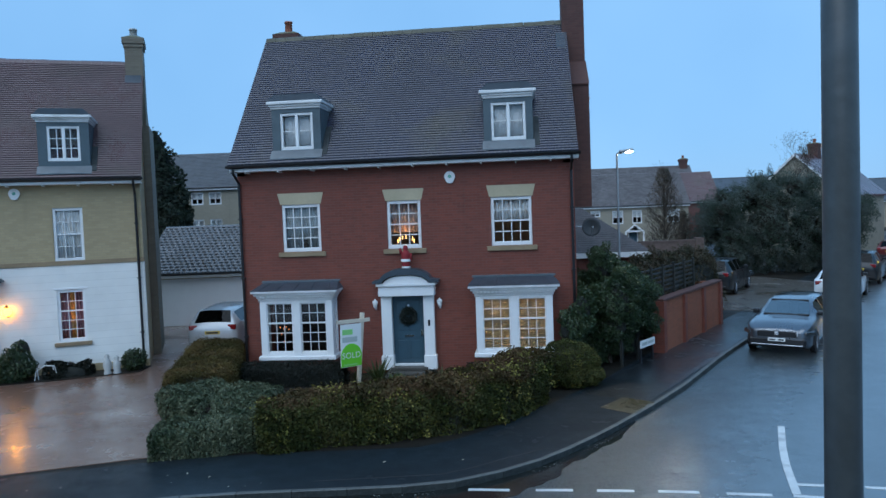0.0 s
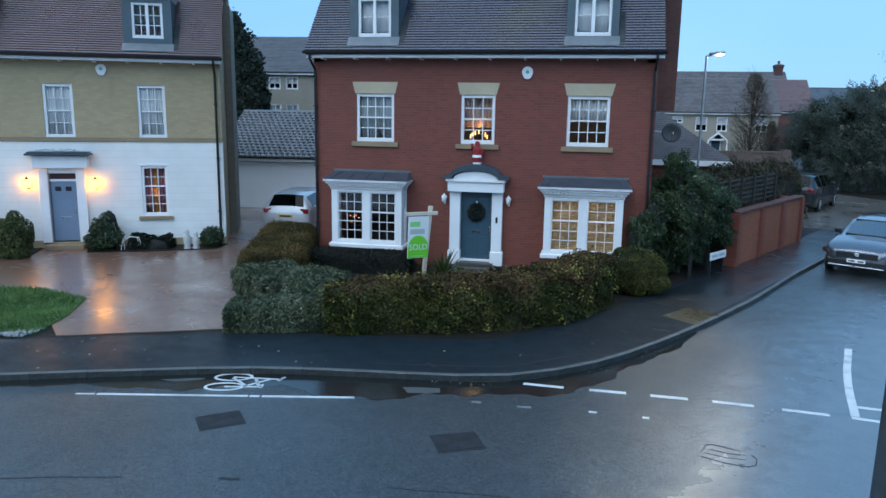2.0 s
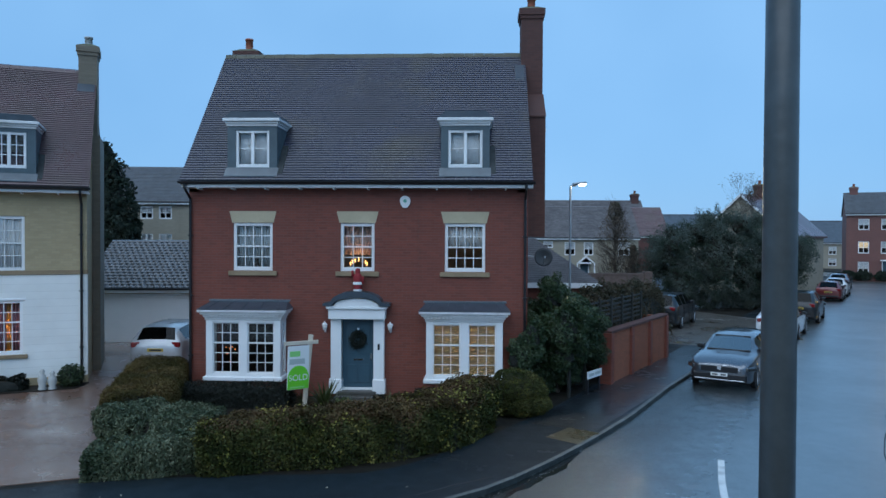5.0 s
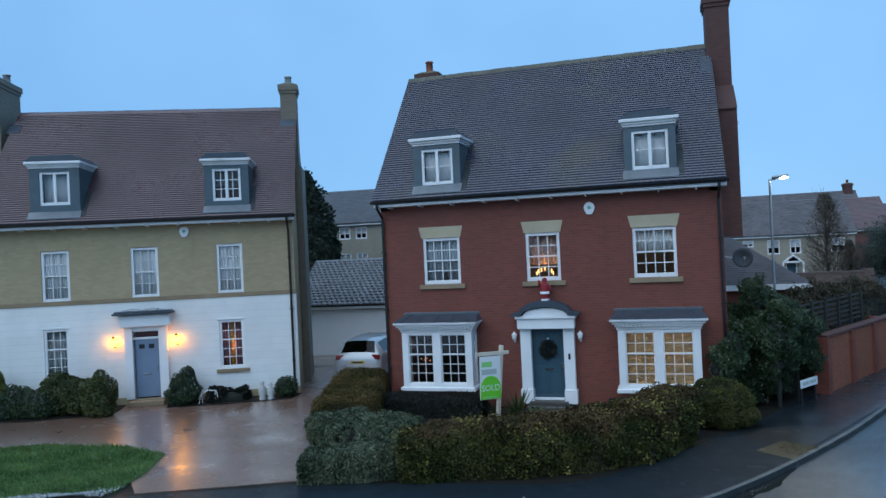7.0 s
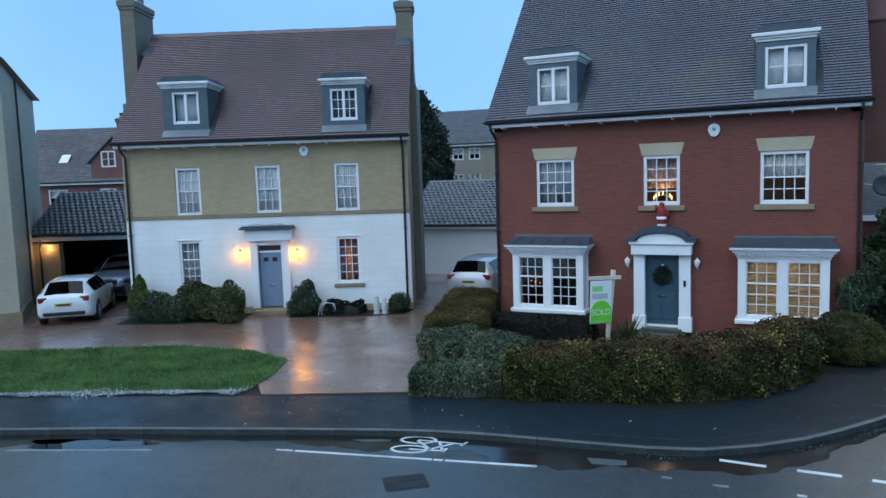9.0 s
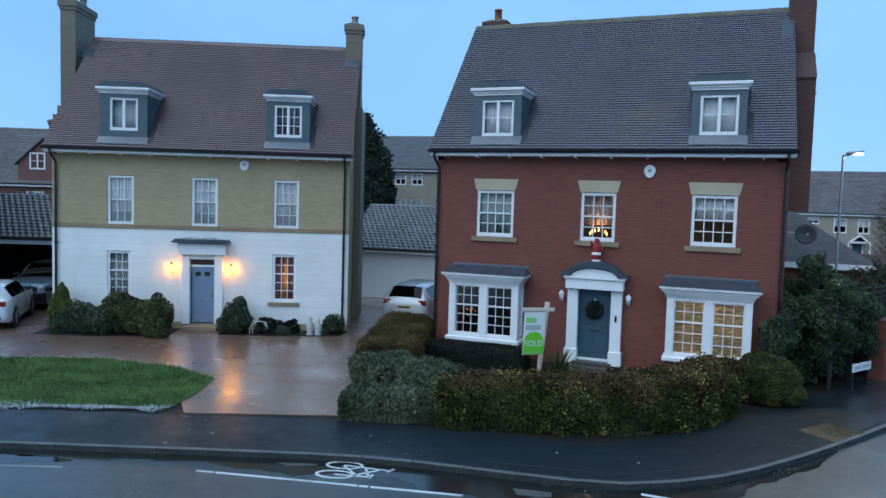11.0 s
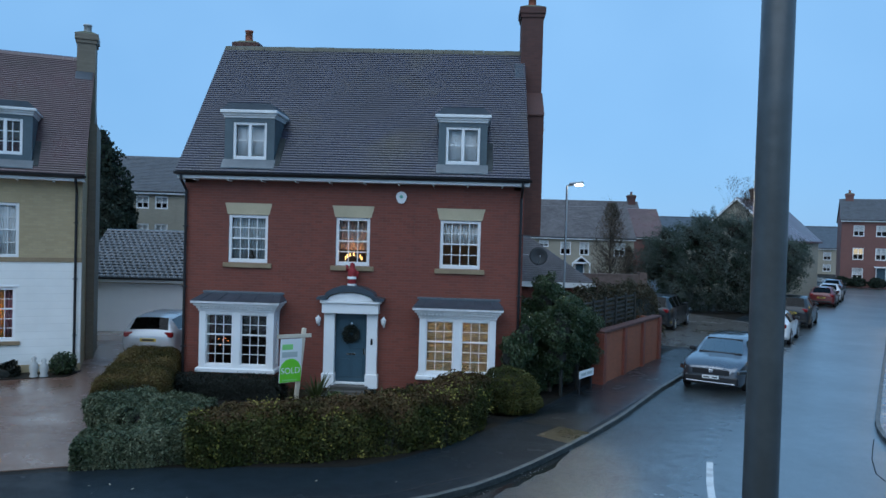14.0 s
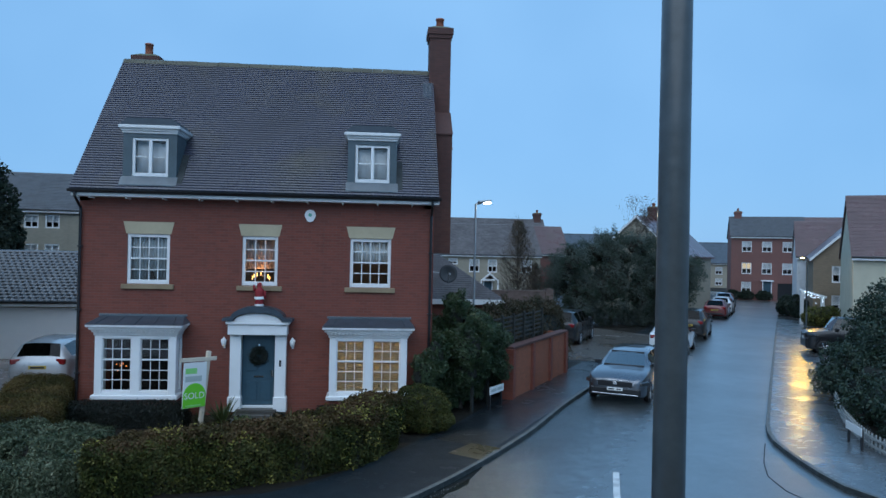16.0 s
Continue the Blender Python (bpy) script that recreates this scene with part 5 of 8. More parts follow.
venetian(RED, -1.2, -0.33, 0.85, 2.2, -0.30, BLIND, "cream venetian blind in the lit bay")
venetian(RED, -0.22, 0.64, 0.85, 2.2, -0.30, BLIND, "cream venetian blind in the lit bay")


def room_light(loc, energy, col_=(1.0, 0.62, 0.28), r=0.12, m=RED, size=1.0):
    o = thing("ceiling_lamp", "lit ceiling lamp inside a room", "lamp", m @ pose(*loc))
    part("bulb", Geo().turned([(0.0, -0.08 * size), (0.06 * size, -0.05 * size), (0.08 * size, 0.0), (0.05 * size, 0.06 * size), (0.0, 0.08 * size)], 12), CANDLE, o, "", True)
    part("cord", Geo().tube((0, 0, 0.08), (0, 0, 2.7 - loc[2] if loc[2] < 2.7 else 5.5 - loc[2]), 0.006, 0.006, 6), BLACK, o)
    lamp = new("room_light", bpy.data.lights.new("room_light", "POINT"))
    lamp.data.energy, lamp.data.shadow_soft_size, lamp.data.color = energy, r, col_
    lamp.matrix_world = m @ pose(*loc)


room_light((-0.3, 1.0, 2.0), 100, (1.0, 0.72, 0.44))
room_light((-0.6, 1.6, 4.9), 7, (1.0, 0.60, 0.32), size=0.5)
# unseen near-black sheet added to darken the left bay room
part("bay_shade_sheet", Geo().box(-7.8, -4.92, 1.7, 1.76, 0.3, 2.75), DARK, red)
fl = thing("fairy_lights", "string of small orange lights in the dark bay room", "fairy lights", RED)
part("wire", Geo().path([(-7.35, 1.2, 0.7), (-7.41, 1.15, 1.05), (-7.29, 1.18, 1.3), (-7.37, 1.22, 1.6)], 0.004, 5), BLACK, fl)
for u_, z_ in ((-7.40, 1.08), (-7.33, 1.24), (-7.25, 1.29), (-7.37, 1.40), (-7.31, 0.84), (-7.16, 1.22), (-7.44, 1.27)):
    part("bulb", Geo().turned([(0.0, -0.02), (0.014, -0.01), (0.014, 0.01), (0.0, 0.02)], 8, (u_, 1.16, z_)), EMBER, fl)
# candle arch in the landing window
ca = thing("candle_arch", "lit wooden candle arch in the landing window", "candle arch", RED)
part("arch", Geo().box(-3.58, -3.02, 0.20, 0.28, 3.70, 3.73, 0.005).path([(-3.56, 0.24, 3.72), (-3.5, 0.24, 3.83), (-3.3, 0.24, 3.93), (-3.1, 0.24, 3.83), (-3.04, 0.24, 3.72)], 0.012, 6), TIMBER, ca)
for k in range(7):
    t = math.pi * (k + 0.5) / 7
    part("candle", Geo().turned([(0.0, 0), (0.012, 0), (0.012, 0.05), (0.0, 0.05)], 8, (-3.3 + 0.24 * math.cos(t), 0.24, 3.76 + 0.14 * math.sin(t))).turned([(0.0, 0.05), (0.016, 0.06), (0.014, 0.085), (0.0, 0.1)], 8, (-3.3 + 0.24 * math.cos(t), 0.24, 3.76 + 0.14 * math.sin(t))), CANDLE, ca)
lamp = new("candle_light", bpy.data.lights.new("candle_light", "POINT"))
lamp.data.energy, lamp.data.shadow_soft_size, lamp.data.color = 9, 0.12, (1.0, 0.48, 0.16)
lamp.matrix_world = RED @ pose(-3.3, 0.45, 4.05)

# ---- the buff and white house ----
LEFT = pose(-20.75, 17.26, 0, 0, 0, 24.4)
left = thing("house", "buff brick house with white painted ground floor and red tiled roof", "house", LEFT)
UPW = ((1.96, 2.81), (4.68, 5.53), (7.36, 8.19))
holes = [(a, b, 3.53, 5.16) for a, b in UPW] + [(1.95, 2.70, 1.08, 2.67), (7.35, 8.13, 1.08, 2.67), (4.66, 5.46, 0.3, 2.46)]
LD1, LD2 = (1.80, 3.30), (7.12, 8.52)
roofz_left = house_shell(left, 0.2, 9.85, 7.0, 6.05, 10.2, wall_mesh(0.2, 9.85, 3.44, 6.0, holes), BUFF_BRICK, REDTILE, 3.5, -0.42,
                         lambda u, s: 0.15 < s < 2.35 and (LD1[0] + 0.09 < u < LD1[1] - 0.09 or LD2[0] + 0.09 < u < LD2[1] - 0.09))
part("painted_wall", wall_mesh(0.195, 9.855, 0.36, 3.44, holes, -0.004, 0.3), WHITE_BRICK, left, "white painted brickwork")
part("brick_plinth", wall_mesh(0.19, 9.86, 0.0, 0.36, holes, -0.02, 0.3), BUFF_BRICK, left)
part("string_course", Geo().box(0.18, 9.87, -0.035, 0.0, 3.42, 3.56, 0.01), SILL, left, "projecting buff string course")
for u in (3.6, 6.4):
    part("partition", Geo().box(u, u + 0.12, 0.3, 6.7, 0.3, 2.75).box(u, u + 0.12, 0.3, 6.7, 2.95, 5.5), ROOM, left)
part("room_back", Geo().box(0.5, 9.55, 3.4, 3.5, 0.3, 2.75).box(0.5, 9.55, 3.4, 3.5, 2.95, 5.5), ROOM, left)
gutter_run(left, 0.05, 9.98, -0.43, 6.0, (0.34, 9.70))
for a, b in UPW:
    w = sash(left, a, b, 3.53, 5.16, 0.03, 3, 2, 2, frame_w=0.085, bar=0.024)
    part("lintel", Geo().prism([(a - 0.02, 5.165), (b + 0.02, 5.165), (b + 0.09, 5.42), (a - 0.09, 5.42)], -0.01, 0.03), surf("buff_lintel", (0.40, 0.32, 0.19), 0.8, 0.12) if "buff_lintel" not in bpy.data.materials else bpy.data.materials["buff_lintel"], w)
    drape(LEFT, a + 0.08, b - 0.08, 3.6, 5.1, 0.12, CURTAIN, "white net curtain behind an upstairs window", 10, 0.01)
for a, b in ((1.95, 2.70), (7.35, 8.13)):
    w = sash(left, a, b, 1.08, 2.67, 0.03, 3, 2, 3, frame_w=0.08, bar=0.022)
    part("stone_sill", Geo().box(a - 0.13, b + 0.13, -0.08, 0.03, 0.96, 1.075, 0.012), SILL, w, "buff stone sill")
    part("lintel", Geo().box(a - 0.08, b + 0.08, -0.02, 0.03, 2.675, 2.74, 0.008), WHITE, w)
drape(LEFT, 1.98, 2.66, 1.1, 2.6, 0.24, cloth("grey_net", (0.72, 0.74, 0.75)), "grey net curtain behind a downstairs window", 8)
drape(LEFT, 7.38, 7.68, 1.1, 2.62, 0.26, REDCURTAIN, "dusky red curtain lit from the room", 4)
drape(LEFT, 7.80, 8.10, 1.1, 2.62, 0.26, REDCURTAIN, "red curtain lit from the room", 4)
drape(LEFT, 7.67, 7.81, 1.1, 2.62, 0.22, AMBERCURTAIN, "orange curtain glowing in lamplight", 3)
room_light((7.75, 0.6, 1.9), 36, (1.0, 0.55, 0.22), 0.1, LEFT)
dormer(left, *LD1, 2.10, 3.00, 6.60, 7.66, -0.2, roofz_left, 2, 1)
dormer(left, *LD2, 7.37, 8.27, 6.55, 7.60, -0.2, roofz_left, 4, 3)
drape(LEFT, 2.15, 2.95, 6.65, 7.6, 0.08, CURTAIN, "white blind behind an attic window", 4, 0.01)
chimney(left, 9.40, 9.98, 3.0, 3.9, 5.0, 11.12, MOSSBRICK, 1, MOSSY, 0.32, PALEPOT)
chimney(left, -0.68, -0.16, 2.6, 4.3, 7.5, 11.45, MOSSBRICK, 2, MOSSY, 0.32, PALEPOT)
part("chimney_breast", Geo().box(-0.62, 0.19, 2.2, 4.6, 0.0, 7.6), MOSSBRICK, left)
part("chimney_breast", Geo().box(9.86, 10.1, 2.2, 4.6, 0.0, 7.9), MOSSBRICK, left)
for u0, u1 in ((9.38, 9.9), (0.0, 0.4)):
    part("flashing", lean(u0, u1, 2.7, roofz_left(2.7) + 0.08, 2.98, roofz_left(2.98) + 0.08, 0.03), LEAD, left, "lead flashing at the chimney")
d = part("front_door", Geo().box(4.70, 5.42, 0.03, 0.09, 0.34, 2.20, 0.006), GREYBLUE, left, "pale blue-grey front door with two small lights")
for a in (4.82, 5.12):
    part("door_light", Geo().box(a, a + 0.17, 0.018, 0.03, 1.90, 2.04), BLACK, d)
part("letter_plate", Geo().box(4.93, 5.2, 0.01, 0.03, 1.05, 1.10, 0.006), CHROME, d)
part("handle", Geo().box(5.33, 5.37, -0.02, 0.03, 1.2, 1.36, 0.01), CHROME, d)
part("transom_bar", Geo().box(4.66, 5.46, 0.0, 0.09, 2.20, 2.27, 0.008), WHITE, left)
p = part("fanlight", Geo().box(4.70, 5.42, 0.05, 0.056, 2.27, 2.44), surf("dark_red_fanlight", (0.07, 0.03, 0.028), 0.15, 0.1), left)
po = part("portico", Geo().box(4.40, 4.66, -0.12, 0.03, 0.30, 2.98, 0.012).box(5.46, 5.74, -0.12, 0.03, 0.30, 2.98, 0.012), WHITE, left, "white door surround with flat canopy")
part("door_head", Geo().box(4.66, 5.46, -0.08, 0.03, 2.46, 2.62, 0.01).box(4.30, 5.86, -0.24, 0.0, 2.62, 3.0, 0.015), WHITE, po)
part("canopy", Geo().box(4.14, 5.98, -0.42, 0.0, 3.02, 3.08, 0.012).box(4.19, 5.93, -0.36, 0.0, 3.08, 3.13, 0.012), LEAD, po, "lead-topped flat canopy")
part("door_step", Geo().box(4.5, 5.62, -0.4, 0.0, 0.10, 0.27, 0.02), SILL, left)
g = Geo()
for k in range(8):
    t = math.pi * k / 7
    g.turned([(0.0, 0), (0.035, 0.02), (0.0, 0.05)], 6, (5.06 + 0.45 * math.cos(t), -0.32, 3.14 + 0.06 * math.sin(t)))
g.path([(4.45, -0.32, 3.16), (4.75, -0.33, 3.21), (5.06, -0.33, 3.16), (5.4, -0.33, 3.21), (5.68, -0.32, 3.16)], 0.025, 6)
solid("canopy_garland", g, surf("silver_garland", (0.55, 0.57, 0.6), 0.3, 0.1, 3, 30, 0.1, 0.6), "silvery garland lying on the door canopy", "garland", LEFT)
lantern(LEFT, 4.08, 2.18, True, "lit warm lantern on white wall beside the door")
lantern(LEFT, 6.02, 2.16, True, "lit warm lantern on white wall beside the door")
alarm_box(LEFT, 6.39, 5.62)

# ---- plants ----
rng = np.random.default_rng(7)


def leaf_cloud(name, P, N, size, mat_, spread=0.9, aspect=0.55):
    """Small leaves at the places P, roughly facing N."""
    n = len(P)
    N = N + spread * rng.normal(size=(n, 3))
    N /= np.linalg.norm(N, axis=1)[:, None] + 1e-9
    A = np.cross(N, rng.normal(size=(n, 3)))
    A /= np.linalg.norm(A, axis=1)[:, None] + 1e-9
    B = np.cross(N, A)
    s = (size * rng.uniform(0.6, 1.4, n))[:, None]
    w = s * aspect
    V = np.stack([P - A * s, P + B * w + N * s * 0.18, P + A * s, P - B * w + N * s * 0.18], 1).reshape(-1, 3)
    F = np.arange(4 * n).reshape(-1, 4)
    return arr_mesh(name, V, F, mat_)


def wobble(P, scale, amount, seed=0.0):
    """A smooth uneven offset for each place."""
    q = P * scale + seed
    a = np.sin(q[:, 0] * 1.7 + 1.3 * np.sin(q[:, 1] * 1.1 + q[:, 2])) + np.sin(q[:, 1] * 2.3 + 1.7 * np.sin(q[:, 2] * 0.9 + q[:, 0] * 0.7)) + np.sin(q[:, 2] * 2.9 + q[:, 0] * 1.9)
    return amount * a / 3


def hedge(name, line, width, height, n, size, mat_, core_mat, label, base_z=0.1, round_=4.0, rough=0.10, category="hedge", heights=None, tips=None, cap=0.5, crown=None):
    """A clipped hedge along a line: a solid dark core for inner shade and a skin of leaves."""
    pts = resample([(*p,) for p in line], 0.08)
    P2 = np.array([(p.x, p.y) for p in pts])
    T = np.gradient(P2, axis=0)
    T /= np.linalg.norm(T, axis=1)[:, None]
    hs = np.interp(np.linspace(0, 1, len(P2)), np.linspace(0, 1, len(heights)), heights) if heights else np.full(len(P2), height)
    L = len(P2)
    end = np.minimum(np.arange(L), np.arange(L)[::-1]) * 0.08
    taper = np.clip(1 - (1 - np.clip(end / (width * cap), 0, 1)) ** round_, 0, 1) ** (1 / round_)
    root = thing(name, label, category)

    def section(i, ang, k):
        c, s = np.cos(ang), np.sin(ang)
        x = np.sign(c) * np.abs(c) ** (2 / round_) * width / 2 * k * (0.25 + 0.75 * taper[i])
        z = np.abs(s) ** (2 / round_) * hs[i] * k * (0.55 + 0.45 * taper[i])
        x = x * (0.93 + 0.07 * np.clip(z / (0.4 * hs[i]), 0, 1))
        return np.stack([P2[i, 0] - T[i, 1] * x, P2[i, 1] + T[i, 0] * x, base_z + z], -1)

    # core: a solid dark shell that blocks light behind the leaves
    m = 9
    idx = np.arange(0, L, 3)
    angs = np.linspace(0, math.pi, m)
    V = np.concatenate([section(np.full(m, i), angs, 0.80) for i in idx])
    V += wobble(V, 3.0, rough * 0.7)[:, None] * np.array([0.3, 0.3, 1.0]) * (V[:, 2:3] > base_z + 0.05)
    F = [(a * m + b, a * m + b + 1, (a + 1) * m + b + 1, (a + 1) * m + b) for a in range(len(idx) - 1) for b in range(m - 1)]
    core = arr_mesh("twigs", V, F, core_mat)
    part("core", core, None, root, "solid dark core that blocks light behind the leaves")
    # leaves
    per = n
    i = rng.integers(0, L, per)
    ang = rng.uniform(0, math.pi, per)
    flat = rng.random(per) < 0.4
    low = np.arcsin(rng.random(per) ** (round_ / 2))
    ang = np.where(rng.random(per) < 0.7, np.where(rng.random(per) < 0.5, low, math.pi - low), ang)
    ang = np.where(flat, math.pi / 2 + rng.uniform(-1, 1, per) ** 3 * math.pi / 2, ang)
    k = 1 - np.abs(rng.normal(0, 0.10, per)) + 0.05 * (rng.random(per) < 0.08)
    P = section(i, ang, k)
    P[:, :2] += T[i] * rng.uniform(-0.06, 0.06, per)[:, None]
    w = wobble(P, 2.2, rough, 3.0) + wobble(P, 7.0, rough * 0.5, 1.0)
    Nr = np.stack([-T[i, 1] * np.cos(ang), T[i, 0] * np.cos(ang), np.sin(ang) + 0.15], -1)
    Nr /= np.linalg.norm(Nr, axis=1)[:, None]
    P += Nr * w[:, None]
    # rounded ends
    e = int(per * 0.10)
    for side, j, sg in ((0, 0, -1), (1, L - 1, 1)):
        r = np.sqrt(rng.random(e))
        a2 = rng.uniform(0, math.pi, e)
        Q = section(np.full(e, max(2, min(L - 3, j))), a2, r)
        Q[:, :2] += T[j] * sg * rng.uniform(-0.02, 0.10, e)[:, None]
        P = np.concatenate([P, Q])
        Nr = np.concatenate([Nr, np.tile(np.array([T[j, 0] * sg, T[j, 1] * sg, 0.2]), (e, 1))])
    P[:, 2] = np.maximum(P[:, 2], base_z + 0.01)
    if crown:
        # bronze growth on the clipped top
        up = P[:, 2] > base_z + height * (0.66 + 0.2 * rng.random(len(P)) + wobble(P, 1.7, 0.22, 8.0))
        tagged(part("top_leaves", leaf_cloud("top_leaves", P[up], Nr[up], size, crown), None, root, "bronze leaves on the clipped top"), kind="stuff")
    lf = part("leaves", leaf_cloud("leaves", P[~up], Nr[~up], size, mat_) if crown else leaf_cloud("leaves", P, Nr, size, mat_), None, root)
    tagged(lf, kind="stuff")
    if tips:
        # tufts of young leaves standing proud of the clipped face
        count, tip_mat = tips
        c = rng.integers(0, per, count)
        c = c[wobble(P[c], 1.3, 1.0, 5.0) > -0.1]
        c = np.repeat(c, 16)
        Q = P[c] + rng.normal(0, 0.055, (len(c), 3)) + Nr[c] * rng.uniform(-0.01, 0.07, len(c))[:, None]
        Q[:, 2] = np.maximum(Q[:, 2], base_z + 0.05)
        tagged(part("young_leaves", leaf_cloud("young_leaves", Q, Nr[c], size * 1.1, tip_mat, 1.1), None, root), kind="stuff")
    return root


def blob_points(centres, n):
    """Places and normals on the outer skin of several overlapping ellipsoids."""
    c = np.array([k[:3] for k in centres], float)
    r = np.array([k[3:6] for k in centres], float)
    area = (r[:, 0] * r[:, 2] + r[:, 0] * r[:, 1] + r[:, 1] * r[:, 2])
    pick = rng.choice(len(c), n * 2, p=area / area.sum())
    D = rng.normal(size=(n * 2, 3))
    D /= np.linalg.norm(D, axis=1)[:, None]
    P = c[pick] + D * r[pick]
    inside = np.zeros(len(P), bool)
    for k in range(len(c)):
        inside |= (((P - c[k]) / (r[k] * 0.86)) ** 2).sum(1) < 1
    P, D, pick = P[~inside], D[~inside], pick[~inside]
    N = D / r[pick]
    N /= np.linalg.norm(N, axis=1)[:, None]
    return P[:n], N[:n]


def bush(name, at, centres, n, size, mat_, core_mat, label, category="shrub", rough=0.12, depth=0.12, stem=True, spread=0.9, aspect=0.55, core_k=0.74):
    root = thing(name, label, category, pose(*at))
    # solid dark core that stands for the shade inside the bush
    core = Geo()
    for x, y, z, a, b, c in centres:
        prof = [(math.sin(t), -math.cos(t)) for t in np.linspace(0, math.pi, 9)]
        s = Geo().turned(prof, 12)
        vs = []
        for vx, vy, vz in s.v:
            kk = core_k + 0.06 * math.sin(5 * vx + 3 * vz) + 0.05 * math.sin(7 * vy)
            vs.append((x + vx * a * kk, y + vy * b * kk, max(0.0, z + vz * c * kk)))
        core.add(vs, s.f)
    part("core", core, core_mat, root, "solid dark core that blocks light behind the leaves")
    P, N = blob_points(centres, n)
    P = P + N * (wobble(P, 2.0, rough, 2.0) + wobble(P, 6.5, rough * 0.6) - np.abs(rng.normal(0, depth, len(P))))[:, None]
    keep = P[:, 2] > 0.02
    P, N = P[keep], N[keep]
    lf = part("leaves", leaf_cloud("leaves", P, N, size, mat_, spread, aspect), None, root)
    tagged(lf, kind="stuff")
    if stem:
        part("stem", Geo().tube((0, 0, -0.05), (0, 0, max(0.3, centres[0][2])), 0.07, 0.04, 8), BARK, root)
    return root


def branches(geo, a, d, length, r, level, spread=0.55, lift=0.15, tips=None, rnd=None):
    rnd = rnd or random
    steps = 3
    p = Vector(a)
    dirn = Vector(d).normalized()
    for s in range(steps):
        q = p + dirn * (length / steps)
        r1 = r * (1 - 0.22)
        geo.tube(p, q, r, r1, 5 if level > 1 else 4, False)
        p, r = q, r1
        dirn = (dirn + Vector((rnd.uniform(-1, 1), rnd.uniform(-1, 1), rnd.uniform(-0.4, 0.8))) * 0.16 + Vector((0, 0, lift * 0.2))).normalized()
        if level > 0 and s > 0:
            for _ in range(rnd.choice((1, 2))):
                side = Vector((rnd.uniform(-1, 1), rnd.uniform(-1, 1), rnd.uniform(-0.1, 0.6))).normalized()
                branches(geo, p, dirn * (1 - spread) + side * spread + Vector((0, 0, lift)), length * rnd.uniform(0.5, 0.72), r * 0.62, level - 1, spread, lift, tips, rnd)
    if level > 0:
        for _ in range(2):
            side = Vector((rnd.uniform(-1, 1), rnd.uniform(-1, 1), rnd.uniform(0.0, 0.7))).normalized()
            branches(geo, p, dirn * 0.6 + side * 0.5, length * 0.6, r * 0.7, level - 1, spread, lift, tips, rnd)
    elif tips is not None:
        tips.append(tuple(p))


def tree(name, x, y, h, label, level=3, spread=0.5, lift=0.25, leaf=None, per_tip=6, size=0.05, scatter=0.25, seed=1, trunk=0.1, length=0.34):
    rnd = random.Random(seed)
    root = thing(name, label, "tree", pose(x, y, 0.05))
    g, tips = Geo(), []
    branches(g, (0, 0, 0), (0.02, 0.01, 1), h * length, trunk, level, spread, lift, tips, rnd)
    top = max(p[2] for p in g.v)
    k = h / top
    g.v = [(p[0] * k, p[1] * k, p[2] * k) for p in g.v]
    part("trunk", g, BARK, root, "bare brown trunk and limbs")
    if leaf:
        t = np.array(tips) * k
        P = np.repeat(t, per_tip, 0) + rng.normal(0, scatter, (len(t) * per_tip, 3))
        lf = part("crown", leaf_cloud("crown", P, rng.normal(size=P.shape), size, leaf), None, root)
        tagged(lf, kind="stuff")
    return root


HEDGE_LEAF = leaf_mat("beech_hedge_leaf", [(0.022, 0.032, 0.012), (0.044, 0.056, 0.02), (0.078, 0.07, 0.026), (0.07, 0.09, 0.028), (0.13, 0.12, 0.032), (0.24, 0.215, 0.058)], 0.6, 0.12)
BROWN_LEAF = leaf_mat("brown_hedge_leaf", [(0.085, 0.058, 0.024), (0.14, 0.094, 0.038), (0.11, 0.092, 0.03), (0.20, 0.145, 0.055)], 0.6, 0.12)
VARI_LEAF = leaf_mat("variegated_leaf", [(0.024, 0.036, 0.018), (0.058, 0.078, 0.042), (0.092, 0.118, 0.07), (0.20, 0.225, 0.145), (0.085, 0.082, 0.044)])
LAUREL_LEAF = leaf_mat("glossy_evergreen_leaf", [(0.032, 0.06, 0.03), (0.055, 0.095, 0.046), (0.088, 0.13, 0.062), (0.14, 0.18, 0.095)], 0.34, 0.5, 0.35)
DARK_LEAF = leaf_mat("dark_leaf", [(0.007, 0.010, 0.008), (0.012, 0.016, 0.010), (0.020, 0.023, 0.014)], 0.5)
# distant foliage: base colours lifted to carry the haze
HAZE_LEAF = leaf_mat("haze_pale_leaf", [(0.045, 0.062, 0.052), (0.062, 0.082, 0.066), (0.085, 0.10, 0.08)], 0.6, 0.2, 0.4)
BUSH_LEAF = leaf_mat("green_bush_leaf", [(0.045, 0.06, 0.02), (0.08, 0.098, 0.03), (0.13, 0.13, 0.05)])
LIME_LEAF = leaf_mat("lime_conifer_leaf", [(0.08, 0.11, 0.02), (0.14, 0.18, 0.028), (0.20, 0.22, 0.045)])
YELLOW_LEAF = leaf_mat("yellow_bush_leaf", [(0.11, 0.12, 0.03), (0.17, 0.17, 0.04), (0.08, 0.095, 0.03)])
# core colours: near-black stands for the shade under the leaves
CORE_SHADE = surf("core_shade", (0.022, 0.02, 0.013), 0.95, 0.4, 4, 30, 0.6)
DEEP_CORE_SHADE = surf("deep_core_shade", (0.010, 0.012, 0.009), 0.95, 0.4, 4, 30, 0.6)
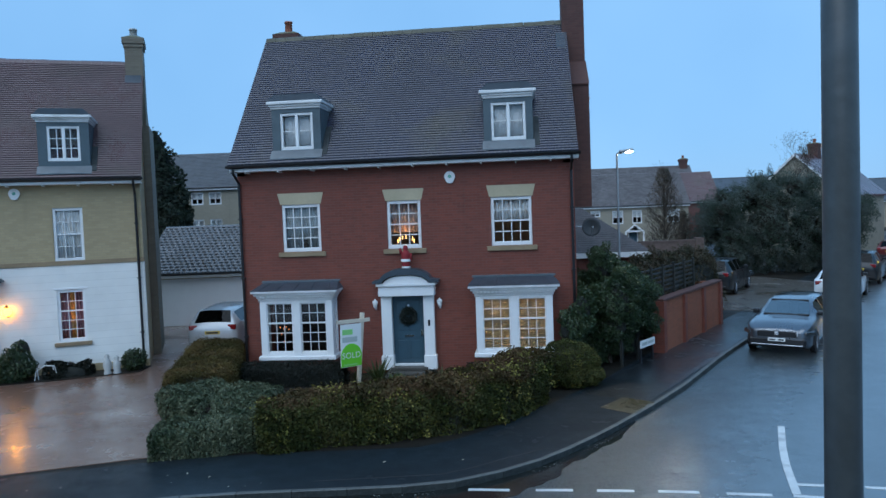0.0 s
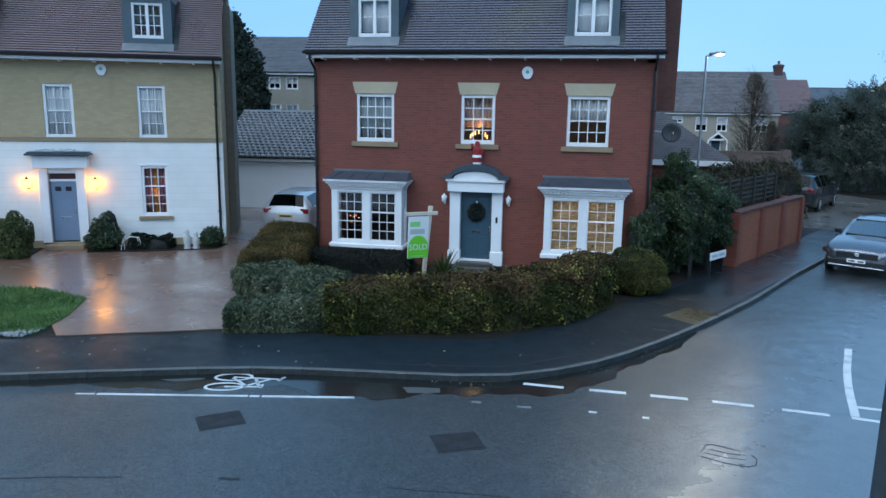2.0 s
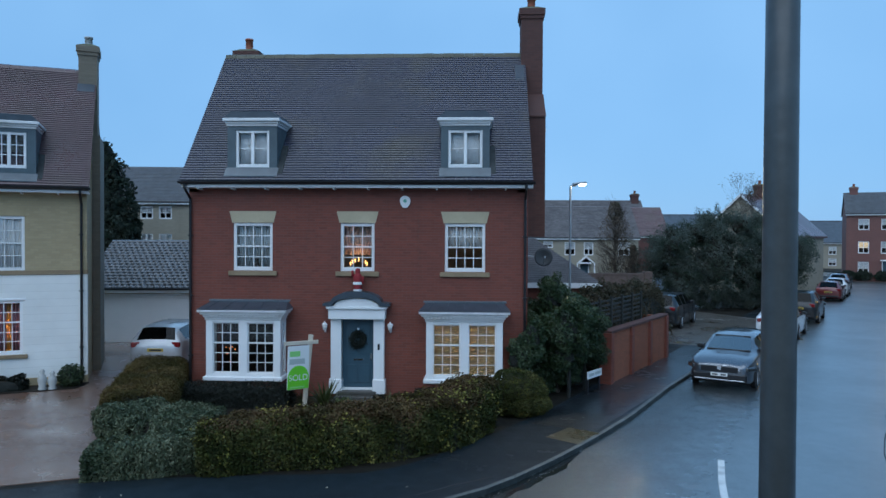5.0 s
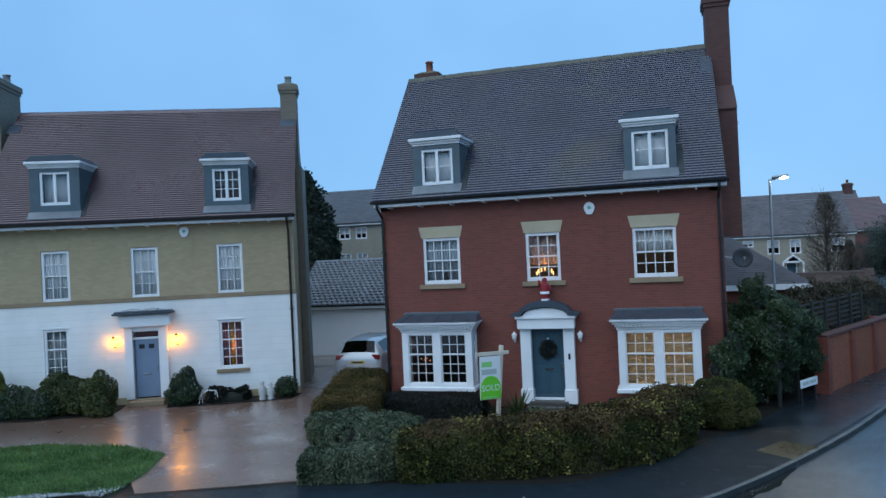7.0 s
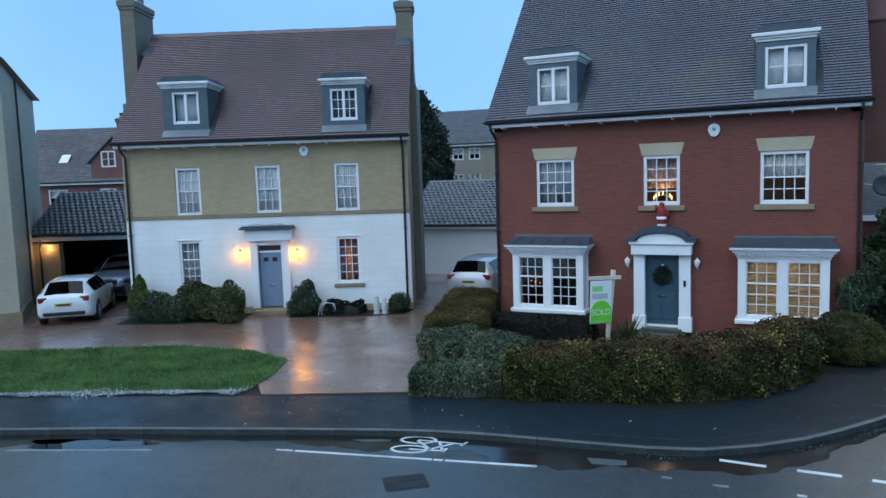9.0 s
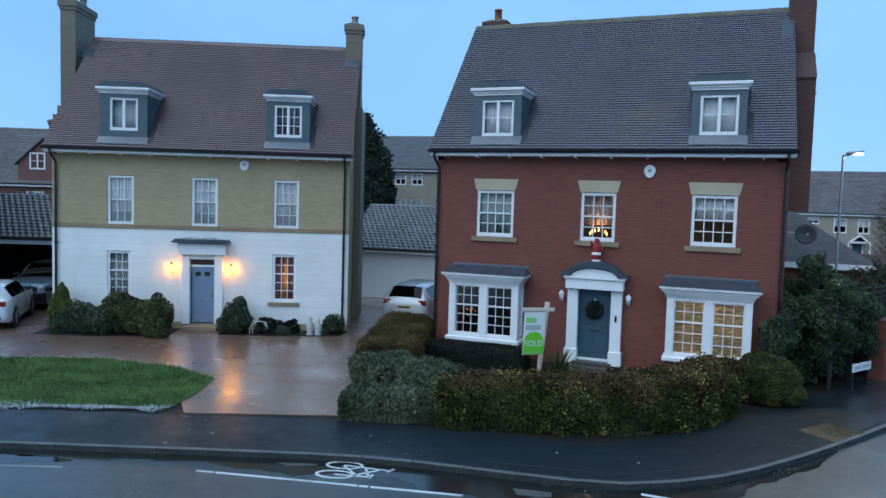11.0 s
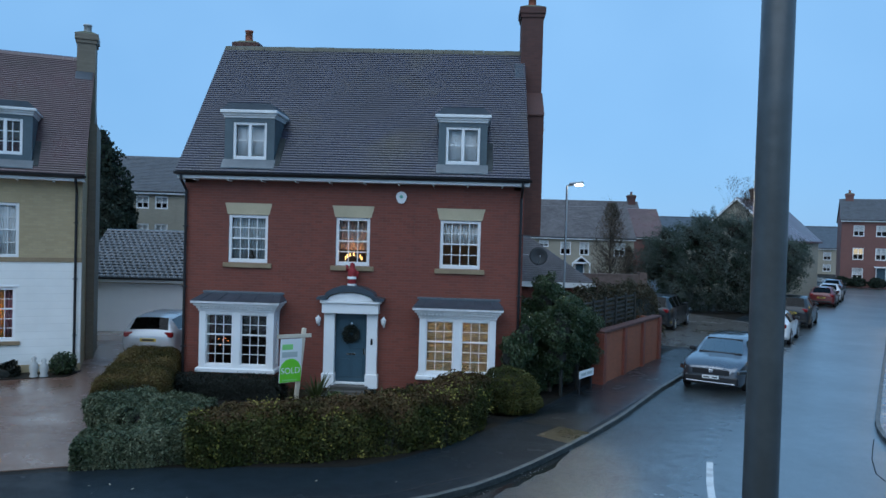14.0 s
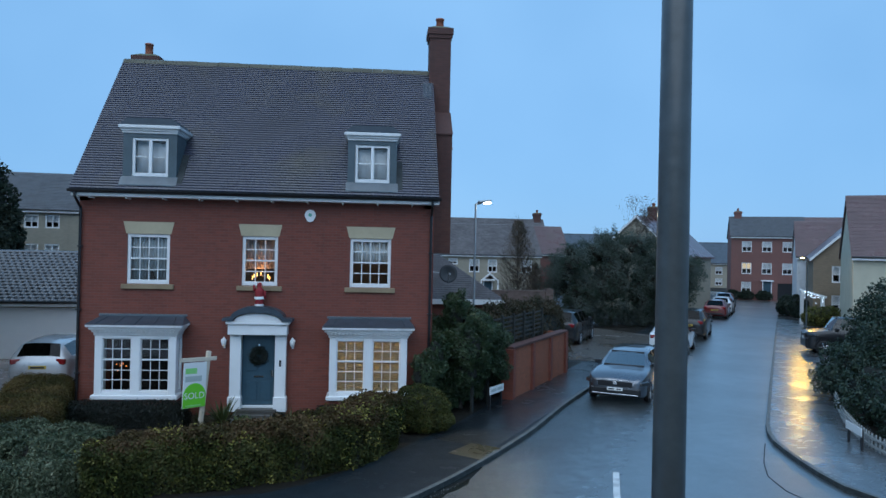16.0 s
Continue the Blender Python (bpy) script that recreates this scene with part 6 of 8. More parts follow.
BLADE = leaf_mat("grass_blade", [(0.12, 0.16, 0.05), (0.135, 0.235, 0.065), (0.18, 0.30, 0.085), (0.27, 0.34, 0.12)], 0.45, 0.3, 0.35)
TWIGGY = leaf_mat("brown_wisps", [(0.14, 0.112, 0.092), (0.19, 0.155, 0.13)], 0.85, 0.05)

BRONZE_LEAF = leaf_mat("bronze_hedge_leaf", [(0.07, 0.045, 0.024), (0.12, 0.074, 0.04), (0.085, 0.07, 0.03), (0.19, 0.125, 0.055)], 0.6, 0.12)
TIP_LEAF = leaf_mat("young_hedge_leaf", [(0.10, 0.10, 0.03), (0.17, 0.15, 0.045), (0.28, 0.25, 0.06), (0.38, 0.33, 0.085)], 0.55, 0.15)
hedge("hedge", [(-5.35, 13.35), (-4.2, 13.72), (-2.9, 14.12), (-1.7, 14.62), (-0.72, 15.4), (-0.15, 16.4), (0.08, 17.45)], 1.15, 1.12, 100000, 0.028, HEDGE_LEAF, CORE_SHADE,
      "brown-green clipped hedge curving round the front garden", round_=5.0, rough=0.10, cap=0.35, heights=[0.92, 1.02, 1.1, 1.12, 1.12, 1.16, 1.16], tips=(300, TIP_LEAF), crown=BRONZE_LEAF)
hedge("variegated_shrub", [(-7.3, 12.95), (-6.3, 13.2), (-5.2, 13.6)], 1.1, 0.68, 34000, 0.025, VARI_LEAF, CORE_SHADE, "pale variegated low shrubs at the driveway corner", round_=5.0, rough=0.09, category="shrub", heights=[0.55, 0.66, 0.8], cap=0.3)
hedge("variegated_shrub", [(-7.75, 15.75), (-7.3, 15.0), (-6.5, 14.45), (-5.3, 14.55)], 1.6, 0.9, 56000, 0.025, VARI_LEAF, CORE_SHADE, "pale variegated shrubs clipped behind the driveway corner", round_=6.0, rough=0.09, category="shrub", heights=[0.78, 0.84, 0.86, 0.86], cap=0.3)
hedge("hedge", [(-7.85, 16.1), (-8.2, 17.3), (-8.65, 18.9), (-9.2, 20.6)], 1.7, 1.0, 80000, 0.018, BROWN_LEAF, CORE_SHADE, "flat-topped clipped brown hedge beside the driveway", round_=5.0, rough=0.07, heights=[0.88, 0.95, 1.0, 1.02], cap=0.3)
hedge("low_hedge", [(-8.0, 18.75), (-6.6, 18.72), (-4.75, 18.75)], 0.8, 0.6, 12000, 0.022, DARK_LEAF, DEEP_CORE_SHADE, "dark clipped low hedge under the bay window", round_=5, rough=0.03)
hedge("low_hedge", [(-1.6, 18.75), (-0.3, 18.72), (1.1, 18.75)], 0.7, 0.5, 6000, 0.022, DARK_LEAF, DEEP_CORE_SHADE, "dark clipped low hedge under the lit bay", round_=5, rough=0.03)
bush("bush", (1.12, 18.4, 0.1), [(0, 0, 0.56, 0.78, 0.75, 0.60), (0.05, -0.1, 0.3, 0.8, 0.7, 0.4)], 30000, 0.022, HEDGE_LEAF, CORE_SHADE, "rounded clipped brown-green bush", rough=0.05, depth=0.05)
bush("evergreen_shrub", (2.42, 21.0, 0.1), [(0.0, 0.25, 1.5, 1.15, 0.95, 1.2), (-0.8, -0.2, 0.85, 0.85, 0.7, 0.9), (0.75, 0.55, 1.5, 0.7, 0.6, 0.9), (0.3, 0.1, 2.2, 0.75, 0.75, 0.85), (-0.4, 0.0, 1.7, 0.7, 0.7, 0.8), (0.12, -0.98, 1.95, 0.6, 0.42, 0.8), (0.1, -0.75, 1.2, 0.5, 0.4, 0.45), (0.0, 0.3, 0.6, 0.75, 0.6, 0.6), (-1.15, 0.0, 1.2, 0.6, 0.6, 0.75), (-1.0, -0.35, 0.6, 0.75, 0.55, 0.6), (-0.75, 0.1, 2.05, 0.5, 0.5, 0.62), (-0.25, -0.3, 2.75, 0.45, 0.4, 0.55), (-0.15, -0.35, 3.15, 0.24, 0.22, 0.32), (0.4, -0.2, 2.6, 0.4, 0.4, 0.4), (-1.2, -1.36, 1.2, 0.42, 0.28, 0.6), (-1.15, -1.36, 0.6, 0.45, 0.28, 0.5), (-0.85, -1.3, 1.75, 0.4, 0.28, 0.6)], 135000, 0.029, LAUREL_LEAF, DEEP_CORE_SHADE,
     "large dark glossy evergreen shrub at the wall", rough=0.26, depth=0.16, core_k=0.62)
# spiky plants beside the door
for x, y, s in ((-3.92, 18.6, 1.35), (-4.55, 18.9, 0.8), (-2.2, 18.7, 0.8), (-3.2, 18.3, 0.7), (-2.75, 18.1, 0.7), (-1.8, 17.9, 0.6)):
    g = Geo()
    for k in range(60):
        a, t = random.uniform(0, 6.283), random.uniform(0.25, 1.25)
        d = Vector((math.cos(a) * math.sin(t), math.sin(a) * math.sin(t), math.cos(t)))
        L_ = s * random.uniform(0.45, 0.72)
        side = d.cross(Vector((0, 0, 1))).normalized() * 0.022 * s
        tip = d * L_ + Vector((0, 0, -0.12 * L_ * t))
        g.add([tuple(-side), tuple(side), tuple(d * L_ * 0.55 + side * 0.8), tuple(d * L_ * 0.55 - side * 0.8)], [(0, 1, 2, 3)])
        g.add([tuple(d * L_ * 0.55 - side * 0.8), tuple(d * L_ * 0.55 + side * 0.8), tuple(tip)], [(0, 1, 2)])
    solid("spiky_plant", g, BUSH_LEAF if s > 0.7 else VARI_LEAF, "spiky green plant beside the front path", "plant", pose(x, y, 0.1), "front garden plants")
for k, (x, y, r) in enumerate(((-3.2, 17.2, 0.3), (-2.4, 17.6, 0.28), (-1.3, 17.0, 0.3))):
    bush("garden_plant", (x, y, 0.1), [(0, 0, 0.25, r, r, 0.33)], 900, 0.05, DARK_LEAF if k % 2 else BUSH_LEAF, CORE_SHADE, "small leafy plant in the front garden", "plant", 0.1, 0.1, False)

# beds at the buff house
def at_left(u, v, z=0.1):
    return (LEFT @ Vector((u, v, z)))[:]


bush("conifer", at_left(0.75, -0.55), [(0, 0, 0.55, 0.42, 0.4, 0.62), (0, 0, 1.05, 0.26, 0.26, 0.45), (0, 0, 1.35, 0.13, 0.13, 0.25)], 6000, 0.03, LIME_LEAF, CORE_SHADE, "lime-green pointed dwarf conifer", rough=0.04, depth=0.05)
bush("bush", at_left(1.6, -0.85), [(0, 0, 0.4, 0.9, 0.5, 0.55), (-0.5, -0.2, 0.3, 0.65, 0.45, 0.42), (0.6, 0.0, 0.45, 0.6, 0.45, 0.5)], 12000, 0.032, LAUREL_LEAF, DEEP_CORE_SHADE, "dark low bush against the white wall", rough=0.14)
bush("bush", at_left(3.15, -0.9), [(-0.5, 0, 0.5, 0.75, 0.55, 0.62), (0.35, 0.0, 0.6, 0.75, 0.55, 0.62), (0.8, 0.05, 0.75, 0.3, 0.3, 0.55), (-1.05, 0.0, 0.4, 0.6, 0.5, 0.5), (0.0, -0.1, 0.8, 0.6, 0.45, 0.46), (0.95, -0.05, 0.5, 0.5, 0.5, 0.6), (-0.6, -0.1, 0.75, 0.55, 0.45, 0.42)], 30000, 0.034, BUSH_LEAF, CORE_SHADE, "uneven olive-green bush beside the door", rough=0.16, depth=0.06)
bush("bush", at_left(6.35, -0.55), [(0, 0, 0.45, 0.5, 0.45, 0.5), (0.12, 0, 0.95, 0.28, 0.28, 0.36), (-0.2, -0.1, 0.35, 0.4, 0.4, 0.38)], 11000, 0.03, LAUREL_LEAF, DEEP_CORE_SHADE, "dark upright shrub beside the door", rough=0.15)
hedge("flower_bed_plants", [at_left(7.0, -0.45)[:2], at_left(8.3, -0.45)[:2]], 0.7, 0.42, 3500, 0.04, DARK_LEAF, DEEP_CORE_SHADE, "dark straggly bedding plants under the window", round_=2.2, rough=0.15, category="plants")
bush("bush", at_left(9.45, -0.4), [(0, 0, 0.3, 0.42, 0.36, 0.36)], 2500, 0.035, LAUREL_LEAF, DEEP_CORE_SHADE, "small dark evergreen at the house corner", rough=0.1)
for u, h in ((8.72, 0.62), (8.98, 0.55)):
    s = Geo().turned([(0, 0), (0.11, 0), (0.12, 0.06), (0.09, 0.12), (0.13, 0.3 * h / 0.6), (0.10, 0.42 * h / 0.6), (0.05, 0.46 * h / 0.6), (0.075, 0.54 * h / 0.6), (0.04, 0.6 * h / 0.6), (0, 0.62 * h / 0.6)], 12)
    solid("garden_statue", s, surf("white_stone", (0.40, 0.41, 0.40), 0.7, 0.15) if "white_stone" not in bpy.data.materials else bpy.data.materials["white_stone"], "small pale stone garden statue by the wall", "statue", pose(*at_left(u, -0.75)), "garden statues", smooth=True)
g = Geo().path([(0, 0, 0), (0.06, 0, 0.3), (0.3, 0, 0.45), (0.55, 0, 0.42), (0.62, 0, 0.0)], 0.012, 6).path([(0.1, 0.1, 0), (0.08, 0.05, 0.36), (-0.1, 0, 0.62), (-0.16, 0, 0.9)], 0.013, 6).path([(0.5, 0.1, 0), (0.5, 0.05, 0.42)], 0.016, 6)
solid("wire_ornament", g, WHITE, "white wire garden ornament in the bed", "ornament", pose(*at_left(6.75, -0.75), 0, 0, 24))
solid("garden_bed", Geo().slab([at_left(u, v)[:2] for u, v in ((0.3, -0.02), (0.2, -1.3), (2.0, -1.6), (4.3, -1.35), (4.35, -0.02))], 0.05, 0.135), SOIL, "dark soil bed along the white wall", "bed", kind="structure")
solid("garden_bed_right", Geo().slab([at_left(u, v)[:2] for u, v in ((5.8, -0.02), (5.8, -0.9), (7.5, -1.0), (9.6, -0.85), (9.9, -0.02))], 0.05, 0.135), SOIL, "dark soil bed along the white wall", "bed", kind="structure")

# lawn blades
def in_poly(P, poly):
    inside = np.zeros(len(P), bool)
    for (x0, y0), (x1, y1) in zip(poly, poly[1:] + poly[:1]):
        hit = ((y0 > P[:, 1]) != (y1 > P[:, 1])) & (P[:, 0] < (x1 - x0) * (P[:, 1] - y0) / (y1 - y0 + 1e-12) + x0)
        inside ^= hit
    return inside


LAWN = [(-24, 6.1), (-20, 7.75), (-14, 10.2), (-10.7, 11.55), (-10.95, 12.8), (-11.5, 14.1), (-13.0, 14.6), (-15.5, 14.4), (-20, 12.2), (-24, 11.2)]
P = np.stack([rng.uniform(-24, -10.5, 90000), rng.uniform(6, 14.7, 90000)], 1)
P = P[in_poly(P, LAWN)]
n = len(P)
h, a = rng.uniform(0.03, 0.085, n), rng.uniform(0, 6.283, n)
dx, dy = np.cos(a) * 0.009, np.sin(a) * 0.009
lx, ly = rng.normal(0, 0.03, n), rng.normal(0, 0.03, n)
V = np.stack([np.stack([P[:, 0] - dx, P[:, 1] - dy, np.full(n, 0.128)], 1), np.stack([P[:, 0] + dx, P[:, 1] + dy, np.full(n, 0.128)], 1),
              np.stack([P[:, 0] + dx * 0.3 + lx, P[:, 1] + dy * 0.3 + ly, 0.128 + h], 1), np.stack([P[:, 0] - dx * 0.3 + lx, P[:, 1] - dy * 0.3 + ly, 0.128 + h], 1)], 1).reshape(-1, 3)
tagged(part("grass", arr_mesh("grass", V, np.arange(4 * n).reshape(-1, 4), BLADE), None), "short wet green grass blades", "grass", kind="stuff")

# pale flecks added for the slushy wet strip along the lawn
P = []
for p in resample(LAWN[0:4], 0.02):
    wide = 0.10 + 0.06 * math.sin(1.7 * p.x) + 0.05 * math.sin(4.1 * p.x + 1.0)
    for _ in range(16):
        P.append((p.x + random.gauss(0, 0.03), p.y - 0.05 + random.gauss(0.0, wide), 0.125 + random.uniform(0, 0.03)))
P = np.array(P)
tagged(part("edging_flecks", leaf_cloud("edging_flecks", P, np.tile([0, 0, 1.0], (len(P), 1)), 0.017, surf("pale_slush_flecks", (0.42, 0.44, 0.44), 0.4, 0.3, 3, 40, 0.3), 0.5, 0.8), None), "pale flecks added for slushy water along the lawn edge", "gravel", kind="stuff")
# puddles
WATER = surf("standing_water", (0.012, 0.014, 0.016), 0.03, 0.1, 2, 20, 0.0, 0.0, 0.5)
for x, y, a, b, r in ((-11.5, 8.2, 1.15, 0.27, 22), (-14.6, 6.9, 0.9, 0.2, 22)):
    c_, s_ = math.cos(radians(r)), math.sin(radians(r))
    out_ = []
    for t in np.linspace(0, 2 * math.pi, 28, endpoint=False):
        k = 1 + 0.16 * math.sin(3 * t + x) + 0.1 * math.sin(5 * t + y)
        px, py = a * k * math.cos(t), b * k * math.sin(t)
        out_.append((x + px * c_ - py * s_, y + px * s_ + py * c_))
    solid("puddle", Geo().slab(out_, 0.0003, 0.0035), WATER, "shallow rain puddle by the kerb", "puddle", group="puddles")

# litter: fallen leaves on the footway
P = []
for k in range(16):
    t = random.random()
    q = resample(KERB_L[5:16], 0.2)
    p = random.choice(q)
    P.append((p.x + random.uniform(-1.2, 0.1), p.y + random.uniform(0.2, 1.4), 0.118))
P = np.array(P)
tagged(part("fallen_leaves", leaf_cloud("fallen_leaves", P, np.tile([0, 0, 1.0], (len(P), 1)), 0.035, surf("pale_litter", (0.30, 0.28, 0.22), 0.6), 0.15), None), "scattered pale fallen leaves on the footway", "leaves", kind="stuff")

P = []
for p in resample(KERB_L[11:20], 0.03):
    k_ = 1.0 + math.sin(2.3 * p.x) + 0.8 * math.sin(6.1 * p.x)
    for _ in range(int(max(0, 0.55 * k_ + random.random() - 0.3))):
        P.append((p.x + 0.09 + random.gauss(0, 0.05), p.y - 0.09 + random.gauss(0, 0.05), 0.008 + random.uniform(0, 0.01)))
P = np.array(P)
tagged(part("gutter_debris", leaf_cloud("gutter_debris", P, np.tile([0, 0, 1.0], (len(P), 1)), 0.013, SILT, 0.4, 0.7), None), "pale leaf debris and silt washed along the gutter", "debris", kind="stuff")

# ---- estate agent's board ----
sg = thing("sold_board", "white and green sold board on a timber post", "sign", pose(-4.50, 18.72, 0.1, 0, 6.0, 43))
part("post", Geo().box(-0.05, 0.05, -0.05, 0.05, 0, 1.9, 0.008), TIMBER, sg)
sag = Matrix.Translation((0, 0, 1.7)) @ Matrix.Rotation(radians(-4.5), 4, "Y") @ Matrix.Translation((0, 0, -1.7))
part("arm", Geo().box(-0.80, 0.2, -0.09, -0.05, 1.66, 1.76, 0.006), TIMBER, sg).matrix_local = sag
bd = part("board", Geo().box(-0.70, -0.07, -0.085, -0.06, 0.5, 1.64, 0.004), PAPER, sg, "white board with green arc")
arc_ = [(-0.695, 0.51), (-0.075, 0.51), (-0.075, 0.86)] + [(-0.385 + 0.31 * math.cos(t), 0.80 + 0.32 * math.sin(t)) for t in np.linspace(0.15, math.pi - 0.15, 14)] + [(-0.695, 0.86)]
bd.matrix_local = sag
part("green_arc", Geo().prism(arc_, -0.089, -0.0855), GREEN, bd, "bright green printed arc")
part("print_bar", Geo().box(-0.65, -0.34, -0.089, -0.0855, 1.36, 1.50), PALEGREEN, bd)
part("print_bar", Geo().box(-0.65, -0.20, -0.089, -0.0855, 1.16, 1.30), GREYPRINT, bd)
part("print_bar", Geo().box(-0.62, -0.20, -0.092, -0.0895, 0.54, 0.58), PALEGREEN, bd)


def lettering(text, size, mat_, parent, m, name="lettering"):
    cu = bpy.data.curves.new(name, "FONT")
    cu.body, cu.size, cu.extrude = text, size, 0.001
    cu.align_x, cu.align_y = "CENTER", "CENTER"
    tmp = new(name, cu)
    bpy.context.view_layer.update()
    me = bpy.data.meshes.new_from_object(tmp.evaluated_get(bpy.context.evaluated_depsgraph_get()))
    bpy.data.objects.remove(tmp)
    me.materials.clear()
    me.materials.append(mat_)
    ob = new(name, me)
    ob.parent = parent
    ob.matrix_local = m
    return ob


lettering("SOLD", 0.225, PAPER, bd, pose(-0.385, -0.092, 0.80, 90, 0, 0))

# ---- street name plate ----
npz = thing("street_name_plate", "white street name plate on two dark posts", "sign", pose(3.45, 21.0, 0.1, 0, 0, 56))
part("post", Geo().box(-0.42, -0.36, -0.03, 0.03, 0, 0.62, 0.006), BLACK, npz)
part("post", Geo().box(0.36, 0.42, -0.03, 0.03, 0, 0.62, 0.006), BLACK, npz)
pl = part("plate", Geo().box(-0.48, 0.48, -0.05, -0.03, 0.45, 0.67, 0.006), PAPER, npz, "white plate with dark lettering bars")
for a, b in ((-0.38, -0.05), (0.02, 0.38)):
    part("letter_bar", Geo().box(a, b, -0.055, -0.0505, 0.52, 0.60), GREYPRINT, pl)

# ---- garden wall with piers and trellis ----
WALL = pose(4.2, 22.25, 0.05, 0, 0, 60.3)
gw = thing("garden_wall", "orange-red brick garden wall with piers and coping", "wall", WALL, kind="structure")
part("wall_panels", Geo().box(0, 6.2, 0.04, 0.26, 0, 1.62), ORANGE_BRICK, gw)
part("coping", Geo().box(-0.05, 6.25, -0.02, 0.32, 1.62, 1.70, 0.015), SOOTY, gw)
for s in (0.0, 2.0, 4.05, 6.1):
    part("pier", Geo().box(s - 0.13, s + 0.13, -0.045, 0.34, 0, 1.618), RED_BRICK, gw)
part("return_wall", Geo().box(6.02, 6.26, 0.3, 5.0, 0, 1.62), ORANGE_BRICK, gw)
tr = thing("trellis_fence", "dark slatted trellis fence behind the brick wall", "fence", WALL, kind="structure")
sl = Geo().box(-2.6, 4.2, 0.40, 0.425, 0, 0.055).mesh("slat")
sl.materials.append(FENCEWOOD)
for k in range(6):
    o = new("slat", sl)
    o.parent = tr
    o.location = (0, 0, 1.80 + k * 0.145)
for s in (-2.4, -1.2, 0.0, 1.05, 2.1, 3.15, 4.15):
    part("fence_post", Geo().box(s - 0.04, s + 0.04, 0.35, 0.43, 0, 2.66, 0.008), FENCEWOOD, tr)
hedge("climbing_shrub", [(2.7, 22.0), (3.4, 23.6), (4.9, 26.2), (6.6, 29.0), (7.6, 30.8)], 1.1, 2.6, 26000, 0.045, leaf_mat("rusty_leaf", [(0.09, 0.075, 0.054), (0.15, 0.112, 0.08), (0.085, 0.09, 0.06), (0.20, 0.145, 0.105)], 0.6, 0.2, 0.3), DEEP_CORE_SHADE, "straggly rust-brown climber over the trellis", round_=2.6, rough=0.3, category="shrub", heights=[2.3, 2.8, 2.75, 2.7, 2.6])

# ---- cars ----
TYRE = surf("tyre_rubber", (0.012, 0.012, 0.012), 0.75, 0.2, 4, 40, 0.2)
RIM = surf("alloy_rim", (0.45, 0.46, 0.48), 0.3, 0.1, 3, 30, 0.05, 0.8)
REDLENS = surf("red_lens", (0.20, 0.010, 0.012), 0.15, 0.1, 3, 30, 0, 0, 0.6, 0.5)
CLEARLENS = surf("smoked_headlamp", (0.05, 0.055, 0.06), 0.1, 0.2, 6, 30, 0.1, 0.3, 0.6, 1.0)


def car_paint(name, col, metal=0.3):
    return surf(name, col, 0.3, 0.06, 1.5, 60, 0.02, metal, 0.5, 1.0)


SHAPES = {
    "estate": dict(L=4.90, W=1.88, H=1.47, base=0.29, top=0.43, rear0=0.92, rear1=0.985, bon=1.0, belt=1.02, nose=0.78),
    "hatch": dict(L=4.25, W=1.79, H=1.44, base=0.26, top=0.43, rear0=0.86, rear1=0.975, bon=0.97, belt=1.00, nose=0.80),
    "suv": dict(L=4.60, W=1.88, H=1.68, base=0.25, top=0.40, rear0=0.88, rear1=0.975, bon=1.10, belt=1.14, nose=0.94),
    "jeep": dict(L=4.25, W=1.85, H=1.82, base=0.25, top=0.335, rear0=0.955, rear1=0.985, bon=1.13, belt=1.16, nose=1.02),
    "van": dict(L=5.1, W=1.95, H=1.95, base=0.14, top=0.30, rear0=0.965, rear1=0.985, bon=1.1, belt=1.2, nose=0.9),
}


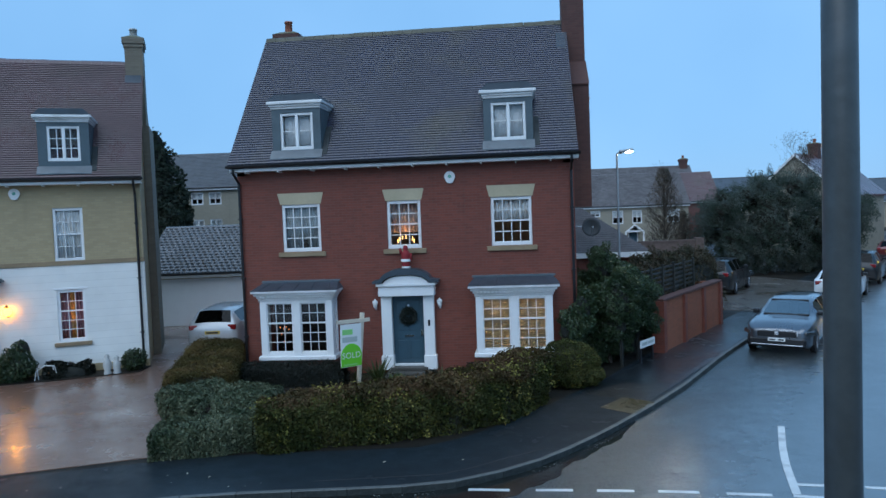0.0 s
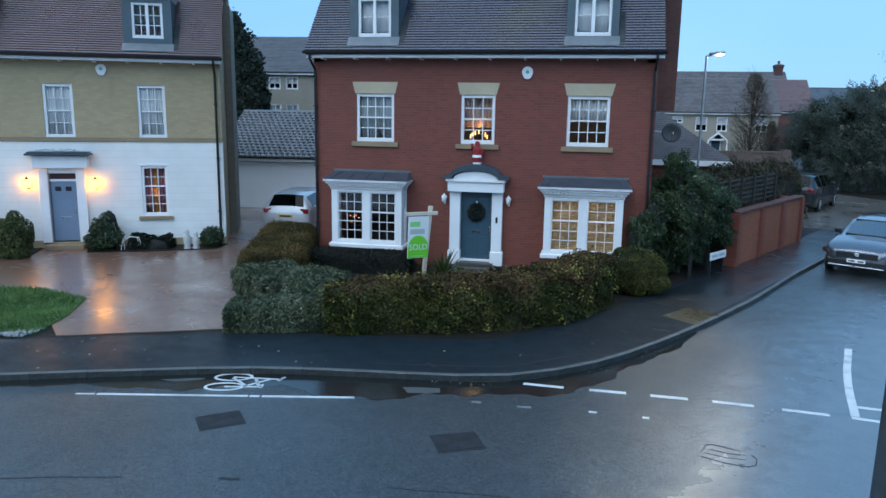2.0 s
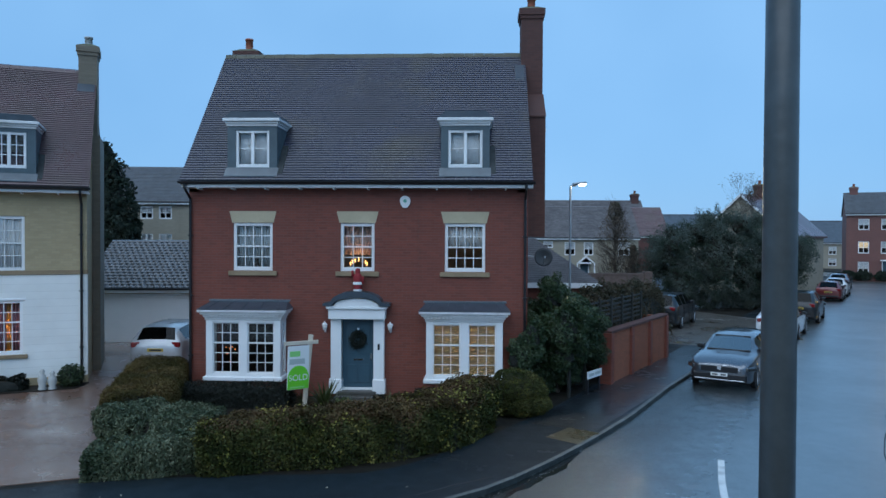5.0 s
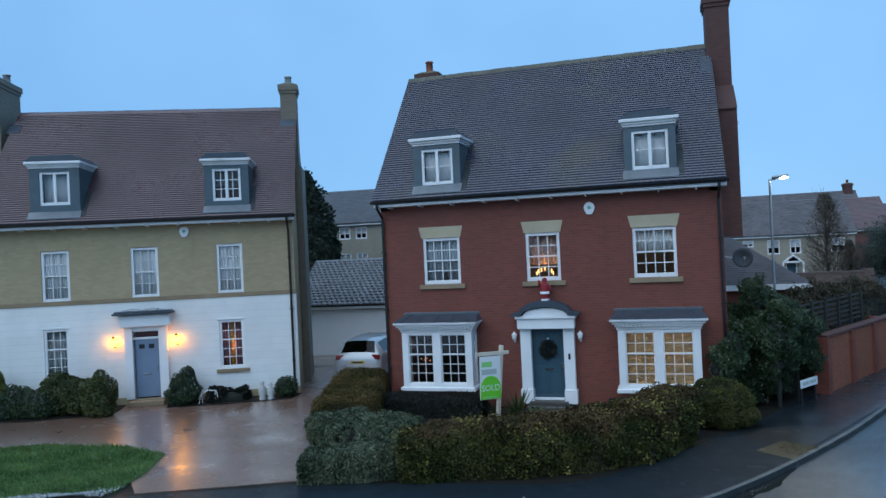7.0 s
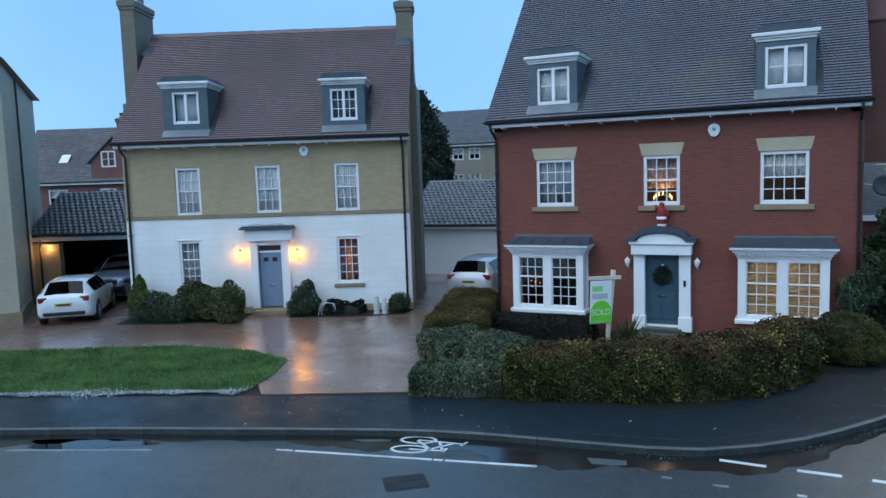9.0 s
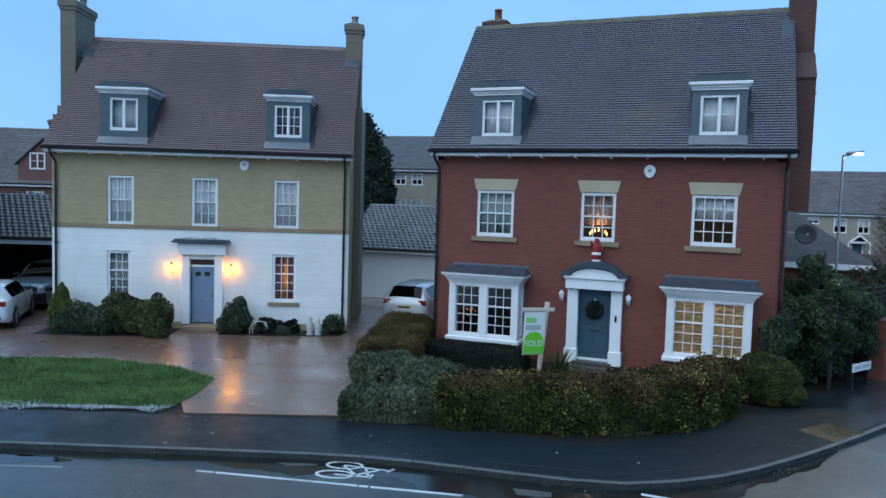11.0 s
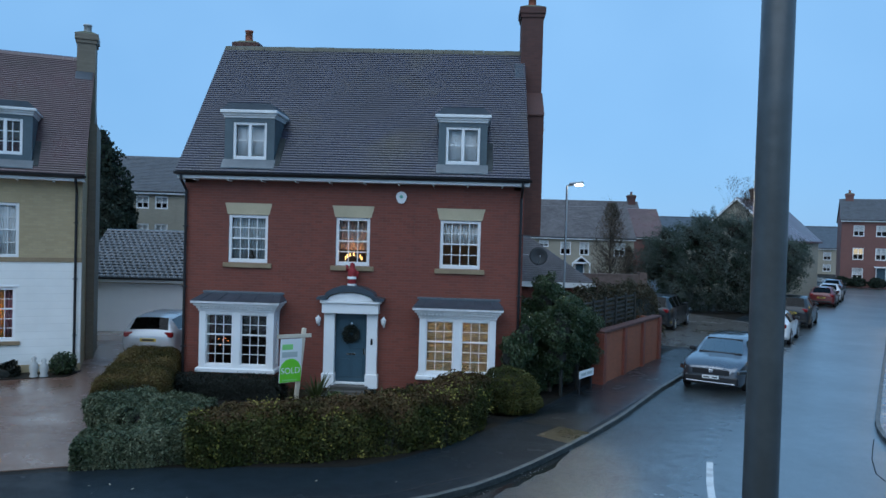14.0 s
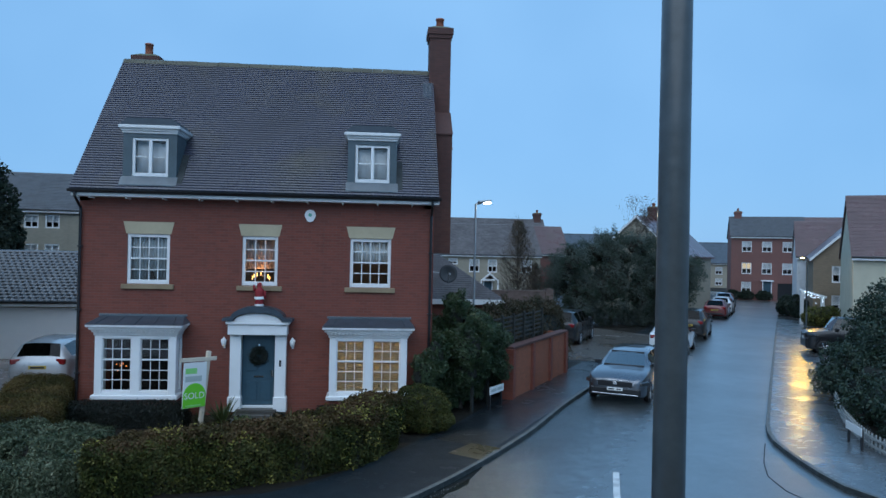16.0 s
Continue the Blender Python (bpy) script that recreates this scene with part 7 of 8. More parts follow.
def car(shape, x, y, heading, paint, label, rear_plate=PLATE_Y, rails=False, z=0.0, bump_mat=None, group="parked cars"):
    s = SHAPES[shape]
    L, W, H = s["L"], s["W"] / 2, s["H"]
    root = thing("car", label, "car", pose(x, y, z, 0, 0, heading), group)
    xs = sorted({0.0, 0.012, 0.03, 0.06, 0.10, 0.16, 0.22, s["base"], (s["base"] * 2 + s["top"]) / 3, (s["base"] + 2 * s["top"]) / 3, s["top"], 0.5, 0.54, 0.565, 0.62, 0.68, 0.71, 0.735, 0.80, s["rear0"], (s["rear0"] + s["rear1"]) / 2, s["rear1"], 0.988, 1.0})
    belt = lambda t: np.interp(t, [0, 0.02, 0.08, s["base"], 0.6, 0.93, 0.985, 1.0], [s["nose"] - 0.06, s["nose"], s["bon"] - 0.09, s["bon"], s["belt"], s["belt"] + 0.02, s["belt"] - 0.03, s["belt"] - 0.16])
    topz = lambda t: max(np.interp(t, [s["base"], s["top"], 0.55, 0.75, s["rear0"], s["rear1"]], [s["bon"] + 0.03, H - 0.045, H + 0.01, H + 0.005, H - 0.05, s["belt"] + 0.03]), belt(t) + 0.03) if s["base"] <= t <= s["rear1"] else belt(t) + 0.035
    wb = lambda t: W * np.interp(t, [0, 0.012, 0.03, 0.06, 0.12, 0.3, 0.8, 0.93, 0.985, 1.0], [0.70, 0.80, 0.88, 0.94, 0.985, 1.0, 1.0, 0.97, 0.90, 0.80])
    wt = lambda t: np.interp(t, [0, s["base"] - 0.02, s["base"], s["top"], 0.6, s["rear0"], s["rear1"], 1.0], [wb(0) - 0.10, W * 0.88, W * 0.84, W * 0.68, W * 0.69, W * 0.66, W * 0.78, W * 0.68])
    zb = lambda t: np.interp(t, [0, 0.06, 0.2, 0.85, 0.95, 1.0], [0.30, 0.20, 0.19, 0.19, 0.24, 0.36])
    rows = []
    for t in xs:
        X, b, tz, w, v, lo = L / 2 - t * L, belt(t), topz(t), wb(t), wt(t), zb(t)
        half = [(w * 0.93, lo), (w * 1.0, lo + 0.10), (w * 1.0, lo + 0.55 * (b - lo)), (w * 0.985, b - 0.07), (w * 0.95, b), (v + 0.015, tz - 0.06 if tz - b > 0.2 else b + 0.4 * (tz - b)), (v * 0.86, tz - 0.012), (v * 0.4, tz + 0.012)]
        rows.append([(X, p, q) for p, q in half] + [(X, -p, q) for p, q in half[::-1]])
    m = 16
    verts = [p for r in rows for p in r]
    cab = lambda t: topz(t) - belt(t) > 0.22
    groups = {"body": []}
    for i in range(len(xs) - 1):
        t0, t1 = xs[i], xs[i + 1]
        mid = (t0 + t1) / 2
        for j in range(m - 1):
            f = (i * m + j, (i + 1) * m + j, (i + 1) * m + j + 1, i * m + j + 1)
            key = "body"
            pillar = (0.54 <= mid <= 0.565) or (0.71 <= mid <= 0.735) or mid > s["rear0"] - 0.02 and shape == "hatch"
            if j in (4, 10) and cab(t0) and cab(t1) and s["top"] - 0.1 < mid < s["rear0"] + 0.02 and not pillar and not (shape == "van" and mid > 0.56):
                k = 0 if mid < 0.54 else (1 if mid < 0.71 else 2)
                key = f"side_window{k}{'l' if j == 4 else 'r'}"
            elif j in (4, 10) and pillar and cab(t0) and cab(t1) and mid < 0.75:
                key = f"pillar{int(mid * 100)}{'l' if j == 4 else 'r'}"
            elif j in (6, 7, 8) and s["base"] < mid < s["top"]:
                key = "windscreen"
            elif j in (6, 7, 8) and s["rear0"] < mid < s["rear1"] - 0.005:
                key = "rear_window"
            groups.setdefault(key, []).append(f)
    groups["body"] += [tuple(range(m))[::-1], tuple(range((len(xs) - 1) * m, len(xs) * m))]
    groups["body"] += [(i * m + 15, (i + 1) * m + 15, (i + 1) * m, i * m) for i in range(len(xs) - 1)]
    for key, fs in groups.items():
        used = sorted({v for f in fs for v in f})
        ix = {v: n for n, v in enumerate(used)}
        g = Geo()
        g.v = [verts[v] for v in used]
        g.f = [tuple(ix[v] for v in f) for f in fs]
        name = "side_window" if key.startswith("side") else "pillar" if key.startswith("pillar") else key
        part(name, g, paint if key == "body" else BLACK if name == "pillar" else (REARGLASS if key == "rear_window" else WINDSCREEN if key == "windscreen" else CARGLASS), root, smooth=True)
    inner = Geo().box(-L * 0.36, L * 0.16, -W * 0.62, W * 0.62, 0.45, s["belt"] - 0.08).box(-L * 0.12, -L * 0.05, -W * 0.55, -W * 0.12, 0.6, s["belt"] + 0.22, 0.05).box(-L * 0.12, -L * 0.05, W * 0.12, W * 0.55, 0.6, s["belt"] + 0.22, 0.05)
    part("cabin", inner, BLACK, root)
    # black scuttle under the windscreen and shade band over it
    sx, tx = L / 2 - s["base"] * L, L / 2 - s["top"] * L
    part("scuttle", Geo().box(sx - 0.10, sx + 0.05, -W * 0.70, W * 0.70, s["bon"] + 0.02, s["bon"] + 0.062, 0.012), BLACK, root)
    part("screen_trim", Geo().box(tx - 0.03, tx + 0.05, -W * 0.58, W * 0.58, H - 0.075, H - 0.036, 0.008), BLACK, root)
    dark = bump_mat or BLACK
    for xx in (L / 2 - 0.185 * L, L / 2 - 0.80 * L):
        for sy in (1, -1):
            part("wheel_arch", Geo().turned([(0, 0), (0.385, 0), (0.385, 0.03), (0, 0.03)], 22), dark, root).matrix_local = Matrix.Translation((xx, sy * (W - 0.012), 0.35)) @ Matrix.Rotation(radians(-90 * sy), 4, "X") @ Matrix.Translation((0, 0, -0.012))
            wh = part("wheel", Geo().turned([(0.0, 0.0), (0.12, 0.0), (0.12, 0.10), (0.0, 0.10)], 12), BLACK, root)
            wh.matrix_local = Matrix.Translation((xx, sy * (W - 0.16), 0.325)) @ Matrix.Rotation(radians(-90 * sy), 4, "X")
            part("tyre", Geo().turned([(0.22, 0.0), (0.31, 0.0), (0.325, 0.03), (0.325, 0.15), (0.31, 0.185), (0.235, 0.19), (0.22, 0.17), (0.22, 0.0)], 26), TYRE, wh, smooth=True)
            rim = Geo().turned([(0.20, 0.10), (0.225, 0.178), (0.238, 0.186), (0.238, 0.12)], 26).turned([(0.0, 0.165), (0.05, 0.165), (0.05, 0.12)], 12)
            for k in range(5):
                a = 2 * math.pi * k / 5
                c, d_ = math.cos(a), math.sin(a)
                rim.tube((0.03 * c, 0.03 * d_, 0.155), (0.225 * c, 0.225 * d_, 0.165), 0.028, 0.02, 5)
            part("rim", rim, RIM, wh)
    n = s["nose"]
    fx = L / 2
    gr = part("grille", Geo().box(fx - 0.10, fx + 0.014, -0.58, 0.58, n - 0.27, n - 0.03, 0.05), BLACK, root)
    part("chrome_surround", Geo().box(fx - 0.05, fx + 0.02, -0.46, 0.46, n - 0.036, n - 0.026, 0.005), CHROME, gr)
    part("badge", Geo().box(fx + 0.01, fx + 0.026, -0.06, 0.06, n - 0.17, n - 0.08, 0.015), CHROME, gr)
    # lower intake, enlarged in black to carry the bumper's dark reflection
    part("lower_grille_shade", Geo().box(fx - 0.20, fx + 0.010, -0.80, 0.80, 0.24, n - 0.262, 0.05), BLACK, root)
    part("bumper_strip", Geo().box(fx - 0.20, fx + 0.016, -0.72, 0.72, 0.29, 0.325, 0.008), CHROME, root, "bright lower bumper strip")
    for sy in (1, -1):
        hl = part("headlight", Geo().box(-0.36, 0.06, -0.20, 0.19, -0.08, 0.06, 0.03), CLEARLENS, root)
        part("light_strip", Geo().box(0.04, 0.0525, -0.11, 0.08, -0.010, 0.004, 0.003), PAPER, hl)
        hl.matrix_local = Matrix.Translation((fx - 0.20, sy * (W * 0.86 - 0.15), n - 0.12)) @ Matrix.Rotation(radians(-32 * sy), 4, "Z")
        tl = part("tail_light", Geo().box(-0.05, 0.16, -0.15, 0.15, -0.09, 0.09, 0.03), REDLENS, root)
        tl.matrix_local = Matrix.Translation((-L / 2 + 0.045, sy * (W * 0.80 - 0.10), s["belt"] - 0.13)) @ Matrix.Rotation(radians(14 * sy), 4, "Z")
        part("mirror", Geo().box(L / 2 - (s["base"] + 0.09) * L, L / 2 - (s["base"] + 0.05) * L, sy * (W - 0.10), sy * (W + 0.10), s["belt"] - 0.01, s["belt"] + 0.12, 0.03), BLACK, root)
        if rails:
            part("roof_rail", Geo().path([(L * 0.0, sy * W * 0.60, H - 0.05), (-L * 0.03, sy * W * 0.60, H - 0.012), (-L * 0.31, sy * W * 0.58, H - 0.045), (-L * 0.34, sy * W * 0.58, H - 0.09)], 0.014, 6), STEEL, root)
    pf = part("number_plate", Geo().box(fx - 0.02, fx + 0.03, -0.24, 0.24, n - 0.36, n - 0.265, 0.004), PAPER, root, "white front plate with dark bars")
    for a, b in ((-0.20, -0.03), (0.05, 0.20)):
        part("plate_bar", Geo().box(fx + 0.0295, fx + 0.0325, a, b, n - 0.332, n - 0.292), INK, pf)
    pr = part("number_plate", Geo().box(-fx - 0.018, -fx + 0.04, -0.26, 0.26, s["belt"] - 0.36, s["belt"] - 0.25, 0.004), rear_plate, root, "yellow rear plate with dark bars")
    part("plate_bar", Geo().box(-fx - 0.0205, -fx - 0.017, -0.20, 0.20, s["belt"] - 0.335, s["belt"] - 0.275), INK, pr)
    part("rear_bumper", Geo().box(-fx - 0.02, -fx + 0.16, -W * 0.74, W * 0.74, 0.34, 0.48, 0.04), dark, root)
    return root


SILVER = car_paint("silver_blue_metallic", (0.13, 0.145, 0.17), 0.75)
WHITEPAINT = car_paint("white_car_paint", (0.75, 0.76, 0.77), 0.0)
PALESILVER = car_paint("pale_silver_paint", (0.52, 0.54, 0.56), 0.25)
BLACKPAINT = surf("black_car_paint", (0.008, 0.009, 0.011), 0.3, 0.06, 1.5, 60, 0.02, 0, 0.4, 0.5)
REDPAINT = car_paint("red_car_paint", (0.13, 0.014, 0.014), 0.1)
BLUEGREY = car_paint("blue_grey_paint", (0.20, 0.25, 0.32), 0.3)
car("estate", 8.64, 24.3, -119.5, SILVER, "silver-blue estate car parked at the kerb", rails=True)
car("hatch", 14.6, 35.2, 60.5, WHITEPAINT, "white hatchback parked along the side road")
car("suv", 18.6, 42.1, 60.5, BLACKPAINT, "black off-roader parked along the side road")
car("hatch", 26.75, 56.2, 60.5, REDPAINT, "red hatchback parked along the side road")
car("hatch", 29.3, 60.6, 60.5, WHITEPAINT, "white hatchback parked farther along the road")
car("hatch", 33.2, 68.2, 60.5, BLUEGREY, "grey-blue hatchback parked near the road's end")
car("hatch", 25.1, 66.5, 60.5, WHITEPAINT, "white car on a far driveway", z=0.1)
car("jeep", 23.2, 34.1, 158, BLACKPAINT, "black boxy off-roader on a drive across the road", z=0.1)
car("suv", 10.1, 38.2, 62, BLACKPAINT, "black hatchback with red tail lights in the parking court", z=0.11, rear_plate=BLACK)
car("estate", -10.7, 25.7, 94, PALESILVER, "pale silver estate car in front of the garage", rails=True, z=0.11)
car("hatch", -22.95, 17.1, 130, WHITEPAINT, "white hatchback on the block-paved drive", z=0.11)
q = LEFT @ Vector((-2.35, 5.5, 0))
car("suv", q.x, q.y, -65.6, BLUEGREY, "blue-grey off-roader under the carport", z=0.11)

# ---- outbuildings and background houses ----


def far_window(root, u0, u1, z0, z1, y=0.0, cols=2, rows=2, lit=None):
    w = part("window", Geo().box(u0, u0 + 0.09, y - 0.02, y + 0.08, z0, z1).box(u1 - 0.09, u1, y - 0.02, y + 0.08, z0, z1).box(u0 + 0.09, u1 - 0.09, y - 0.018, y + 0.08, z1 - 0.09, z1).box(u0 + 0.09, u1 - 0.09, y - 0.018, y + 0.08, z0, z0 + 0.1), WHITE, root)
    b = Geo()
    for k in range(1, cols):
        x = u0 + (u1 - u0) * k / cols
        b.box(x - 0.035, x + 0.035, y - 0.005, y + 0.07, z0 + 0.1, z1 - 0.09)
    for k in range(1, rows):
        zz = z0 + (z1 - z0) * k / rows
        b.box(u0 + 0.09, u1 - 0.09, y + 0.0, y + 0.06, zz - 0.02, zz + 0.02)
    if b.v:
        part("muntin_grid", b, WHITE, w)
    p = part("pane", Geo().box(u0 + 0.05, u1 - 0.05, y + 0.03, y + 0.036, z0 + 0.05, z1 - 0.05), GLASS, w)
    p.visible_shadow = False
    part("blind", Geo().box(u0 + 0.05, u1 - 0.05, y + 0.14, y + 0.15, z0 + (z1 - z0) * 0.45, z1 - 0.05), CURTAIN if lit is None else lit, w)
    return w


def simple_house(m, u1, depth, eave, ridge, wall_mat, roof_mat, wins, label, doors=(), chim=(), gable_front=False, lit=(), name="house", chim_mat=None, z0=0.0, tiles=True, over=0.25, garages=(), wave=0.0, gauge=0.22):
    root = thing(name, label, "house", m)
    holes_ = [(a, b, c, d) for a, b, c, d in wins] + [(a, b, c, d) for a, b, c, d in doors] + [tuple(g_) for g_ in garages]
    part("wall", wall_mesh(0, u1, z0, eave, holes_), wall_mat, root)
    part("side_wall", Geo().box(0, 0.3, 0.3, depth, z0, eave), wall_mat, root)
    part("side_wall", Geo().box(u1 - 0.3, u1, 0.3, depth, z0, eave), wall_mat, root)
    part("back_wall", Geo().box(0.3, u1 - 0.3, depth - 0.3, depth, z0, eave), wall_mat, root)
    # near-black sheet stands in for the unlit rooms behind the windows
    part("inner_shade_sheet", Geo().box(0.3, u1 - 0.3, 1.2, 1.3, z0, eave), DARK, root)
    if gable_front:
        mid = u1 / 2
        for y in (0.0, depth - 0.3):
            part("gable", Geo().prism([(0, eave), (u1, eave), (mid, ridge - 0.1)], y, y + 0.3), wall_mat, root)
        for a, b in (((-over, eave - 0.1), (mid, ridge)), ((u1 + over, eave - 0.1), (mid, ridge))):
            g = Geo().add([(a[0], -over, a[1]), (b[0], -over, b[1]), (b[0], depth + over, b[1]), (a[0], depth + over, a[1]), (a[0], -over, a[1] - 0.14), (b[0], -over, b[1] - 0.14), (b[0], depth + over, b[1] - 0.14), (a[0], depth + over, a[1] - 0.14)],
                          [(0, 1, 2, 3), (7, 6, 5, 4), (0, 4, 5, 1), (1, 5, 6, 2), (2, 6, 7, 3), (3, 7, 4, 0)])
            part("roof", g, roof_mat, root)
            part("bargeboard", Geo().add([(a[0], -over - 0.03, a[1] + 0.01), (b[0], -over - 0.03, b[1] + 0.01), (b[0], -over - 0.03, b[1] - 0.2), (a[0], -over - 0.03, a[1] - 0.2), (a[0], -over, a[1] + 0.01), (b[0], -over, b[1] + 0.01), (b[0], -over, b[1] - 0.2), (a[0], -over, a[1] - 0.2)],
                                         [(0, 1, 2, 3), (7, 6, 5, 4), (0, 4, 5, 1), (3, 2, 6, 7), (0, 3, 7, 4), (1, 5, 6, 2)]), WHITE, root)
    else:
        ry = depth / 2
        r = part("roof", lean(-0.12, u1 + 0.12, -over, eave - 0.02, ry, ridge, 0.14), roof_mat, root)
        part("rear_slope", lean(-0.12, u1 + 0.12, depth + over, eave - 0.02, ry, ridge, 0.14), roof_mat, r)
        for a, b in ((0.0, 0.3), (u1 - 0.3, u1)):
            g = Geo()
            prof = [(0.0, eave), (depth, eave), (ry, ridge - 0.2)]
            g.v = [(a, y, z) for y, z in prof] + [(b, y, z) for y, z in prof]
            g.f = [(0, 1, 2), (5, 4, 3), (0, 3, 4, 1), (1, 4, 5, 2), (2, 5, 3, 0)]
            part("gable", g, wall_mat, root)
        if tiles:
            t = part("roof_tiles", tile_slope(-0.14, u1 + 0.14, (-over - 0.03, eave - 0.03), (ry, ridge + 0.01), 0.24 if wave else gauge, 0.24 if wave else 0.3, roof_mat, 0.035 if wave else 0.025, 0.05, jitter=0.004, wave=wave), None, r)
            tagged(t, kind="stuff")
        part("ridge_cap", Geo().tube((-0.12, ry, ridge - 0.02), (u1 + 0.12, ry, ridge - 0.02), 0.11, 0.11, 8), roof_mat, r)
        part("fascia", Geo().box(-0.1, u1 + 0.1, -over - 0.02, -over + 0.02, eave - 0.22, eave - 0.03), WHITE, root)
        part("gutter", Geo().tube((-0.1, -over - 0.06, eave - 0.04), (u1 + 0.1, -over - 0.06, eave - 0.04), 0.06, 0.06, 8), BLACK, root)
    for k, (a, b, c, d) in enumerate(wins):
        far_window(root, a, b, c, d, 0.05, 2, 2, lit[k] if k < len(lit) else None)
    for a, b, c, d in doors:
        dd = part("door", Geo().box(a + 0.06, b - 0.06, 0.08, 0.14, c, d - 0.05, 0.01), TEAL, root)
        part("door_frame", Geo().box(a, a + 0.08, -0.02, 0.12, c, d).box(b - 0.08, b, -0.02, 0.12, c, d).box(a - 0.15, b + 0.15, -0.35, 0.05, d, d + 0.14), WHITE, dd)
    for a, b, c, d in garages:
        part("garage_door", Geo().box(a, b, 0.12, 0.18, c, d), BLACK, root)
    for a, b, y0, y1, za, zb_ in chim:
        chimney(root, a, b, y0, y1, za, zb_, chim_mat or wall_mat)
    return root


# garage behind the drive
GAR = pose(-16.25, 29.55, 0.1, 0, 0, 6)
ga = simple_house(GAR, 7.6, 6.4, 2.32, 4.2, BUFF_BRICK, PANTILE, [], "buff brick double garage with grey tiled roof", name="garage", wave=0.022)
dr = part("garage_door", wall_mesh(0.75, 5.6, 0.02, 2.05, [], -0.03, 0.02), DOORWHITE, ga, "white up-and-over garage door")
for k in range(1, 4):
    part("door_rib", Geo().box(0.8, 5.55, -0.036, -0.03, 0.02 + k * 0.5, 0.04 + k * 0.5), DOORWHITE, dr)
# buff house behind
simple_house(pose(-27.5, 50, 0, 0, 0, 6), 12.5, 8, 7.0, 9.7, HAZEBUFF, SLATE, [(3.9, 4.8, 5.75, 6.65), (5.2, 6.1, 5.75, 6.65), (3.9, 4.8, 3.7, 4.7), (5.2, 6.1, 3.7, 4.7), (8.0, 9.0, 3.7, 4.7)], "distant buff brick house with slate roof", chim=[])
# carport
cp = thing("carport", "open carport with grey tiled roof", "carport", LEFT)
r = part("roof", lean(-6.1, 0.15, 4.75, 2.74, 7.6, 4.4, 0.12), PANTILE, cp)
part("rear_slope", lean(-6.1, 0.15, 10.45, 2.62, 7.6, 4.4, 0.12), PANTILE, r)
tagged(part("roof_tiles", tile_slope(-6.12, 0.17, (4.72, 2.73), (7.6, 4.4), 0.24, 0.24, PANTILE, 0.035, 0.05, wave=0.022), None, r), kind="stuff")
part("beam", Geo().box(-6.0, 0.1, 4.8, 4.98, 2.46, 2.64, 0.01), OFFWHITE, cp)
part("gutter", Geo().tube((-6.1, 4.68, 2.72), (0.1, 4.68, 2.72), 0.06, 0.06, 8), BLACK, cp)
# back wall, side wall and added lining are black to carry the carport's shade
part("back_wall", Geo().box(-6.0, 0.15, 9.9, 10.1, 0, 2.5), BLACK, cp)
part("brick_pier", Geo().box(-6.0, -4.9, 4.9, 5.2, 0, 2.35), BUFF_BRICK, cp)
part("side_wall", Geo().box(-6.0, -5.75, 5.2, 9.9, 0, 2.4), BLACK, cp)
part("shade_lining", Geo().box(-5.7, 0.1, 5.0, 9.85, 2.46, 2.5), BLACK, cp)
part("downpipe", Geo().tube((-5.6, 4.72, 0.1), (-5.6, 4.72, 2.55), 0.04, 0.04, 8), BLACK, cp)
cl = thing("carport_lamp", "warm lamp on the carport pier", "lamp", LEFT @ pose(-5.35, 4.85, 2.15))
part("bulb", Geo().turned([(0, -0.05), (0.04, 0), (0, 0.05)], 8), CANDLE, cl)
lamp = new("carport_light", bpy.data.lights.new("carport_light", "POINT"))
lamp.data.energy, lamp.data.shadow_soft_size, lamp.data.color = 9, 0.06, (1.0, 0.5, 0.15)
lamp.matrix_world = LEFT @ pose(-5.35, 4.78, 2.15)
# red house behind the carport
rb = simple_house(pose(-46.2, 30.7, 0, 0, 0, 24.4), 13.0, 7.5, 5.0, 8.6, HAZERED, FARTILE, [(2.4, 3.7, 3.5, 4.5), (5.8, 6.9, 3.5, 4.5)], "distant red brick house with gabled dormer", chim=[(5.6, 6.1, 3.5, 4.1, 7.6, 9.35)])
part("gable_bay", Geo().prism([(5.4, 4.9), (8.6, 4.9), (8.6, 6.3), (7.0, 7.75), (5.4, 6.3)], -0.1, 3.4), HAZERED, rb)
for a, b in (((5.2, 6.2), (7.0, 7.9)), ((8.8, 6.2), (7.0, 7.9))):
    part("gable_bay_roof", Geo().add([(a[0], -0.25, a[1]), (b[0], -0.25, b[1]), (b[0], 3.4, b[1]), (a[0], 3.4, a[1]), (a[0], -0.25, a[1] - 0.1), (b[0], -0.25, b[1] - 0.1), (b[0], 3.4, b[1] - 0.1), (a[0], 3.4, a[1] - 0.1)], [(0, 1, 2, 3), (7, 6, 5, 4), (0, 4, 5, 1), (2, 6, 7, 3), (1, 5, 6, 2), (3, 7, 4, 0)]), FARTILE, rb)
far_window(rb, 6.1, 7.05, 5.85, 6.9, -0.13)
part("skylight", lean(2.7, 3.3, 1.0, 6.19 + 0.1, 1.55, 6.71 + 0.1, 0.05), WHITE, rb, "pale roof window")
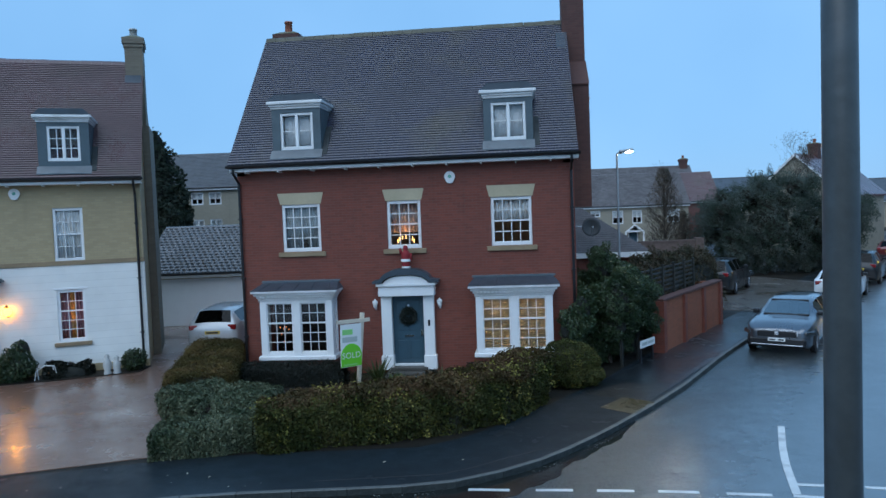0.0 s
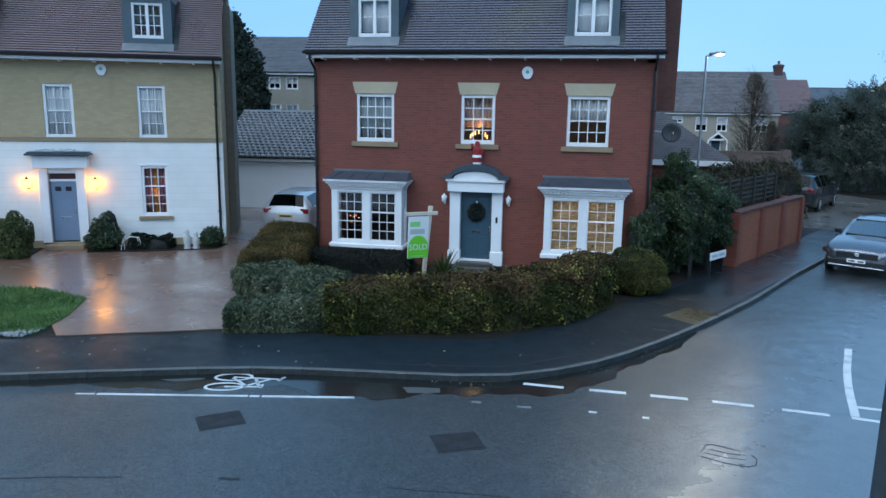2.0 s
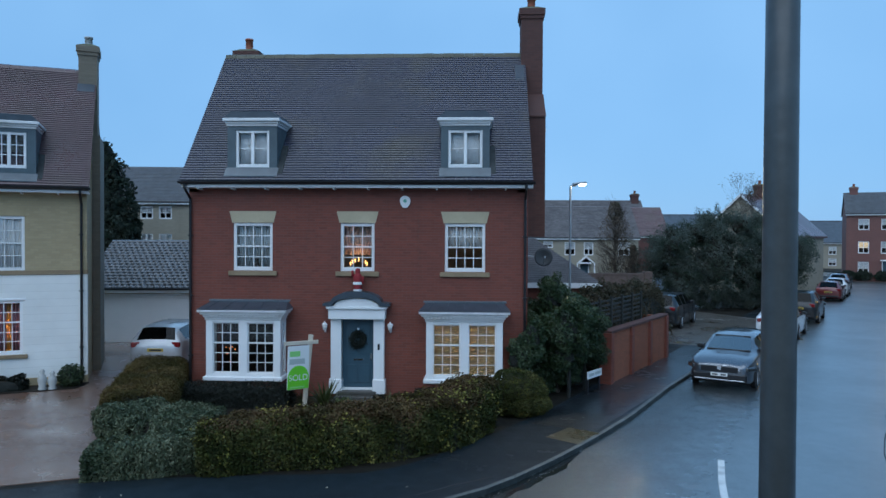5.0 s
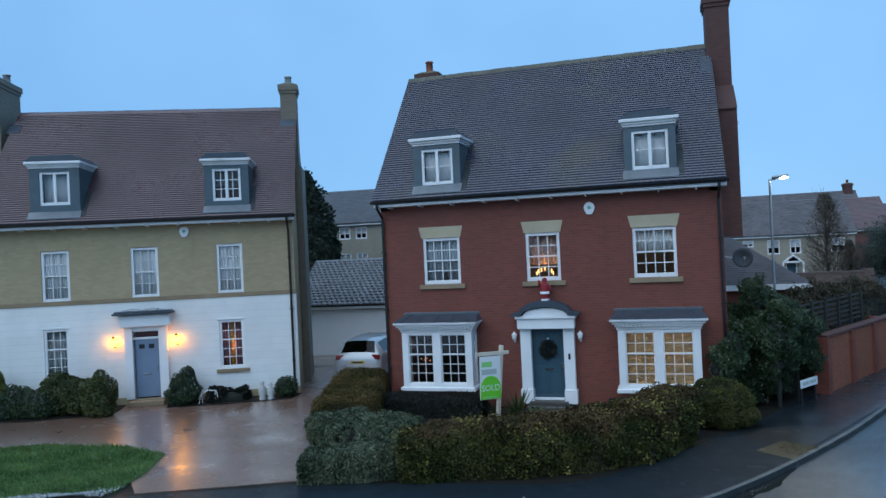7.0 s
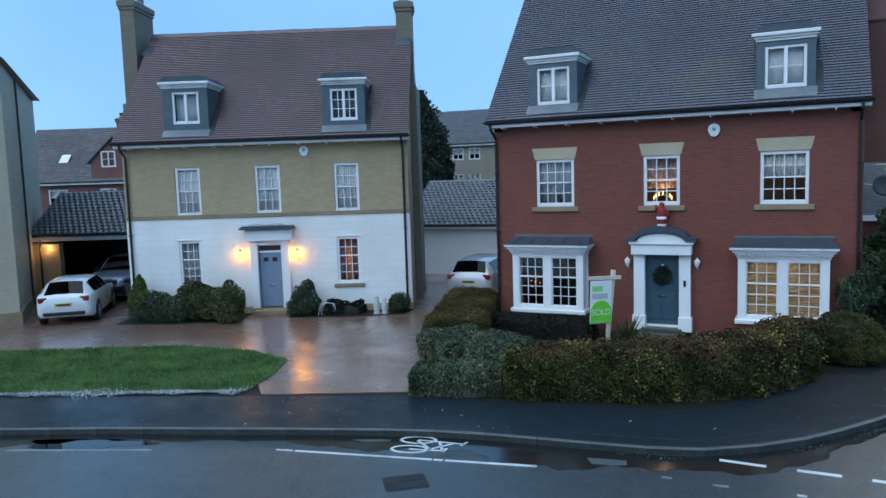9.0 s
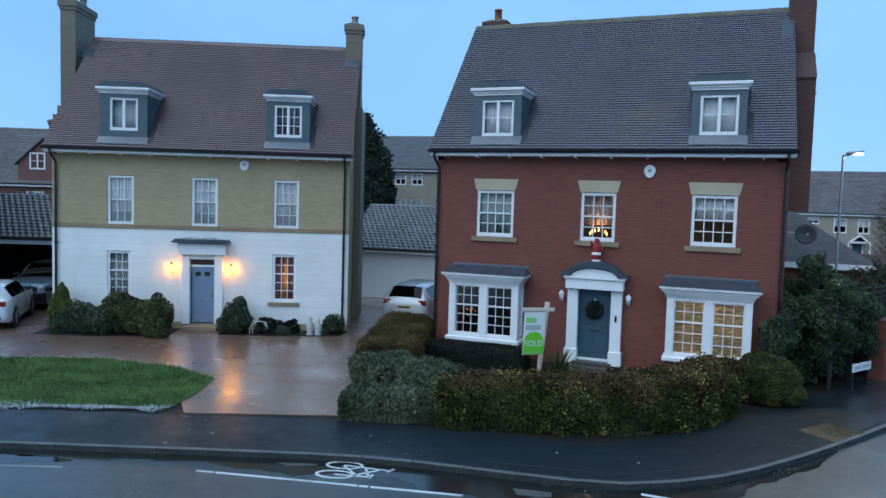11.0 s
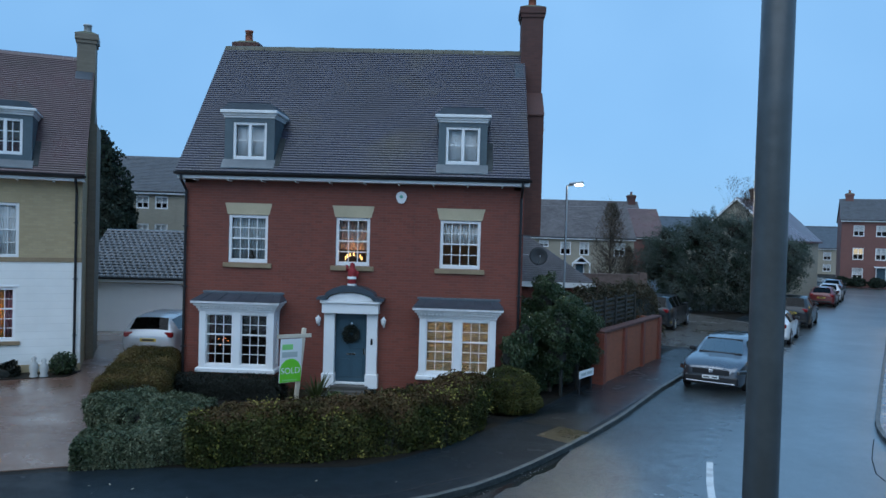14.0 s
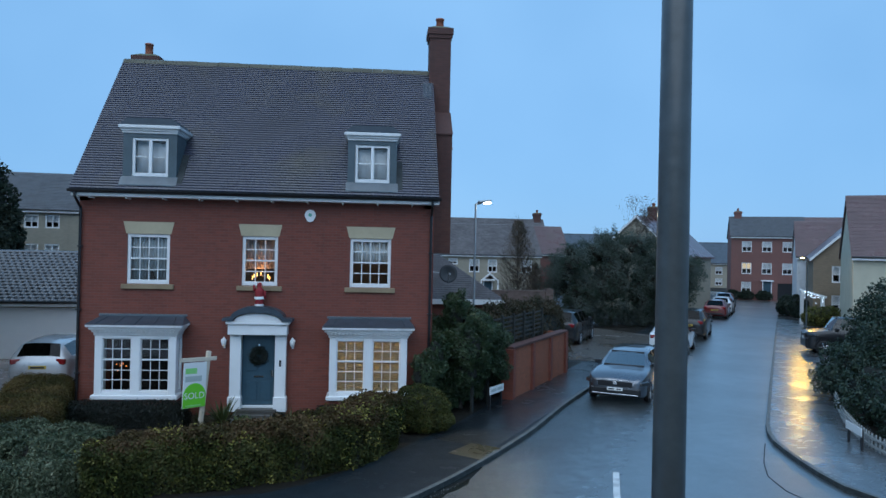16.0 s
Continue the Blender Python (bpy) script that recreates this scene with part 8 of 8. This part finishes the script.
# neighbour at the edge
NBRICK = brick_mat("pale_buff_brick_wall", (0.50, 0.43, 0.32), (0.44, 0.375, 0.275), (0.40, 0.35, 0.27))
nb = thing("house", "buff brick neighbouring house with stone plinth", "house", pose(-0.45, 0.2, 0))
part("wall", Geo().slab([(-22.8, 14.9), (-32.4, 22.9), (-38.8, 15.2), (-29.2, 7.2)], 0.0, 8.8), NBRICK, nb)
part("plinth", Geo().slab([(-22.7, 14.9), (-32.4, 23.0), (-38.9, 15.2), (-29.2, 7.1)], 0.0, 0.55), SILL, nb)
part("roof", Geo().add([(-22.4, 14.8, 8.8), (-32.4, 23.3, 8.8), (-39.2, 15.2, 8.8), (-29.2, 6.7, 8.8), (-26.9, 11.2, 12.6), (-34.6, 18.6, 12.6)], [(0, 1, 5, 4), (2, 3, 4, 5), (1, 2, 5), (3, 0, 4), (3, 2, 1, 0)]), REDTILE, nb)
part("downpipe", Geo().tube((-25.8, 17.5, 0.2), (-25.8, 17.5, 8.7), 0.04, 0.04, 8), BLACK, nb)
bush("bush", (-22.6, 13.1, 0.1), [(0, 0, 0.4, 0.6, 0.6, 0.45)], 3000, 0.04, YELLOW_LEAF, CORE_SHADE, "yellow-green rounded bush by the neighbour", rough=0.08)
# low tiled outbuilding with hipped roof
# grey lightened so the colour holds the roof's sky sheen
OUTTILE = surf("sky_sheen_grey_tile", (0.145, 0.135, 0.14), 0.42, 0.3, 2.5, 25, 0.25)
lo = thing("outbuilding", "low brick outbuilding with hipped grey tile roof", "outbuilding", pose(-2.0, 27.6, 0))
part("wall", Geo().box(0, 6.5, 0.25, 5.5, 0, 2.7), RED_BRICK, lo)
part("roof", Geo().add([(-0.3, 0, 2.88), (6.78, 0, 2.88), (6.78, 5.2, 2.88), (-0.3, 5.2, 2.88), (2.0, 2.6, 4.58), (4.42, 2.6, 4.58)], [(0, 1, 5, 4), (1, 2, 5), (2, 3, 4, 5), (3, 0, 4), (3, 2, 1, 0)]), OUTTILE, lo)
courses = Geo()
for k in range(22):
    t = k / 22
    z, y = 2.90 + 1.70 * t, 2.6 * t
    a, b = -0.3 + 2.3 * t, 6.78 - 2.36 * t
    courses.box(a, b, y - 0.01, y + 0.10, z + 0.004, z + 0.022)
tagged(part("roof_tiles", courses, OUTTILE, lo), kind="stuff")
part("fascia", Geo().box(-0.3, 6.80, -0.03, 0.0, 2.68, 2.88).box(6.78, 6.81, 0.0, 5.2, 2.68, 2.88), WHITE, lo)
sd = thing("satellite_dish", "dark grey satellite dish on a wall bracket", "satellite dish", pose(2.46, 26.4, 3.87, 82, 0, 4))
part("dish", Geo().turned([(0.0, 0.0), (0.13, 0.015), (0.25, 0.055), (0.33, 0.10), (0.335, 0.115), (0.25, 0.075), (0.0, 0.02)], 22), surf("matt_grey_dish", (0.055, 0.06, 0.066), 0.65, 0.1), sd, smooth=True)
part("arm", Geo().tube((0, -0.3, 0.05), (0, -0.05, 0.42), 0.012, 0.012, 6).box(-0.03, 0.03, -0.08, 0.0, 0.38, 0.46, 0.01), STEEL, sd)
part("bracket", Geo().path([(0, 0, 0), (0, 0, -0.12), (-0.98, 0.15, -0.2)], 0.025, 8), STEEL, sd)
# buff terrace across the court
terr = simple_house(pose(3.0, 69.5, 0), 12.3, 8.5, 4.6, 7.6, HAZEBUFF, FARTILE, [(3.4, 4.3, 3.6, 4.2), (5.4, 6.4, 2.9, 4.15), (7.2, 8.1, 2.9, 4.15), (10.4, 11.5, 2.9, 4.15)], "buff brick terrace with long grey-brown roof", doors=[(6.8, 7.7, 0.1, 2.1)])
for u_ in (8.9, 11.2):
    part("skylight", lean(u_, u_ + 0.55, 2.9, 6.62, 3.5, 7.02, 0.05), WHITE, terr, "pale roof window")
simple_house(pose(6.4, 80, 0), 12.2, 8.5, 5.2, 8.75, HAZERED, FARTILE, [], "distant brick house behind the terrace", chim=[(11.2, 12.0, 3.8, 4.6, 8.0, 9.6)], chim_mat=SOOTY)
simple_house(pose(12.6, 77.5, 0), 7.5, 8.0, 4.8, 7.85, HAZERED, REDTILE, [], "distant brick house with a brown tile roof")
part("porch_gable", Geo().prism([(6.4, 2.2), (8.1, 2.2), (7.25, 2.9), (7.25, 2.72), (6.75, 2.3), (7.75, 2.3), (7.25, 2.72), (7.25, 2.9)], -1.2, -1.05).box(6.4, 6.52, -1.2, -1.08, 0, 2.25).box(7.98, 8.1, -1.2, -1.08, 0, 2.25), WHITE, terr, "white gabled porch")
solid("garden_shed", Geo().box(15.6, 17.6, 64, 66, 0, 3.4).prism([(15.4, 3.4), (17.8, 3.4), (16.6, 4.1)], 63.9, 66.1), BLUEGREY, "pale grey-blue shed beside the terrace", "shed")
# trees and shrubs round the court


def wispy_tree(x, y, h, r):
    """A narrow leafless cone of fine twigs round a thin stem."""
    root = thing("wispy_tree", "narrow wispy brown tree in a garden", "tree", pose(x, y, 0.1))
    g = Geo().tube((0, 0, 0), (0, 0, h * 0.95), 0.07, 0.01, 7)
    for k in range(260):
        z = h * (0.06 + 0.86 * k / 260)
        a = random.uniform(0, 6.283)
        L_ = r * (1.12 - z / h) ** 0.7 * random.uniform(0.5, 1.15)
        e = (L_ * math.cos(a), L_ * math.sin(a), z + L_ * random.uniform(0.5, 1.3))
        g.tube((0, 0, z), e, 0.018, 0.006, 3, False)
        g.tube((e[0] * 0.5, e[1] * 0.5, (z + e[2]) / 2), (e[0] * 0.8 + random.uniform(-0.3, 0.3), e[1] * 0.8 + random.uniform(-0.3, 0.3), e[2] + 0.2), 0.011, 0.005, 3, False)
    part("trunk", g, BARK, root)
    n_ = int(3300 * r)
    z = rng.uniform(0.08, 1, n_) ** 0.8
    rad = r * (1.06 - z) ** 0.5 * np.sqrt(rng.random(n_)) * (0.85 + 0.2 * np.sin(9 * z + 2))
    a = rng.uniform(0, 6.283, n_)
    P = np.stack([rad * np.cos(a), rad * np.sin(a), z * h], 1)
    N = np.stack([np.cos(a), np.sin(a), np.zeros(n_)], 1)
    tagged(part("crown", leaf_cloud("crown", P, N, 0.055, TWIGGY, 0.8, 0.3), None, root), kind="stuff")
    return root


rb_ = random.Random(11)
lobes = [(0, 0, 3.0, 2.7, 2.2, 3.0), (-2.0, -0.3, 2.0, 1.7, 1.6, 2.1), (2.3, 0.5, 2.4, 2.0, 1.8, 2.6), (3.8, 1.4, 1.5, 1.6, 1.5, 1.8)]
for k in range(46):
    a_, t_ = rb_.uniform(-4.0, 5.2), rb_.random()
    top_ = 6.2 * (1 - ((a_ - 0.6) / 5.4) ** 2) ** 0.32
    r_ = rb_.uniform(0.45, 1.05)
    lobes.append((a_, rb_.uniform(-1.8, 1.2), max(0.7, top_ * (0.35 + 0.65 * t_) - 0.4 * r_), r_ * 1.15, r_, r_))
# grey-green lifted in colour, standing for haze over the court shrubs
SHRUB_HAZE = leaf_mat("haze_grey_green_leaf", [(0.12, 0.15, 0.135), (0.15, 0.18, 0.165), (0.19, 0.215, 0.195)], 0.85, 0.08, 0.45)
bush("tall_shrub", (15.3, 47.2, 0.1), lobes, 190000, 0.042, SHRUB_HAZE, CORE_SHADE, "tall grey-green shrubs beyond the parking court", rough=0.75, depth=0.38, spread=1.6, core_k=0.46)
tree("birch_tree", 17.2, 50.5, 9.2, "bare birch tree behind dark shrubs", 4, 0.42, 0.45, TWIGGY, 2, 0.04, 0.12, 5, 0.12)
tree("bare_tree", 19.5, 52.5, 7.2, "bare young tree behind dark shrubs", 4, 0.45, 0.35, TWIGGY, 2, 0.04, 0.12, 8, 0.10)
wispy_tree(9.0, 47.5, 6.8, 1.9)
wispy_tree(10.5, 49.0, 4.0, 0.9)
solid("court_wall", Geo().box(0, 8.5, 0, 0.25, 0, 2.3).box(-0.05, 8.55, -0.04, 0.29, 2.3, 2.4).box(8.1, 8.55, -0.1, 0.35, 0, 2.5), surf("mossy_brick", (0.115, 0.078, 0.064), 0.8, 0.35, 3, 30, 0.4), "brick boundary wall of the parking court", "wall", pose(2.0, 42.5, 0.1, 0, 0, 8), kind="structure")
bush("conifer_tree", (-23.3, 45, 0.1), [(0, 0, 3.5, 2.2, 2.2, 3.4), (0.1, 0, 6.0, 1.7, 1.7, 2.8), (0.0, 0, 8.2, 1.1, 1.1, 1.9), (0.0, 0, 9.6, 0.5, 0.5, 0.9), (0.8, -0.3, 4.8, 1.4, 1.3, 2.2)], 16000, 0.12, HAZE_LEAF, DEEP_CORE_SHADE, "dark tall conifer behind the garage", "tree", 0.35, 0.25)
# gabled house behind the court
simple_house(pose(19.46, 64.4, 0, 0, 0, -42), 7.2, 9, 4.9, 8.3, HAZEBUFF, REDTILE, [(4.2, 5.3, 3.1, 4.3)], "pale gabled house behind dark shrubs", gable_front=True, chim=[(3.2, 4.0, 3.4, 4.1, 7.4, 9.3)], chim_mat=SOOTY)
for x, y, r_ in ((27.5, 70.5, 1.6), (30.0, 75.0, 1.8), (32.8, 80.0, 1.7), (26.0, 76.0, 2.2)):
    bush("roadside_shrub", (x, y, 0.1), [(0, 0, 0.9, r_, r_, 1.0), (0.6, 0.4, 1.4, r_ * 0.6, r_ * 0.6, 0.9)], 5000, 0.09, SHRUB_HAZE, CORE_SHADE, "dark roadside shrubs near the street's end", rough=0.3, depth=0.2)
simple_house(pose(16, 112, 0, 0, 0, 0), 34, 9, 4.6, 8.2, HAZEBUFF, SLATE, [(8, 9.2, 2.8, 4), (15, 16.2, 2.8, 4), (22, 23.2, 2.8, 4), (28, 29.2, 2.8, 4)], "long far row of slate-roofed houses", tiles=False)
simple_house(pose(45, 114, 0, 0, 0, -12), 14, 9, 4.0, 7.3, HAZEBUFF, SLATE, [(2, 3.1, 2.2, 3.4), (5, 6.1, 2.2, 3.4), (8, 9.1, 2.2, 3.4), (11, 12.1, 2.2, 3.4), (2, 3.1, 0.5, 1.6), (8, 9.1, 0.5, 1.6)], "far slate-roofed houses past the street's end", tiles=False)
# far three-storey red house closing the street
fr = simple_house(pose(40.5, 82, 0, 0, 0, -23), 8.0, 8, 7.35, 9.75, HAZERED, SLATE,
                  [(1.15, 2.2, 5.55, 6.75), (3.3, 4.35, 5.55, 6.75), (5.45, 6.5, 5.55, 6.75), (1.15, 2.2, 3.0, 4.3), (3.3, 4.35, 3.0, 4.3), (5.45, 6.5, 3.0, 4.3), (1.15, 2.2, 0.7, 2.1)], "three-storey red brick house closing the street",
                  doors=[(3.4, 4.4, 0.15, 2.2)], chim=[(0.5, 1.3, 3.6, 4.4, 8.8, 10.5)], garages=[(5.0, 7.4, 0.1, 2.0)], lit=(None, None, None, GLOWBLIND))
simple_house(pose(47.95, 78.85, 0, 0, 0, -23), 8, 8, 6.2, 9.7, HAZERED, REDTILE, [(1, 2, 3.2, 4.4)], "brick house joined to the three-storey one")
for x, y in ((40.2, 80.7), (41.5, 80.2), (43.2, 79.4)):
    bush("bush", (x, y, 0.1), [(0, 0, 0.5, 1.0, 0.6, 0.6)], 1500, 0.09, HAZE_LEAF, DEEP_CORE_SHADE, "dark low bush before the red house", rough=0.1)
# houses on the near side of the far street
BROWNBRICK = brick_mat("brown_buff_brick", (0.27, 0.20, 0.13), (0.22, 0.165, 0.11), (0.22, 0.18, 0.13))
simple_house(pose(31.25, 50.5, 0, 0, 0, -28), 6.2, 9, 4.9, 7.9, BROWNBRICK, REDTILE, [(1.2, 2.2, 3.1, 4.3), (1.2, 2.2, 0.9, 2.2)], "buff brick gabled house across the road", gable_front=True)
simple_house(pose(27.25, 40.0, 0, 0, 0, -29), 7.5, 9, 4.95, 8.75, surf("cream_render", (0.50, 0.47, 0.36), 0.8, 0.1), REDTILE, [(3.2, 4.3, 3.2, 4.4)], "cream rendered house across the road", gable_front=False, gauge=0.14)
simple_house(pose(35.6, 60.0, 0, 0, 0, -28), 6.0, 9, 5.0, 8.2, OFFWHITE, REDTILE, [(1.2, 2.2, 3.1, 4.3)], "white rendered house farther along", gable_front=False)
g = Geo()
for k in range(46):
    f = random.random()
    g.turned([(0, -0.02), (0.02, 0), (0, 0.02)], 5, (30.15 + 1.35 * f, 49.75 - 0.25 * f, 2.55 - 0.5 * f - random.uniform(0, 0.35) - 0.9 * (k % 4 == 0) * random.random()))
solid("light_curtain", g, COLDBULB, "cluster of cold white festive lights on a porch", "festive lights")
porch = thing("porch", "small white painted porch hung with festive lights", "porch", pose(30.1, 49.95, 0.1, 0, 0, -8))
part("post", Geo().box(-0.1, 0.1, -0.1, 0.1, 0, 2.4, 0.01), OFFWHITE, porch)
part("post", Geo().box(1.35, 1.55, -0.1, 0.1, 0, 1.95, 0.01), OFFWHITE, porch)
part("canopy", Geo().tube((-0.2, 0, 2.46), (1.7, 0, 1.94), 0.09, 0.09, 6), OFFWHITE, porch)
bush("yellow_bush", (30.3, 47.6, 0.1), [(0, 0, 0.7, 1.6, 0.9, 0.8)], 3500, 0.07, YELLOW_LEAF, CORE_SHADE, "yellow-green bush in a front garden", rough=0.12)
bush("dark_bush", (32.7, 54.6, 0.1), [(0, 0, 0.8, 0.55, 1.2, 0.8), (0.3, 1.8, 0.8, 0.55, 1.2, 0.8), (0.75, 3.6, 0.8, 0.5, 1.0, 0.75), (0.1, 0.6, 1.3, 0.35, 0.6, 0.5)], 6000, 0.09, HAZE_LEAF, DEEP_CORE_SHADE, "dark shrubs beside the far footway", rough=0.2)
bush("dark_bush", (27.4, 38.7, 0.1), [(0, 0, 0.6, 1.0, 0.7, 0.7)], 2500, 0.08, HAZE_LEAF, DEEP_CORE_SHADE, "dark low shrub before the cream house", rough=0.15)
# right corner: hedge, picket fence, sign
bush("corner_shrub", (19.6, 24.2, 0.1), [(0, 0, 1.9, 2.3, 2.6, 2.2), (-1.5, -2.2, 1.3, 1.6, 1.7, 1.5), (0.8, 2.2, 1.3, 1.8, 2.0, 1.4), (0.9, -1.6, 2.8, 1.7, 1.8, 1.6), (-1.2, 0.9, 0.9, 1.3, 1.6, 1.0), (-3.3, -2.2, 0.8, 1.3, 1.2, 1.1), (-2.6, -4.2, 1.0, 1.7, 1.6, 1.4), (-1.2, -4.4, 2.0, 1.5, 1.5, 1.3), (-2.9, -2.6, 1.5, 1.3, 1.4, 1.2), (-3.9, -1.4, 0.7, 1.1, 1.2, 0.9), (-4.5, -3.6, 0.7, 1.0, 1.3, 0.85), (-5.3, -5.5, 0.55, 1.1, 1.2, 0.75), (-5.9, -7.2, 0.45, 1.1, 1.1, 0.6), (-6.2, -8.6, 0.4, 1.0, 1.0, 0.55), (-4.0, -6.0, 1.1, 1.3, 1.5, 1.2), (-4.6, -8.2, 0.9, 1.3, 1.4, 1.0)], 150000, 0.05, leaf_mat("corner_leaf", [(0.032, 0.055, 0.042), (0.05, 0.08, 0.06), (0.08, 0.11, 0.08)], 0.45), DEEP_CORE_SHADE, "large dark evergreen shrubs at the corner", rough=0.42, depth=0.16)
FENCE = [(14.5, 21.8), (14.15, 21.15), (13.05, 19.15), (12.3, 17.45), (11.95, 16.45), (11.8, 15.6), (11.85, 14.6), (12.2, 13.4)]
# white pickets greyed in the paint to stand for the corner's shade
FENCEPAINT = surf("shade_greyed_white_paint", (0.30, 0.31, 0.30), 0.75, 0.35, 3, 30, 0.3)
pf = thing("picket_fence", "low white picket fence round the corner garden", "fence", kind="structure")
run = resample(FENCE, 0.2)
pk = Geo().prism([(-0.035, 0), (0.035, 0), (0.035, 0.36), (0, 0.40), (-0.035, 0.36)], -0.01, 0.01).mesh("picket")
pk.materials.append(FENCEPAINT)
for a, b in zip(run, run[1:]):
    d_ = b - a
    o = new("picket", pk)
    o.parent = pf
    o.matrix_world = Matrix.Translation((a.x, a.y, 0.1)) @ Matrix.Rotation(math.atan2(d_.y, d_.x), 4, "Z")
for z in (0.17, 0.35):
    part("rail", strip(FENCE, -0.045, -0.015, z, z + 0.06), FENCEPAINT, pf)
sp = thing("street_name_plate", "white street name plate before the picket fence", "sign", pose(11.75, 16.65, 0.1, 0, 0, 76))
part("post", Geo().box(-0.44, -0.38, 0.02, 0.08, 0, 0.5, 0.006), BLACK, sp)
part("post", Geo().box(0.38, 0.44, 0.02, 0.08, 0, 0.5, 0.006), BLACK, sp)
part("plate", Geo().box(-0.5, 0.5, 0.08, 0.1, 0.34, 0.54, 0.006), PAPER, sp)
# far woods
c = [(x, 0, random.uniform(2.0, 4.0), random.uniform(7, 11), 5, random.uniform(2.8, 4.6)) for x in range(-150, 220, 9)]
tagged(bush("far_woods", (0, 175, 0), c, 40000, 0.45, HAZE_LEAF, DEEP_CORE_SHADE, "distant line of dark trees", "trees", 0.9, 0.6, False), kind="stuff")
c = [(x, -0.12 * x, random.uniform(2.0, 3.5), random.uniform(6, 9), 4, random.uniform(3, 5)) for x in range(-95, -20, 8)]
tagged(bush("far_woods", (-5, 88, 0), c, 14000, 0.35, HAZE_LEAF, DEEP_CORE_SHADE, "distant line of dark trees behind the houses", "trees", 0.8, 0.5, False), kind="stuff")
# the near house, behind the viewer: an unseen wall added for reflections
solid("wall_south", Geo().box(-7, 6, -2.3, -2.0, 0, 5.8), BUFF_BRICK, "plain buff brick wall of the near house", "wall", kind="structure")
